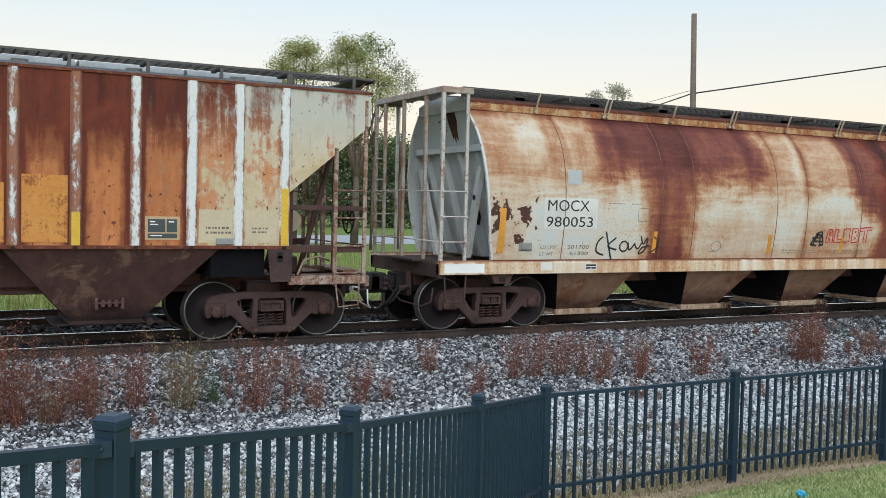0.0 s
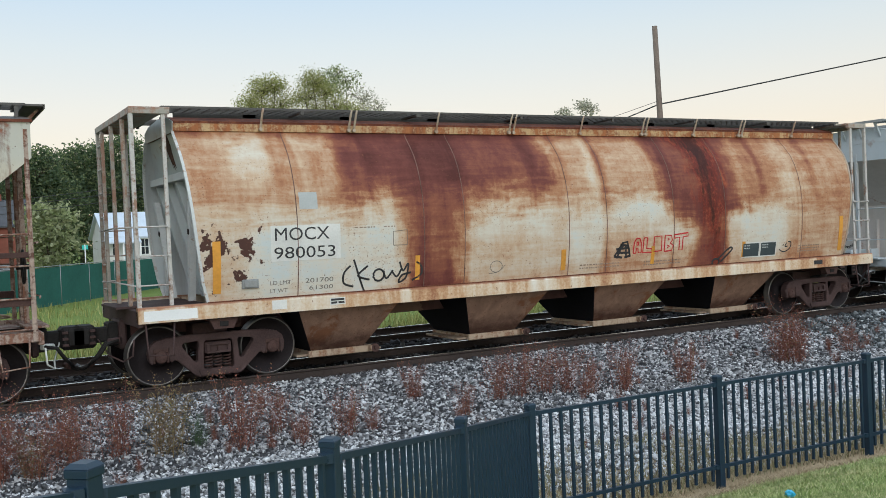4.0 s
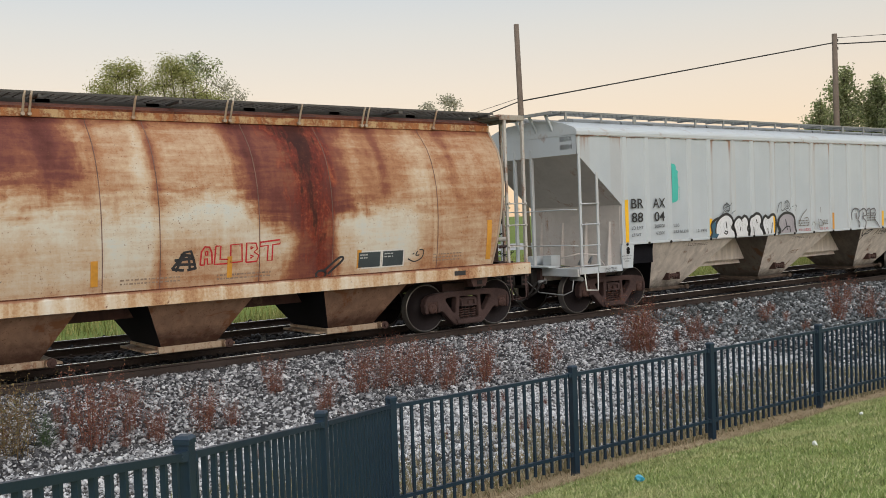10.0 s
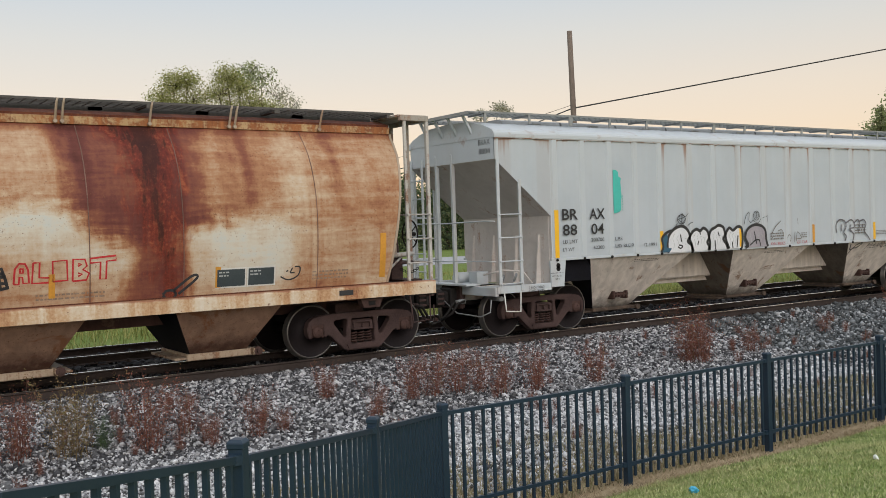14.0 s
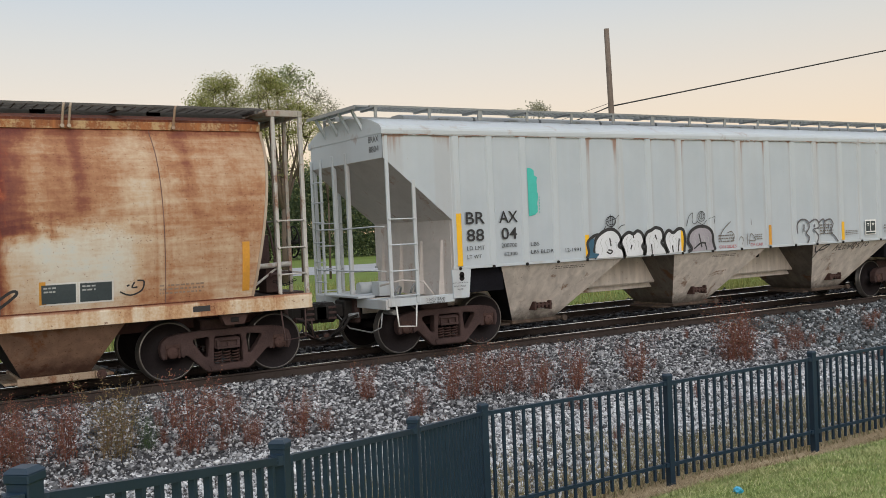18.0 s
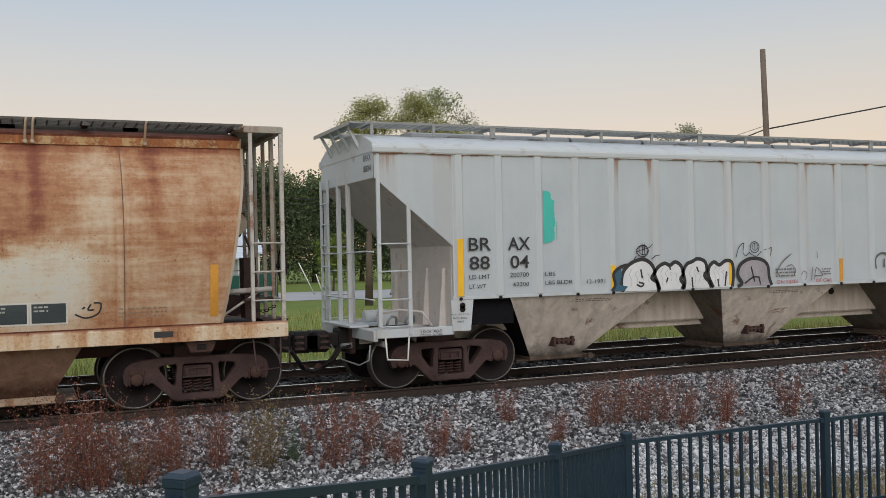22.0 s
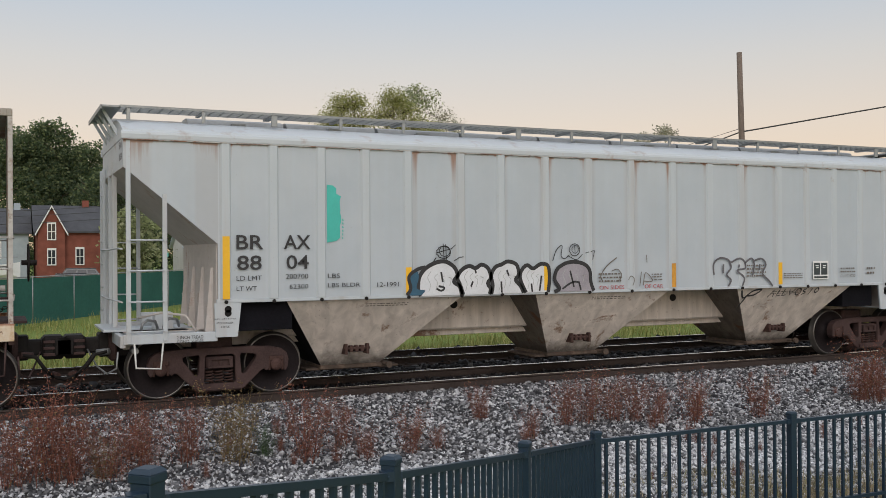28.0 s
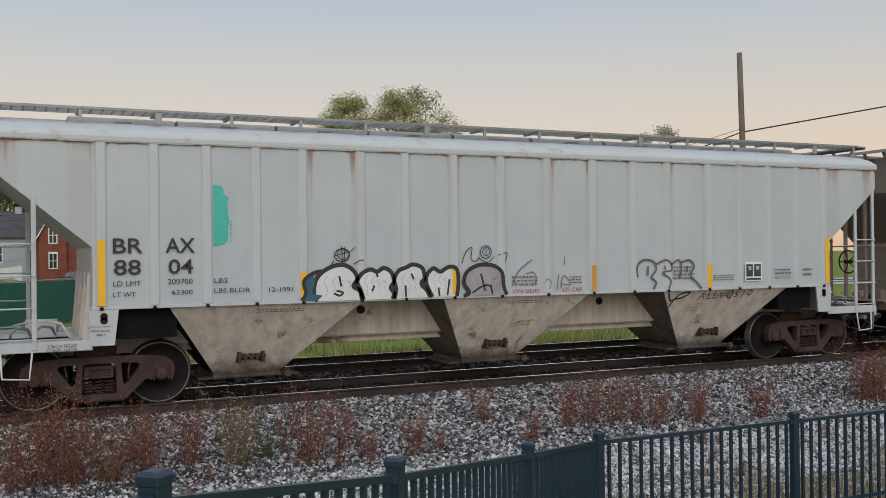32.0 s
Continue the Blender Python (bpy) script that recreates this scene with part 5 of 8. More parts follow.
MAT["mocx_sill"] = sill_paint()
# near-black and dull copies of the bay colours, with the shade put in
MAT["soot"] = simple("deep_shade_sheet", (0.007, 0.007, 0.010), 0.92, 0.0, 0.5, 5, 0.2)
MAT["hop_side"] = dirty_hopper("shaded_dusty_slope_sheet", (0.20, 0.175, 0.15), (0.05, 0.042, 0.036), (0.17, 0.09, 0.05))
MAT["orange_steel"] = stained("orange_stained_steel", (0.46, 0.30, 0.15), (0.60, 0.46, 0.28), (0.15, 0.045, 0.025), (0.40, 0.15, 0.055), 0.58)
MAT["tan_tank"] = stained("dusty_tan_tank_paint", (0.40, 0.33, 0.25), (0.52, 0.45, 0.36), (0.16, 0.09, 0.06), (0.32, 0.19, 0.11), 0.35, 1.2)
MAT["pale_rim"] = stained("chalky_pale_rim_paint", (0.50, 0.52, 0.52), (0.62, 0.64, 0.63), (0.12, 0.05, 0.03), (0.30, 0.17, 0.10), 0.28, 1.5)
MAT["cage_worn"] = stained("worn_rusty_posts", (0.30, 0.29, 0.25), (0.45, 0.40, 0.35), (0.15, 0.085, 0.06), (0.34, 0.20, 0.14), 0.46, 0.8)
MAT["hop_gate"] = dirty_hopper("rusty_discharge_gate", (0.30, 0.215, 0.155), (0.05, 0.04, 0.035), (0.20, 0.085, 0.045))
MAT["cage_pale"] = stained("chalky_galvanised_posts", (0.42, 0.40, 0.37), (0.56, 0.55, 0.52), (0.14, 0.075, 0.05), (0.30, 0.18, 0.12), 0.38, 0.9)
MAT["rusty_frame"] = stained("rust_blistered_steel", (0.30, 0.22, 0.17), (0.50, 0.42, 0.36), (0.07, 0.03, 0.022), (0.22, 0.10, 0.06), 0.55, 2.0)
MAT["old_side"] = simple("old_side_steel", (0.40, 0.34, 0.24), 0.7, 0.0, 0.3, 4, 0.1)
MAT["red_rust"] = stained("red_brown_rust", (0.16, 0.052, 0.030), (0.30, 0.12, 0.06), (0.05, 0.018, 0.014), (0.15, 0.045, 0.025), 0.6)
MAT["dark_leak"] = stained("dark_rust_leak", (0.11, 0.045, 0.032), (0.17, 0.075, 0.05), (0.03, 0.014, 0.012), (0.07, 0.026, 0.020), 0.6, 2.0)
MAT["mustard"] = simple("dull_yellow_tape", (0.62, 0.40, 0.03), 0.5, 0.0, 0.2, 5, 0.0)
MAT["seam"] = simple("dark_weld_line", (0.17, 0.10, 0.08), 0.7, 0.0, 0.6, 9, 0.1)
MAT["cream_gate"] = stained("pale_rusty_gate", (0.36, 0.27, 0.19), (0.50, 0.40, 0.30), (0.11, 0.05, 0.035), (0.28, 0.15, 0.085), 0.42, 1.4)
MAT["brax_roof"] = grey_paint("pale_roof_paint", (0.46, 0.50, 0.525), (0.53, 0.57, 0.59), (0.40, 0.38, 0.35), 0.25, 0.5)
MAT["eave_rust"] = stained("stained_eave_seam", (0.42, 0.42, 0.41), (0.52, 0.52, 0.51), (0.10, 0.04, 0.025), (0.26, 0.13, 0.07), 0.50, 0.8)
MAT["old_roof"] = grey_paint("dull_galvanised_roof", (0.045, 0.043, 0.042), (0.075, 0.073, 0.072), (0.2, 0.1, 0.06), 0.6)

RIBS = [-7.21, -6.45, -5.66, -4.89, -4.13, -3.13, -2.34, -1.43, -0.50, 0.45, 1.43, 2.34, 3.14, 4.14, 4.90, 5.68, 6.44, 7.18]
OLD_RIBS = [round(3.22 - 0.83 * k, 2) for k in range(12, 0, -1)] + [3.22, 4.06, 4.91, 5.75, 6.49, 7.24]
grey = ribbed_hopper("grey_hopper_car", "light grey covered hopper car with spray-painted tags, in a slow train", 35.13, "brax", "brax_rib", "brax_end", "hop_tan", "brax_roof", RIBS, False,
                     [(-7.21, 1.56, 2.54, 0.11, "yellow"), (-4.13, 1.56, 2.02, 0.10, "yellow"), (-1.43, 1.57, 2.05, 0.10, "yellow"), (1.43, 1.57, 2.03, 0.09, "amber"), (4.14, 1.57, 2.02, 0.10, "yellow"), (7.27, 1.58, 2.54, 0.11, "yellow")])
rusty = round_hopper("rusted_tank_hopper_car", "cream bulge-sided covered hopper car, badly rusted, in a slow train", 16.375)
old = ribbed_hopper("rusted_ribbed_hopper_car", "rust-brown covered hopper car with white outside posts, coupled in a train", -2.27, "old_side", "old_post", "cream_steel", "hop_brown", "old_roof", OLD_RIBS, True,
                    [(7.24, 1.56, 2.48, 0.12, "mustard"), (4.06, 1.56, 2.05, 0.12, "mustard")], frame="rusty_frame", chord="red_rust", rib_w=0.09)
tan = ribbed_hopper("brown_hopper_car", "dull tan-brown covered hopper car coupled at the end", 53.95, "brown_car", "brown_car", "brown_car", "hop_brown", "brown_car", RIBS, False, [(-7.21, 1.56, 2.54, 0.11, "amber")])


def motions():
    times = [0.4 * i for i in range(80)] + [32.0]
    for car, xc in CARS:
        walk(car, [(t, pose(xc - travelled(t), TRACK_Y, 0)) for t in times])
    for w, x in WHEELS:
        walk(w, [(t, pose(x, 0, WHEEL_Z, 0, -math.degrees(travelled(t) / WHEEL_R), 0)) for t in times])


def side_panels(car, ribs, mat, rust, dz=0.0):
    """Separate sheets between the posts; rust(x) from 0 to 1 is kept in each one's object colour."""
    Y = 1.545
    edges = [-7.32] + ribs + [7.32]
    for s in (-1, 1):
        for a, b in zip(edges, edges[1:]):
            if b - a < 0.2:
                continue
            bm = bmesh.new()
            c = (a + b) / 2
            box(bm, a - c, b - c, *sorted((s * (Y - 0.03), s * (Y - 0.006))), 1.557, 3.983 + dz)
            p = part("side_panel", bm, mat, car)
            p.location.x = c
            k = rust(c)
            p.color = (k, k, k, 1)
    for e in (-1, 1):
        bm = bmesh.new()
        prism(bm, [(e * 7.325, 3.983 + dz), (e * 8.73, 3.983 + dz), (e * 8.73, 3.58), (e * 7.325, 2.42)], -Y + 0.006, -Y + 0.03)
        for v in bm.verts:
            v.co.x -= e * 8.0
        p = part("side_panel", bm, mat, car)
        p.location.x = e * 8.0
        k = rust(e * 8.0)
        p.color = (k, k, k, 1)


side_panels(old, OLD_RIBS, "panel", lambda x: 1.0 if x < 5.0 else 0.95 if x < 5.6 else 0.60 if x < 6.3 else 0.52 if x < 7.2 else 0.38, 0.11)
side_panels(grey, RIBS, "grey_panel", lambda x: 0.2)

# ---- ground ----
def smooth(a, b, v):
    t = np.clip((np.asarray(v, float) - a) / (b - a), 0, 1)
    return t * t * (3 - 2 * t)


def ground_z(x, y):
    """Lawn bank, ditch, ballast bed, flat fields."""
    x, y = np.asarray(x, float), np.asarray(y, float)
    z = np.interp(y, [-40, -6, 0, 3.0, 7.7, 8.4, 9.6, 11.0, 14.3, 14.9, 15.5, 17.6, 18.3, 22.2, 24.6, 27, 60, 2000],
                  [1.3, 1.0, 0.72, 0.36, -0.70, -0.80, -0.80, -0.70, -0.31, -0.225, -0.205, -0.205, -0.26, -0.24, -0.62, -0.66, -0.6, -0.5])
    return z + 0.02 * np.sin(1.7 * x + 0.8 * y) * (y < 9)


def ground_material():
    m = Nodes("lawn_gravel_and_field", 0.95)
    tc = m.n("ShaderNodeTexCoord")
    y = m.n("ShaderNodeSeparateXYZ", inp={0: tc.outputs["Object"]}).outputs[1]
    wob = m.math("ADD", y, m.math("MULTIPLY", m.math("SUBTRACT", m.noise(1.3, 4), 0.5), 1.6))
    lawn = m.mix(m.noise(3.0, 5), (0.11, 0.165, 0.035), (0.22, 0.28, 0.07))
    dry = m.mix(m.noise(6.0, 6), (0.22, 0.16, 0.09), (0.42, 0.32, 0.19))
    vor = m.n("ShaderNodeTexVoronoi", inp={"Scale": 16.0, "Vector": tc.outputs["Object"]})
    stone = m.mix(m.n("ShaderNodeSeparateColor", inp={0: vor.outputs[1]}).outputs[0], (0.05, 0.047, 0.045), (0.20, 0.195, 0.19))
    stone = m.mix(m.ramp(vor.outputs[0], (0.35, 0.0), (0.7, 0.85)), stone, (0.04, 0.035, 0.03))
    field = m.mix(m.noise(0.25, 6), (0.10, 0.15, 0.03), (0.19, 0.24, 0.06))
    edge = m.math("ADD", y, m.math("MULTIPLY", m.math("SUBTRACT", m.noise(2.2, 4), 0.5), 0.5))
    c = m.mix(m.ramp(m.math("MULTIPLY", edge, 0.1), (0.727, 0.0), (0.747, 1.0)), lawn, dry)
    c = m.mix(m.ramp(m.math("MULTIPLY", wob, 0.1), (0.90, 0.0), (0.96, 1.0)), c, stone)
    # near-black strip along the near track: the train's shade put into the ground colour
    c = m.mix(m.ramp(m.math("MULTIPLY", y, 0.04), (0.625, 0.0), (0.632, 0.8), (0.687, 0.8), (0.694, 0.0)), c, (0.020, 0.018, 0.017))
    c = m.mix(m.ramp(m.math("MULTIPLY", wob, 0.02), (0.485, 0.0), (0.51, 1.0)), c, field)
    m.color(c).bump(m.math("ADD", m.noise(20, 4), vor.outputs[0]), 0.5, 0.03)
    return m.mat


def make_ground():
    xs = np.unique(np.concatenate([np.linspace(-1500, -60, 14), np.linspace(-60, -6, 28), np.linspace(-6, 45, 130), np.linspace(45, 120, 40), np.linspace(120, 2500, 16)]))
    ys = np.unique(np.concatenate([np.linspace(-600, -12, 10), np.linspace(-12, 28, 161), np.linspace(28, 120, 40), np.linspace(120, 3000, 16)]))
    X, Y = np.meshgrid(xs, ys, indexing="ij")
    Z = ground_z(X, Y)
    v = np.stack([X, Y, Z], -1).reshape(-1, 3)
    n, k = len(xs), len(ys)
    i, j = np.meshgrid(np.arange(n - 1), np.arange(k - 1), indexing="ij")
    a = (i * k + j).ravel()
    f = np.stack([a, a + k, a + k + 1, a + 1], -1)
    me = bpy.data.meshes.new("ground")
    me.from_pydata(v.tolist(), [], f.tolist())
    me.polygons.foreach_set("use_smooth", [True] * len(me.polygons))
    me.materials.append(ground_material())
    tagged(new("ground", me), "mown lawn bank, gravel bed and flat grass beyond", "ground", kind="structure")


make_ground()


def rail_section():
    half = [(0.0, 0.0), (0.036, -0.004), (0.038, -0.03), (0.012, -0.045), (0.009, -0.14), (0.07, -0.16), (0.07, -0.172), (0.0, -0.172)]
    return half[1:-1] + [(-a, b) for a, b in half[1:-1][::-1]]


def make_track(yc, label):
    tr = thing("railway_track", pose(0, yc, RAIL_Z), label, "railway track", kind="structure")
    for s in (-1, 1):
        bm = bmesh.new()
        sec = rail_section()
        fs = prism(bm, [(s * 0.752 + a, b) for a, b in sec], -70, 170, plane="yz")
        for f in fs:
            f.normal_update()
            if f.normal.z > 0.95 and f.calc_center_median().z > -0.02:
                f.material_index = 1
        part("rail", bm, ["rail_side", "rail_top"], tr, "rusty steel rail with a polished head")
    bm = bmesh.new()
    box(bm, -0.115, 0.115, -1.30, 1.30, -0.36, -0.19, 0.01)
    first = part("tie", bm, "tie", tr)
    first.location.x = -9.0
    for i in range(1, 120):
        o = new("tie", first.data)
        o.parent = tr
        o.location.x = -9.0 + 0.52 * i
    bm = bmesh.new()
    for s in (-1, 1):
        box(bm, -0.10, 0.10, s * 0.752 - 0.17, s * 0.752 + 0.17, -0.19, -0.172)
        for q in (-1, 1):
            box(bm, -0.03, 0.03, s * 0.752 + q * 0.07 - 0.03, s * 0.752 + q * 0.07 + 0.03, -0.172, -0.12, 0.008)
    first = part("tie_plate", bm, "rail_side", tr)
    first.location.x = -9.0
    for i in range(1, 120):
        o = new("tie_plate", first.data)
        o.parent = tr
        o.location.x = -9.0 + 0.52 * i


make_track(16.50, "main line track on broken stone, rails worn bright")
make_track(20.35, "second track behind the train")


# ---- fence ----
def post_mesh(h):
    bm = bmesh.new()
    box(bm, -0.038, 0.038, -0.038, 0.038, -0.15, h, 0.004)
    return bm


def make_fence(name, pts, label, h=1.25, pitch=0.124):
    """Posts at pts (x, y, z of the cap top), panels between them."""
    fence = thing(name, pose(0, 0, 0), label, "fence")
    for (x, y, z) in pts:
        yaw = math.atan2(pts[-1][1] - pts[0][1], pts[-1][0] - pts[0][0])
        p = part("post", post_mesh(h - 0.02), "fence", fence, "square metal fence post")
        p.matrix_basis = pose(x, y, z - h, 0, 0, math.degrees(yaw))
        bm = bmesh.new()
        box(bm, -0.043, 0.043, -0.043, 0.043, h - 0.045, h - 0.015, 0.004)
        hexa(bm, [(-0.043, -0.043, h - 0.0145), (0.043, -0.043, h - 0.0145), (0.043, 0.043, h - 0.0145), (-0.043, 0.043, h - 0.0145), (-0.028, -0.028, h), (0.028, -0.028, h), (0.028, 0.028, h), (-0.028, 0.028, h)])
        part("cap", bm, "fence", p)
    for a, b in zip(pts, pts[1:]):
        A, B = Vector(a), Vector(b)
        d = B - A
        run = math.hypot(d.x, d.y)
        ux, uy = d.x / run, d.y / run
        slope = d.z / run
        for drop, hh in ((0.085, 0.036), (0.985, 0.036)):
            bm = bmesh.new()
            e0, e1 = 0.04, run - 0.04
            nx, ny = -uy * 0.019, ux * 0.019
            P = []
            for zz in (-drop - hh, -drop):
                for e, sg in ((e0, -1), (e1, -1), (e1, 1), (e0, 1)):
                    P.append((A.x + ux * e + nx * sg, A.y + uy * e + ny * sg, A.z + slope * e + zz))
            hexa(bm, P)
            r = part("rail", bm, "fence", fence)
            for e in (0.075, run - 0.075):
                bm = bmesh.new()
                c = (A.x + ux * e, A.y + uy * e, A.z + slope * e - drop - hh / 2)
                rod(bm, (c[0] + nx * 1.25, c[1] + ny * 1.25, c[2]), (c[0] - nx * 1.25, c[1] - ny * 1.25, c[2]), 0.007, 6)
                e2 = e + (-0.02 if e < run / 2 else 0.02)
                c2 = (A.x + ux * e2, A.y + uy * e2, c[2])
                box(bm, c2[0] - 0.028, c2[0] + 0.028, c2[1] - 0.028, c2[1] + 0.028, c[2] - 0.024, c[2] + 0.024)
                part("bracket", bm, "fence", r)
        n = max(1, round((run - 0.1) / pitch))
        yaw = math.degrees(math.atan2(uy, ux))
        bm = bmesh.new()
        box(bm, -0.0135, 0.0135, -0.0135, 0.0135, -1.15, -0.10)
        first = None
        for i in range(n):
            e = 0.05 + (run - 0.1) * (i + 0.5) / n
            if first is None:
                first = o = part("picket", bm, "fence", fence)
            else:
                o = new("picket", first.data)
                o.parent = fence
            o.matrix_basis = pose(A.x + ux * e, A.y + uy * e, A.z + slope * e, 0, 0, yaw)


CORNER = (5.19, 7.72, 0.56)
make_fence("metal_fence", [(-2.3, 0.33, 2.30), (-0.95, 1.68, 1.95), (0.44, 3.05, 1.615), (1.76, 4.36, 1.28), (3.51, 6.12, 0.89), CORNER], "slate-green metal picket fence stepping down a lawn bank")
make_fence("metal_fence", [CORNER[:1] + (7.70,) + CORNER[2:]] + [(5.19 + 2.455 * i, 7.70 - 0.012 * i, 0.56) for i in range(1, 9)], "slate-green metal picket fence along the foot of a lawn")

# ---- loose ground cover ----
RNG = np.random.default_rng(7)


def fast_mesh(name, verts, faces, material):
    """Mesh of equal-sided faces from arrays."""
    me = bpy.data.meshes.new(name)
    n, k = faces.shape
    me.vertices.add(len(verts))
    me.vertices.foreach_set("co", verts.astype(np.float32).ravel())
    me.loops.add(n * k)
    me.loops.foreach_set("vertex_index", faces.astype(np.int32).ravel())
    me.polygons.add(n)
    me.polygons.foreach_set("loop_start", np.arange(0, n * k, k, dtype=np.int32))
    me.update(calc_edges=True)
    me.materials.append(MAT[material] if isinstance(material, str) else material)
    return me


def turns(n, tilt=1.0):
    """Random rotation matrices."""
    a, b, c = RNG.uniform(0, 2 * np.pi, n), RNG.normal(0, tilt, n), RNG.normal(0, tilt, n)
    ca, sa, cb, sb, cc, sc = np.cos(a), np.sin(a), np.cos(b), np.sin(b), np.cos(c), np.sin(c)
    o, z = np.ones(n), np.zeros(n)
    Rz = np.stack([np.stack([ca, -sa, z], -1), np.stack([sa, ca, z], -1), np.stack([z, z, o], -1)], -2)
    Rx = np.stack([np.stack([o, z, z], -1), np.stack([z, cb, -sb], -1), np.stack([z, sb, cb], -1)], -2)
    Ry = np.stack([np.stack([cc, z, sc], -1), np.stack([z, o, z], -1), np.stack([-sc, z, cc], -1)], -2)
    return Rz @ Rx @ Ry


def island_ramp(name, stops, rough=0.85, trans=0.0, fine=30.0):
    m = Nodes(name, rough)
    g = m.n("ShaderNodeNewGeometry")
    c = m.ramp(g.outputs["Random Per Island"], *stops)
    k = m.noise(fine, 3)
    c = m.mix(m.ramp(k, (0.35, 0.35), (0.65, 0.0)), c, (0.03, 0.028, 0.024))
    m.color(c)
    if trans:
        tl = m.n("ShaderNodeBsdfTranslucent", inp={0: m.mix(1.0, c, (1.5, 1.6, 1.2), "MULTIPLY")})
        mx = m.n("ShaderNodeMixShader", inp={0: trans, 1: m.b.outputs[0], 2: tl.outputs[0]})
        m.t.links.new(mx.outputs[0], m.t.nodes["Material Output"].inputs[0])
    return m.mat


MAT["stones"] = island_ramp("broken_limestone", [(0.0, (0.030, 0.031, 0.036)), (0.32, (0.085, 0.086, 0.092)), (0.54, (0.21, 0.21, 0.216)), (0.76, (0.45, 0.45, 0.46)), (1.0, (0.80, 0.80, 0.81))], 0.85, 0, 45)
MAT["far_stones"] = island_ramp("blue_grey_ballast", [(0.0, (0.035, 0.040, 0.043)), (0.4, (0.10, 0.11, 0.115)), (0.75, (0.24, 0.26, 0.27)), (1.0, (0.62, 0.64, 0.66))], 0.85, 0, 45)
# grey gravel coloured darker to carry the shade beneath the cars
MAT["bed_stones"] = island_ramp("shaded_bed_stones", [(0.0, (0.006, 0.006, 0.008)), (0.5, (0.018, 0.018, 0.021)), (0.85, (0.055, 0.054, 0.058)), (1.0, (0.22, 0.215, 0.21))], 0.85, 0, 45)
# stone behind the near track; the train's shade is mixed into its colours
MAT["dark_stones"] = island_ramp("shaded_ballast", [(0.0, (0.008, 0.008, 0.010)), (0.5, (0.020, 0.020, 0.023)), (0.85, (0.048, 0.048, 0.052)), (1.0, (0.15, 0.147, 0.145))], 0.85, 0, 45)


def stones(name, n, x0, x1, y0, y1, size, mat, label, lift=0.25):
    x = RNG.uniform(x0, x1, n)
    y = RNG.uniform(y0, y1, n)
    s = size * RNG.lognormal(0, 0.32, n)
    cube = np.array([(a, b, c) for a in (-1, 1) for b in (-1, 1) for c in (-1, 1)], float)
    v = cube[None] * RNG.uniform(0.55, 1.0, (n, 8, 1)) + RNG.normal(0, 0.16, (n, 8, 3))
    v = v * np.array([1.0, 0.8, 0.62]) * s[:, None, None] * 0.5
    v = np.einsum("nij,nkj->nki", turns(n, 0.6), v)
    v += np.stack([x, y, ground_z(x, y) + s * lift * RNG.uniform(0, 1.6, n)], -1)[:, None]
    f = np.array([(0, 1, 3, 2), (4, 6, 7, 5), (0, 4, 5, 1), (2, 3, 7, 6), (0, 2, 6, 4), (1, 5, 7, 3)])
    faces = (f[None] + 8 * np.arange(n)[:, None, None]).reshape(-1, 4)
    tagged(new(name, fast_mesh(name, v.reshape(-1, 3), faces, mat)), label, "gravel", kind="stuff")


MAT["pale_stones"] = island_ramp("washed_pale_limestone", [(0.0, (0.07, 0.072, 0.076)), (0.16, (0.18, 0.183, 0.19)), (0.36, (0.40, 0.405, 0.415)), (0.65, (0.63, 0.635, 0.645)), (1.0, (0.88, 0.88, 0.88))], 0.85, 0, 45)
stones("ballast", 33000, -3, 4.6, 11.6, 15.62, 0.037, "stones", "broken pale and dark limestone on the track bank")
stones("ballast", 26000, -3, 4.6, 8.7, 12.0, 0.036, "pale_stones", "washed pale limestone at the foot of the bank")
stones("ballast", 62000, 4.6, 17, 11.6, 15.62, 0.038, "stones", "broken pale and dark limestone on the track bank")
stones("ballast", 36000, 4.6, 17, 9.9, 12.0, 0.037, "pale_stones", "washed pale limestone at the foot of the bank")
stones("ballast", 11000, 4.6, 24, 8.4, 9.9, 0.042, "pale_stones", "loose stones scattered through dry grass")
stones("ballast", 26000, 17, 44, 11.6, 15.62, 0.058, "far_stones", "broken blue-grey stone on the track bank")
stones("ballast", 17000, 17, 44, 9.9, 11.9, 0.054, "stones", "broken pale and dark limestone on the track bank")
stones("ballast", 20000, -3, 30, 15.83, 17.16, 0.046, "bed_stones", "grey stone between the rails, darkened for the shade under the train", 0.15)
stones("ballast", 12000, -3, 34, 17.3, 24.2, 0.085, "dark_stones", "stone between the two tracks, darkened as in the train's shade")

def lawn_material():
    """Mown blades: each its own green, with worn yellow and lush dark patches a stride across."""
    m = Nodes("lawn_blades", 0.8)
    g = m.n("ShaderNodeNewGeometry")
    c = m.ramp(g.outputs["Random Per Island"], (0.0, (0.16, 0.21, 0.075)), (0.45, (0.32, 0.385, 0.14)), (0.85, (0.47, 0.51, 0.22)), (1.0, (0.66, 0.58, 0.38)))
    patch, clump = m.noise(0.9, 5, 0.6), m.noise(5.0, 4, 0.6)
    c = m.mix(m.ramp(patch, (0.45, 0.0), (0.68, 0.55)), c, (0.52, 0.46, 0.24))
    c = m.mix(m.ramp(clump, (0.36, 0.55), (0.52, 0.0)), c, (0.10, 0.15, 0.05))
    m.color(c)
    return m.mat


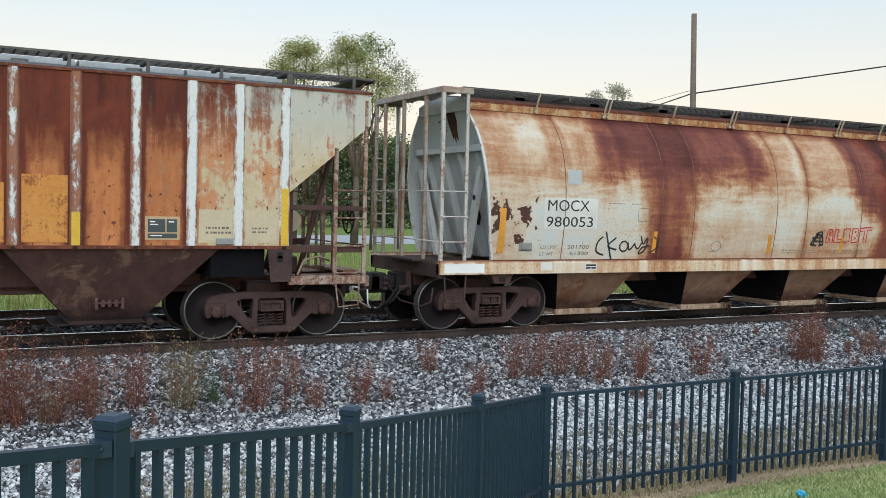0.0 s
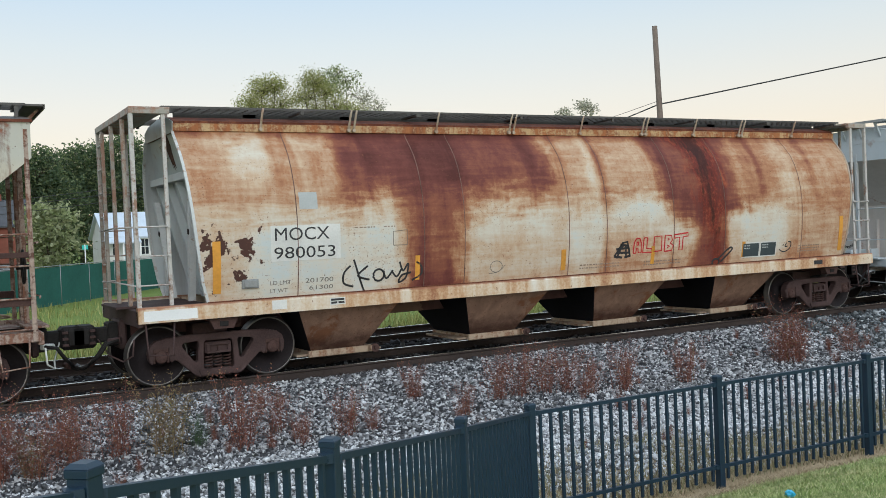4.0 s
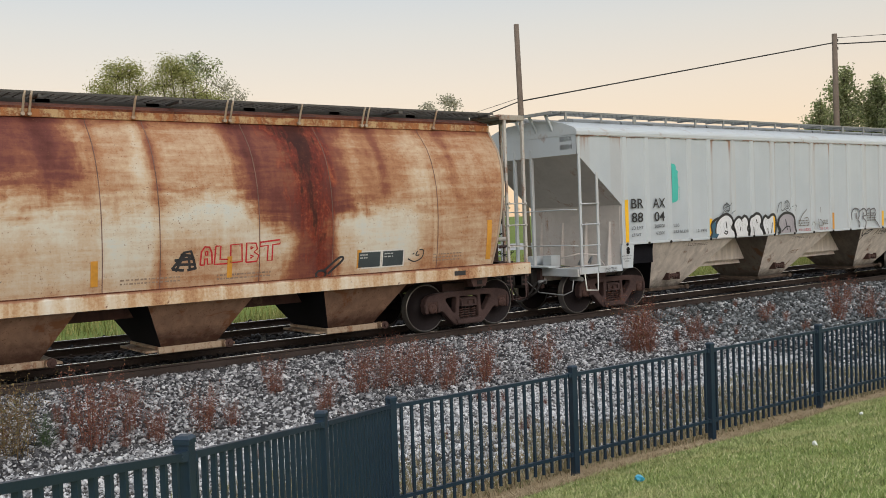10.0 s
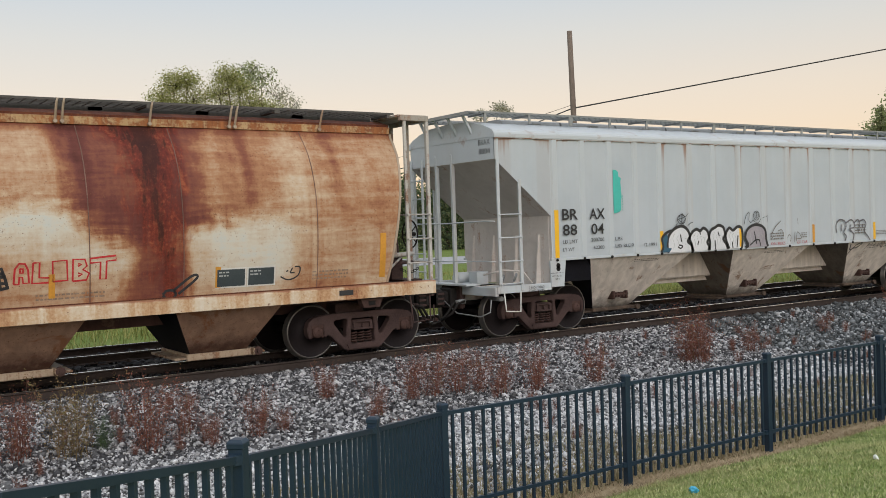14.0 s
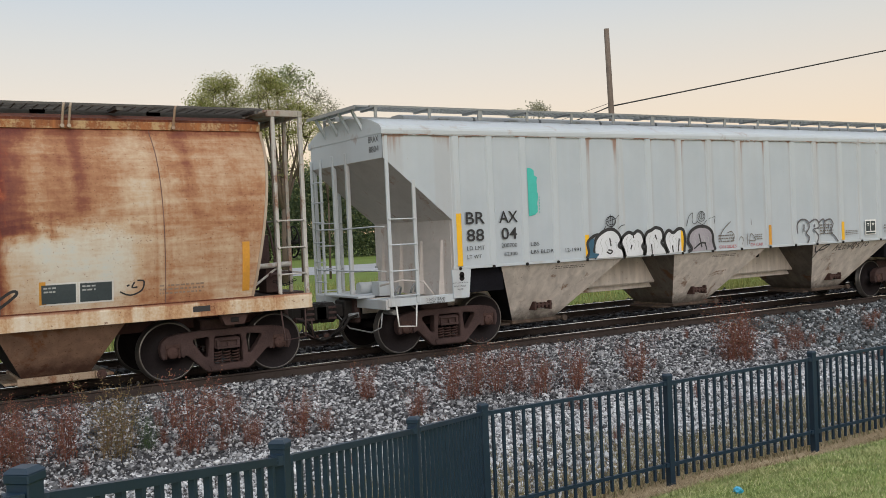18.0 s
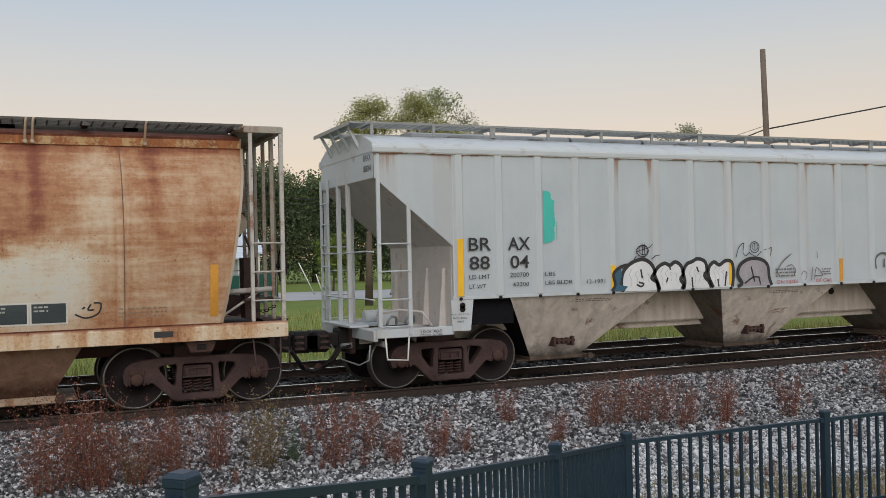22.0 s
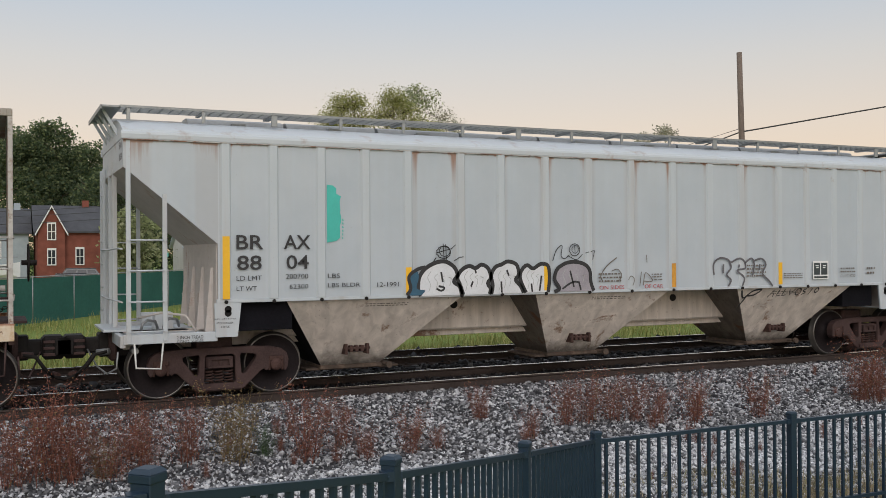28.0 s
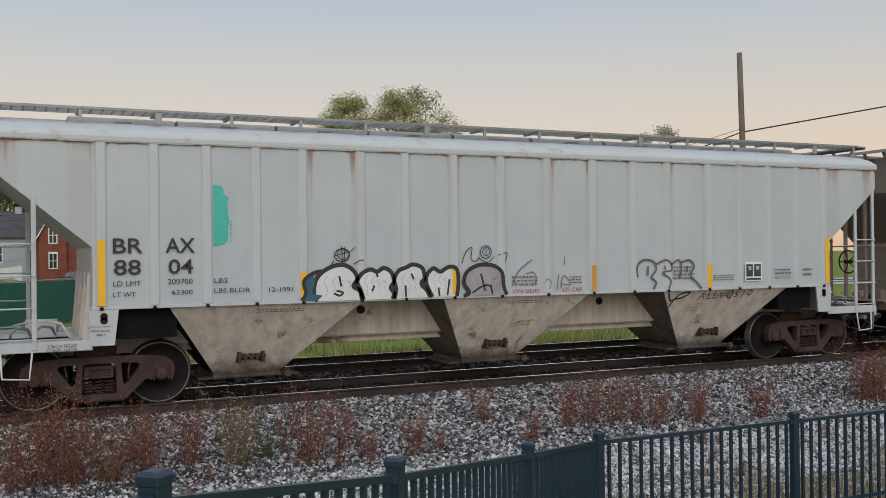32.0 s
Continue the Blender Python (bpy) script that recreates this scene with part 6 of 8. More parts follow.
MAT["lawn"] = lawn_material()
MAT["straw"] = island_ramp("dry_grass_blades", [(0.0, (0.17, 0.14, 0.08)), (0.4, (0.34, 0.28, 0.17)), (0.7, (0.50, 0.43, 0.28)), (1.0, (0.24, 0.26, 0.10))], 0.85, 0, 60)
MAT["mown_straw"] = island_ramp("cut_straw", [(0.0, (0.22, 0.16, 0.09)), (0.5, (0.44, 0.33, 0.20)), (1.0, (0.62, 0.50, 0.33))], 0.85, 0, 60)
MAT["tall"] = island_ramp("tall_weed_blades", [(0.0, (0.16, 0.19, 0.05)), (0.6, (0.33, 0.34, 0.10)), (1.0, (0.52, 0.48, 0.20))], 0.8, 0, 60)


def blades(name, x, y, h, w, mat, label, lean=0.35, category="grass"):
    n = len(x)
    a = RNG.uniform(0, 2 * np.pi, n)
    h = h * RNG.uniform(0.55, 1.3, n)
    d = np.stack([np.cos(a), np.sin(a), 0 * a], -1)
    base = np.stack([x, y, ground_z(x, y) - 0.005], -1)
    tip = base + np.stack([np.cos(a + 1.3) * h * lean * RNG.uniform(0, 1.6, n), np.sin(a + 1.3) * h * lean * RNG.uniform(0, 1.6, n), h], -1)
    v = np.stack([base - d * w, base + d * w, tip], 1).reshape(-1, 3)
    f = np.arange(3 * n).reshape(-1, 3)
    tagged(new(name, fast_mesh(name, v, f, mat)), label, category, kind="stuff")


n = 260000
gx, gy = RNG.uniform(4.0, 24, n), 7.42 - 5.1 * RNG.uniform(0, 1, n) ** 1.25
keep = gy < 7.41 - 0.20 * RNG.random(n) - 0.08 * np.sin(2.3 * gx)
blades("lawn_grass", gx[keep], gy[keep], 0.036, 0.005, "lawn", "mown green lawn grass with a few dry blades", 0.9)
n = 60000
gx = RNG.uniform(-1.5, 30, n)
gy = 7.36 + np.abs(RNG.normal(0, 0.20, n))
blades("cut_straw", gx, gy, 0.035, 0.005, "mown_straw", "dry cut grass lying under the fence", 2.4)
n = 62000
gx, gy = RNG.uniform(-2, 36, n), 7.85 + 2.5 * RNG.random(n)
keep = noise_ok = np.sin(gx * 1.9 + gy) + np.sin(gx * 0.7 - gy * 2.1) + RNG.normal(0, 0.7, n) > -0.6 + 1.3 * (gy - 9.6)
blades("dry_grass", gx[keep], gy[keep], 0.15, 0.006, "straw", "dry yellow grass between fence and gravel", 0.6)
n = 70000
gx, gy = RNG.uniform(-6, 60, n), 24.3 + 26 * RNG.random(n) ** 2
keep = np.sin(gx * 1.1 + gy * 0.6) + np.sin(gx * 0.43 - gy * 0.9) + RNG.normal(0, 0.6, n) > -0.3
gx, gy = gx[keep], gy[keep]
blades("tall_weeds", gx, gy, 0.36, 0.014, "tall", "tall pale green weeds behind the tracks", 0.4)


# ---- weeds on the bank ----
def weed_mesh(seed, mat):
    r = np.random.default_rng(seed)
    V, F = [], []
    def quad(p, u, w):
        k = len(V)
        V.extend([p - u - w, p + u - w, p + u + w, p - u + w])
        F.append((k, k + 1, k + 2, k + 3))
    for _ in range(34):
        a, lean = r.uniform(0, 2 * np.pi), r.uniform(0.05, 0.5)
        h = r.uniform(0.5, 1.0)
        d = np.array([np.cos(a) * lean, np.sin(a) * lean, 1.0])
        base = np.array([r.normal(0, 0.07), r.normal(0, 0.07), -0.03])
        side = np.array([-np.sin(a), np.cos(a), 0]) * 0.0035
        k = len(V)
        tip = base + d * h
        V.extend([base - side, base + side, tip + side * 0.4, tip - side * 0.4])
        F.append((k, k + 1, k + 2, k + 3))
        for _ in range(84):
            t = r.uniform(0.10, 1.05) ** 0.8
            spread = 0.02 + 0.055 * (1.1 - t)
            p = base + d * h * t + r.normal(0, spread, 3) * np.array([1, 1, 0.7])
            u = r.normal(0, 1, 3)
            u /= np.linalg.norm(u)
            w = np.cross(u, r.normal(0, 1, 3))
            w /= np.linalg.norm(w)
            q = r.uniform(0.0025, 0.0070)
            quad(p, u * q * 1.5, w * q * 0.8)
    return fast_mesh("weed", np.array(V), np.array(F), mat)


MAT["weed_red"] = island_ramp("red_brown_seed_heads", [(0.0, (0.11, 0.045, 0.035)), (0.5, (0.23, 0.085, 0.058)), (0.9, (0.32, 0.13, 0.09)), (1.0, (0.25, 0.20, 0.08))], 0.9, 0, 60)
MAT["weed_tan"] = island_ramp("yellow_brown_weed", [(0.0, (0.14, 0.09, 0.045)), (0.6, (0.26, 0.17, 0.085)), (1.0, (0.21, 0.19, 0.08))], 0.9, 0, 60)
MAT["weed_green"] = island_ramp("dark_green_weed", [(0.0, (0.03, 0.06, 0.03)), (0.6, (0.06, 0.11, 0.05)), (1.0, (0.12, 0.17, 0.06))], 0.9, 0, 60)
REDS = [weed_mesh(20 + i, "weed_red") for i in range(5)]
TANS = [weed_mesh(40 + i, "weed_tan") for i in range(2)]
GREENS = [weed_mesh(50, "weed_green")]
WEEDS = [
    (0.50, 12.67, 0.92), (0.85, 12.57, 0.53), (1.66, 13.23, 0.64), (2.26, 12.87, 0.71), (2.84, 12.65, 0.82), (3.30, 12.80, 0.36),
    (3.78, 12.45, 0.78), (4.43, 12.96, 0.49), (4.57, 12.30, 0.39), (5.26, 12.38, 0.53), (5.67, 12.39, 0.33), (6.91, 13.59, 0.45),
    (7.23, 12.46, 0.39), (8.10, 12.91, 0.59), (8.54, 12.94, 0.65), (9.01, 12.91, 0.66), (9.38, 12.82, 0.57), (9.65, 12.57, 0.52),
    (10.24, 12.42, 0.67), (11.59, 12.38, 0.61), (14.57, 12.74, 0.92), (1.18, 12.57, 0.42), (0.16, 12.59, 0.68), (14.51, 12.53, 0.69),
    (14.26, 12.68, 0.57), (16.20, 12.71, 0.55), (21.37, 12.53, 0.81), (22.39, 12.33, 0.61), (24.62, 12.56, 0.74), (26.78, 12.47, 0.70),
    (19.45, 13.21, 0.42), (28.62, 12.46, 0.55), (0.76, 12.61, 0.91), (1.25, 12.49, 0.68), (1.72, 12.58, 0.57),
]
for i, (x, y, h) in enumerate(WEEDS):
    tan_one, green_one = i in (4, 21), i == 5
    me = (GREENS if green_one else TANS if tan_one else REDS)[i % (1 if green_one else 2 if tan_one else 5)]
    ob = new("weed", me)
    k = h * 1.42
    ob.matrix_basis = pose(x, y, float(ground_z(x, y)), 0, 0, 70.0 * i) @ Matrix.Diagonal((k * 1.1, k * 1.1, k, 1))
    tagged(ob, "dark green weed in the gravel" if green_one else "yellow-brown weed in the gravel" if tan_one else "dry red-brown weed growing in the gravel", "weed", "weeds on the bank")
more = np.random.default_rng(3)
for i in range(130):      # low scattered seedlings
    x, y = more.uniform(-1, 26), more.uniform(9.6, 15.0)
    ob = new("weed", REDS[i % 5])
    k = more.uniform(0.14, 0.34)
    ob.matrix_basis = pose(x, y, float(ground_z(x, y)), 0, 0, 40.0 * i) @ Matrix.Diagonal((k, k, k, 1))
    tagged(ob, "low dry red-brown weed in the gravel", "weed", "weeds on the bank")


# ---- trees ----
def leafy(name, x, y, trunk_h, crowns, count, size, mat, label, trunk_r=0.25, group="", lump=45, loose=0.16):
    """Tapered trunk, limbs towards each crown lobe, and leaf clumps. crowns: (dx, dy, z, rx, rz, share)."""
    z0 = float(ground_z(x, y))
    tree = thing(name, pose(x, y, z0), label, "tree", group)
    bm = bmesh.new()
    rod(bm, (0, 0, -0.2), (0.1, 0, trunk_h), trunk_r, 9, trunk_r * 0.6)
    r = random.Random(int(x * 10 + y))
    tips = []
    for dx, dy, z, rx, rz, share in crowns:
        mid = (dx * 0.4, dy * 0.4, trunk_h + (z - trunk_h) * 0.4)
        rod(bm, (0.1, 0, trunk_h * 0.95), mid, trunk_r * 0.5, 7, trunk_r * 0.3)
        rod(bm, mid, (dx, dy, z), trunk_r * 0.3, 6, trunk_r * 0.12)
        for _ in range(12):
            e = (dx + r.uniform(-1, 1) * rx * 0.85, dy + r.uniform(-1, 1) * rx * 0.85, z + r.uniform(-0.6, 0.95) * rz)
            rod(bm, (dx * 0.8, dy * 0.8, z - rz * 0.3), e, trunk_r * 0.12, 5, 0.012)
    part("trunk", bm, "bark", tree, "grey-brown trunk and limbs")
    P = []
    for dx, dy, z, rx, rz, share in crowns:
        k = int(count * share)
        nc = max(10, k // lump)
        u = RNG.normal(0, 1, (nc, 3))
        u /= np.linalg.norm(u, axis=1)[:, None]
        c = u * (RNG.uniform(0.25, 1.0, (nc, 1)) ** 0.5) * [rx, rx, rz] * RNG.uniform(0.8, 1.12, (nc, 1))
        idx = RNG.integers(0, nc, k)
        spread = loose * rx + 0.10
        P.append(c[idx] + RNG.normal(0, spread, (k, 3)) * [1, 1, 0.75] + [dx, dy, z])
    P = np.concatenate(P)
    n = len(P)
    q = np.array([(-1, -0.55, 0), (1, -0.55, 0), (1, 0.55, 0), (-1, 0.55, 0)], float)
    s = size * RNG.uniform(0.6, 1.35, n)
    v = np.einsum("nij,kj->nki", turns(n, 0.9), q) * s[:, None, None] + P[:, None]
    me = fast_mesh("crown", v.reshape(-1, 3), np.arange(4 * n).reshape(-1, 4), mat)
    ob = new("crown", me)
    ob.parent = tree
    return tree


MAT["bark"] = simple("tree_bark", (0.11, 0.085, 0.065), 0.95, 0.0, 0.4, 5, 0.5)
MAT["leaf_olive"] = island_ramp("olive_leaves", [(0.0, (0.19, 0.19, 0.065)), (0.6, (0.37, 0.36, 0.15)), (1.0, (0.52, 0.49, 0.26))], 0.7, 0.55, 8)
MAT["leaf_dark"] = island_ramp("dark_green_leaves", [(0.0, (0.17, 0.19, 0.11)), (0.6, (0.33, 0.35, 0.20)), (1.0, (0.55, 0.55, 0.38))], 0.6, 0.55, 8)
MAT["leaf_wood"] = island_ramp("deep_green_leaves", [(0.0, (0.06, 0.09, 0.056)), (0.6, (0.12, 0.165, 0.088)), (1.0, (0.27, 0.30, 0.15))], 0.65, 0.45, 8)
MAT["leaf_bright"] = island_ramp("fresh_green_leaves", [(0.0, (0.07, 0.11, 0.02)), (0.6, (0.15, 0.21, 0.04)), (1.0, (0.25, 0.30, 0.07))], 0.7, 0.35, 8)
MAT["leaf_pale"] = island_ramp("pale_thin_leaves", [(0.0, (0.34, 0.32, 0.26)), (1.0, (0.54, 0.50, 0.44))], 0.8, 0.4, 8)


def at(yaw, dist):
    """A place seen from the lawn at so many degrees to the right of straight across the track."""
    return dist * math.sin(radians(yaw)), dist * math.cos(radians(yaw))


def crown_at(x, y, d, z0):
    """Lobes given as (yaw, elevation, half-width, half-height, share) seen from the lawn, turned into places round a trunk."""
    def go(lobes):
        out = []
        for k, (yaw, el, rx, rz, share) in enumerate(lobes):
            px, py = at(yaw, d + 0.5 * math.sin(2.4 * k))
            out.append((px - x, py - y, 2.25 + d * math.tan(radians(el)) - z0, rx, rz, share))
        return out
    return go


x, y = at(19.0, 58)
go = crown_at(x, y, 58, -0.6)
leafy("tree", x, y, 4.5, go([(18.9, 8.72, 0.75, 0.65, 0.13), (19.7, 8.92, 0.7, 0.6, 0.11), (18.2, 7.72, 0.8, 0.7, 0.14), (19.1, 7.52, 0.8, 0.6, 0.10), (20.2, 7.82, 0.6, 0.6, 0.09), (17.9, 6.52, 1.0, 0.7, 0.12), (19.3, 6.12, 1.3, 0.9, 0.13), (20.3, 6.02, 1.0, 0.8, 0.09), (18.8, 4.22, 1.9, 1.1, 0.09)]), 17000, 0.036, "leaf_olive", "airy olive-green tree in two rounded tiers behind the train", 0.26, lump=26, loose=0.21)
x, y = at(22.6, 58)
go = crown_at(x, y, 58, -0.6)
leafy("tree", x, y, 4.5, go([(21.9, 9.12, 0.75, 0.6, 0.12), (22.6, 8.52, 0.8, 0.6, 0.11), (21.4, 8.12, 0.75, 0.65, 0.11), (22.2, 7.32, 0.8, 0.6, 0.10), (23.3, 7.52, 0.8, 0.6, 0.10), (24.2, 7.12, 0.8, 0.6, 0.10), (21.3, 6.42, 1.0, 0.7, 0.10), (22.8, 6.12, 1.3, 0.8, 0.12), (24.4, 6.02, 1.1, 0.8, 0.09), (22.7, 4.22, 2.2, 1.1, 0.07)]), 18000, 0.036, "leaf_olive", "broad airy olive-green tree behind the train", 0.28, lump=26, loose=0.21)
x, y = at(23.6, 60)
go = crown_at(x, y, 60, -0.6)
leafy("tree", x, y, 6.0, go([(23.1, 9.45, 0.8, 0.6, 0.30), (23.9, 9.15, 0.8, 0.6, 0.25), (23.5, 8.45, 0.9, 0.6, 0.25), (22.6, 8.95, 0.5, 0.5, 0.2)]), 1500, 0.055, "leaf_dark", "thin-topped tree with dark twigs against the sky", 0.10, lump=8)
x, y = at(25.2, 62)
go = crown_at(x, y, 62, -0.6)
leafy("tree", x, y, 5.0, go([(24.8, 8.02, 0.9, 0.8, 0.35), (25.5, 7.42, 0.8, 0.7, 0.3), (25.2, 6.42, 1.1, 0.9, 0.35)]), 1300, 0.055, "leaf_pale", "thin half-bare tree with pale twigs", 0.08, lump=8)
x, y = at(37.4, 92)
leafy("tree", x, y, 8.0, [(-1.5, 0, 13.3, 0.8, 0.6, 0.25), (0.6, 0, 14.1, 0.9, 0.6, 0.3), (1.7, 0, 13.7, 0.8, 0.6, 0.25), (0, 0, 11.6, 1.8, 1.2, 0.2)], 1000, 0.085, "leaf_pale", "small sparse treetop beyond the roofs", 0.12, lump=14)
ROW = ((59.0, 62, 8.6, 1.3), (60.2, 63, 10.6, 1.5), (61.8, 64, 10.0, 1.6), (63.2, 62, 11.4, 1.6), (64.9, 63, 11.2, 1.7), (66.4, 60, 12.2, 1.7), (68.0, 61, 12.4, 1.8), (69.7, 62, 13.2, 1.8), (71.6, 61, 12.9, 1.9), (74.0, 60, 13.4, 2.0))
for yaw, dist, top, w in ROW:
    x, y = at(yaw, dist)
    h = top + 0.6
    rt = random.Random(int(yaw * 10))
    lobes = [(rt.uniform(-0.15, 0.15) * w, 0, h - 0.8, w * 0.22, 0.8, 0.05)]
    for k in range(9):
        f = k / 8
        lobes.append((rt.uniform(-0.8, 0.8) * w * (0.4 + 0.8 * f), rt.uniform(-0.5, 0.5) * w, h - 1.7 - 5.2 * f + rt.uniform(-0.4, 0.4), w * rt.uniform(0.34, 0.5) * (1 + 0.5 * f), rt.uniform(0.9, 1.5), 0.085))
    lobes.append((0, 0, h - 7.8, w * 1.2, 2.2, 0.18))
    leafy("tree", x, y, 3.0, lobes, 15000, 0.062, "leaf_dark", "tall grey-green poplar-like tree in a dense row", 0.22, "trees in the row", lump=26, loose=0.24)
for i, (yaw, dist, top, w, mat) in enumerate(((-3, 128, 17, 6, "leaf_dark"), (1.0, 118, 17.2, 5.2, "leaf_dark"), (2.6, 116, 17.8, 4.0, "leaf_dark"), (4.4, 118, 15.8, 4.6, "leaf_dark"), (6.4, 110, 13.5, 4.6, "leaf_dark"), (8.6, 116, 14.5, 5.2, "leaf_dark"), (11.0, 120, 16.0, 5.2, "leaf_dark"),
                                       (13.3, 116, 14.2, 5.2, "leaf_dark"), (15.8, 118, 13.4, 5.2, "leaf_dark"), (18.6, 120, 12.6, 5.4, "leaf_dark"), (21.6, 118, 12.2, 5.4, "leaf_dark"), (24.8, 120, 11.6, 5.6, "leaf_dark"), (28.0, 122, 10.8, 5.6, "leaf_dark"), (31.2, 124, 10.2, 5.6, "leaf_dark"), (34.5, 126, 10.0, 5.8, "leaf_dark"), (38.0, 130, 9.5, 6.0, "leaf_dark"))):
    x, y = at(yaw, dist)
    leafy("tree", x, y, 3.5, [(0, 0, top - 2.6, w * 0.6, 2.6, 0.22), (-0.5 * w, 0.5, top - 5.0, w * 0.62, 2.8, 0.22), (0.5 * w, -0.4, top - 5.6, w * 0.62, 2.8, 0.22), (0, -0.5, top - 8.2, w * 0.95, 3.4, 0.22), (0.3, -1.0, 3.2, w * 0.95, 2.8, 0.12)], 20000, 0.13, "leaf_wood" if mat == "leaf_dark" else mat, "tall leafy tree in a wood beyond the field", 0.35, "trees of the wood")
x, y = at(16.9, 84)
leafy("tree", x, y, 1.6, [(0, 0, 3.6, 1.5, 1.4, 0.6), (0.2, 0, 2.4, 1.7, 1.2, 0.4)], 1400, 0.15, "leaf_bright", "small bright green tree by the road", 0.12)
x, y = at(6.8, 88)
leafy("tree", x, y, 1.8, [(0, 0, 4.6, 2.2, 2.2, 0.6), (0.2, 0, 2.6, 2.4, 1.8, 0.4)], 2400, 0.18, "leaf_dark", "dark green bushy tree beside the brick house", 0.2)


# ---- poles and wires ----
def utility_pole(x, y, z_top, lean, label, r=0.15, arm=False):
    z0 = float(ground_z(x, y))
    p = thing("utility_pole", pose(x, y, z0), label, "utility pole")
    bm = bmesh.new()
    rod(bm, (lean * 1.0, 0, -0.5), (0, 0, z_top - z0), r * 1.15, 12, r * 0.85)
    part("shaft", bm, "pole", p)
    for k in (0.35, 0.8) if arm else ():
        bm = bmesh.new()
        rod(bm, (-0.05, 0, z_top - z0 - k), (0.22, -0.05, z_top - z0 - k), 0.02, 6)
        rod(bm, (0.22, -0.05, z_top - z0 - k - 0.06), (0.22, -0.05, z_top - z0 - k + 0.08), 0.045, 8)
        part("insulator", bm, "wire", p)
    return p


def cable(a, b, sag, r, label):
    a, b = Vector(a), Vector(b)
    bm = bmesh.new()
    pts = [a.lerp(b, i / 14) - Vector((0, 0, sag * 4 * (i / 14) * (1 - i / 14))) for i in range(15)]
    tube(bm, pts, r, 5)
    me = bpy.data.meshes.new("cable")
    bm.to_mesh(me)
    bm.free()
    me.materials.append(MAT["wire"])
    tagged(new("cable", me), label, "cable")


def aim(yaw, el, dist):
    x, y = at(yaw, dist)
    return (x, y, 2.25 + dist * math.tan(radians(el)))


xa, ya, za = aim(42.10, 11.17, 47)
utility_pole(xa, ya, za, 0.35, "bare weathered wooden utility pole, leaning slightly", 0.145)
xb, yb, zb = aim(59.72, 9.26, 58)
utility_pole(xb, yb, zb, 0.1, "grey wooden utility pole carrying cables", 0.17, True)
cable(aim(42.15, 6.75, 47), aim(59.7, 8.80, 58), 0.0, 0.035, "thick dark cable slung between poles")
cable(aim(59.7, 8.72, 58), aim(80, 8.0, 75), 0.25, 0.035, "thick dark cable slung between poles")
cable(aim(59.7, 9.05, 58), aim(80, 8.4, 75), 0.2, 0.015, "thin dark cable above the trees")
cable(aim(42.15, 6.75, 47), aim(30, 3.2, 80), 0.3, 0.03, "thick dark cable running behind the train")
cable(aim(42.15, 6.95, 47), aim(30, 3.9, 80), 0.2, 0.012, "thin dark cable running behind the train")
xc2, yc2, zc2 = aim(13.43, 7.4, 66)
utility_pole(xc2, yc2, zc2, 0.15, "tall weathered wooden utility pole at a fence's end", 0.14, True)
for k, el in enumerate((3.6, 3.3, 2.9)):
    cable(aim(-3, el - 1.3, 88), aim(13.45, el, 66), 0.35, 0.02, "dark overhead cable between wooden poles")
    cable(aim(13.45, el, 66), aim(24, el + 0.3, 62), 0.25, 0.02, "dark overhead cable between wooden poles")
for k, (y0, y1) in enumerate(((14.9, 15.8), (15.9, 16.3))):
    a, b = aim(y0, -0.2 if k == 0 else -0.9, 64), aim(y1, -2.1, 64)
    bm = bmesh.new()
    rod(bm, a, b, 0.035, 6)
    g = thing("guy_wire_guard", pose(0, 0, 0), "pale sleeve on a slanting guy wire", "guy wire")
    part("sleeve", bm, "white", g)


# ---- writing and painted tags on the cars ----
YS = -1.545 - 0.003          # grey car: sheet face
YP = -1.545 - 0.028          # grey car: face of the posts


def word(car, text, x0, x1, z0, z1, mat, y=YP, name="lettering"):
    """Fit a word into a box on the near side."""
    o = lettering(car, name, text, z1 - z0, 0, 0, 0, mat, bold=0.016 if z1 - z0 > 0.19 and car is grey else 0.0)
    xs = [v.co.x for v in o.data.vertices]
    zs = [v.co.z for v in o.data.vertices]
    w, h = max(xs) - min(xs), max(zs) - min(zs)
    o.data.transform(Matrix.Translation((x0, y, z0)) @ Matrix.Diagonal(((x1 - x0) / w, 1, (z1 - z0) / h, 1)) @ Matrix.Translation((-min(xs), 0, -min(zs))))
    return o


def letters(car, text, x0, x1, z0, z1, mat, y=YP):
    """A word whose glyphs are parts of their own."""
    o = word(car, text, x0, x1, z0, z1, mat, y, "letter")
    bm = bmesh.new()
    bm.from_mesh(o.data)
    bpy.data.objects.remove(o)
    out, todo = [], set(bm.verts)
    while todo:
        seed = min(todo, key=lambda v: v.index)
        isle, stack = {seed}, [seed]
        while stack:
            for e in stack.pop().link_edges:
                for v in e.verts:
                    if v not in isle:
                        isle.add(v)
                        stack.append(v)
        todo -= isle
        one = bmesh.new()
        made = {v: one.verts.new(v.co) for v in isle}
        for f in bm.faces:
            if f.verts[0] in isle:
                one.faces.new([made[v] for v in f.verts])
        out.append(part("letter", one, mat, car))
    bm.free()
    return out


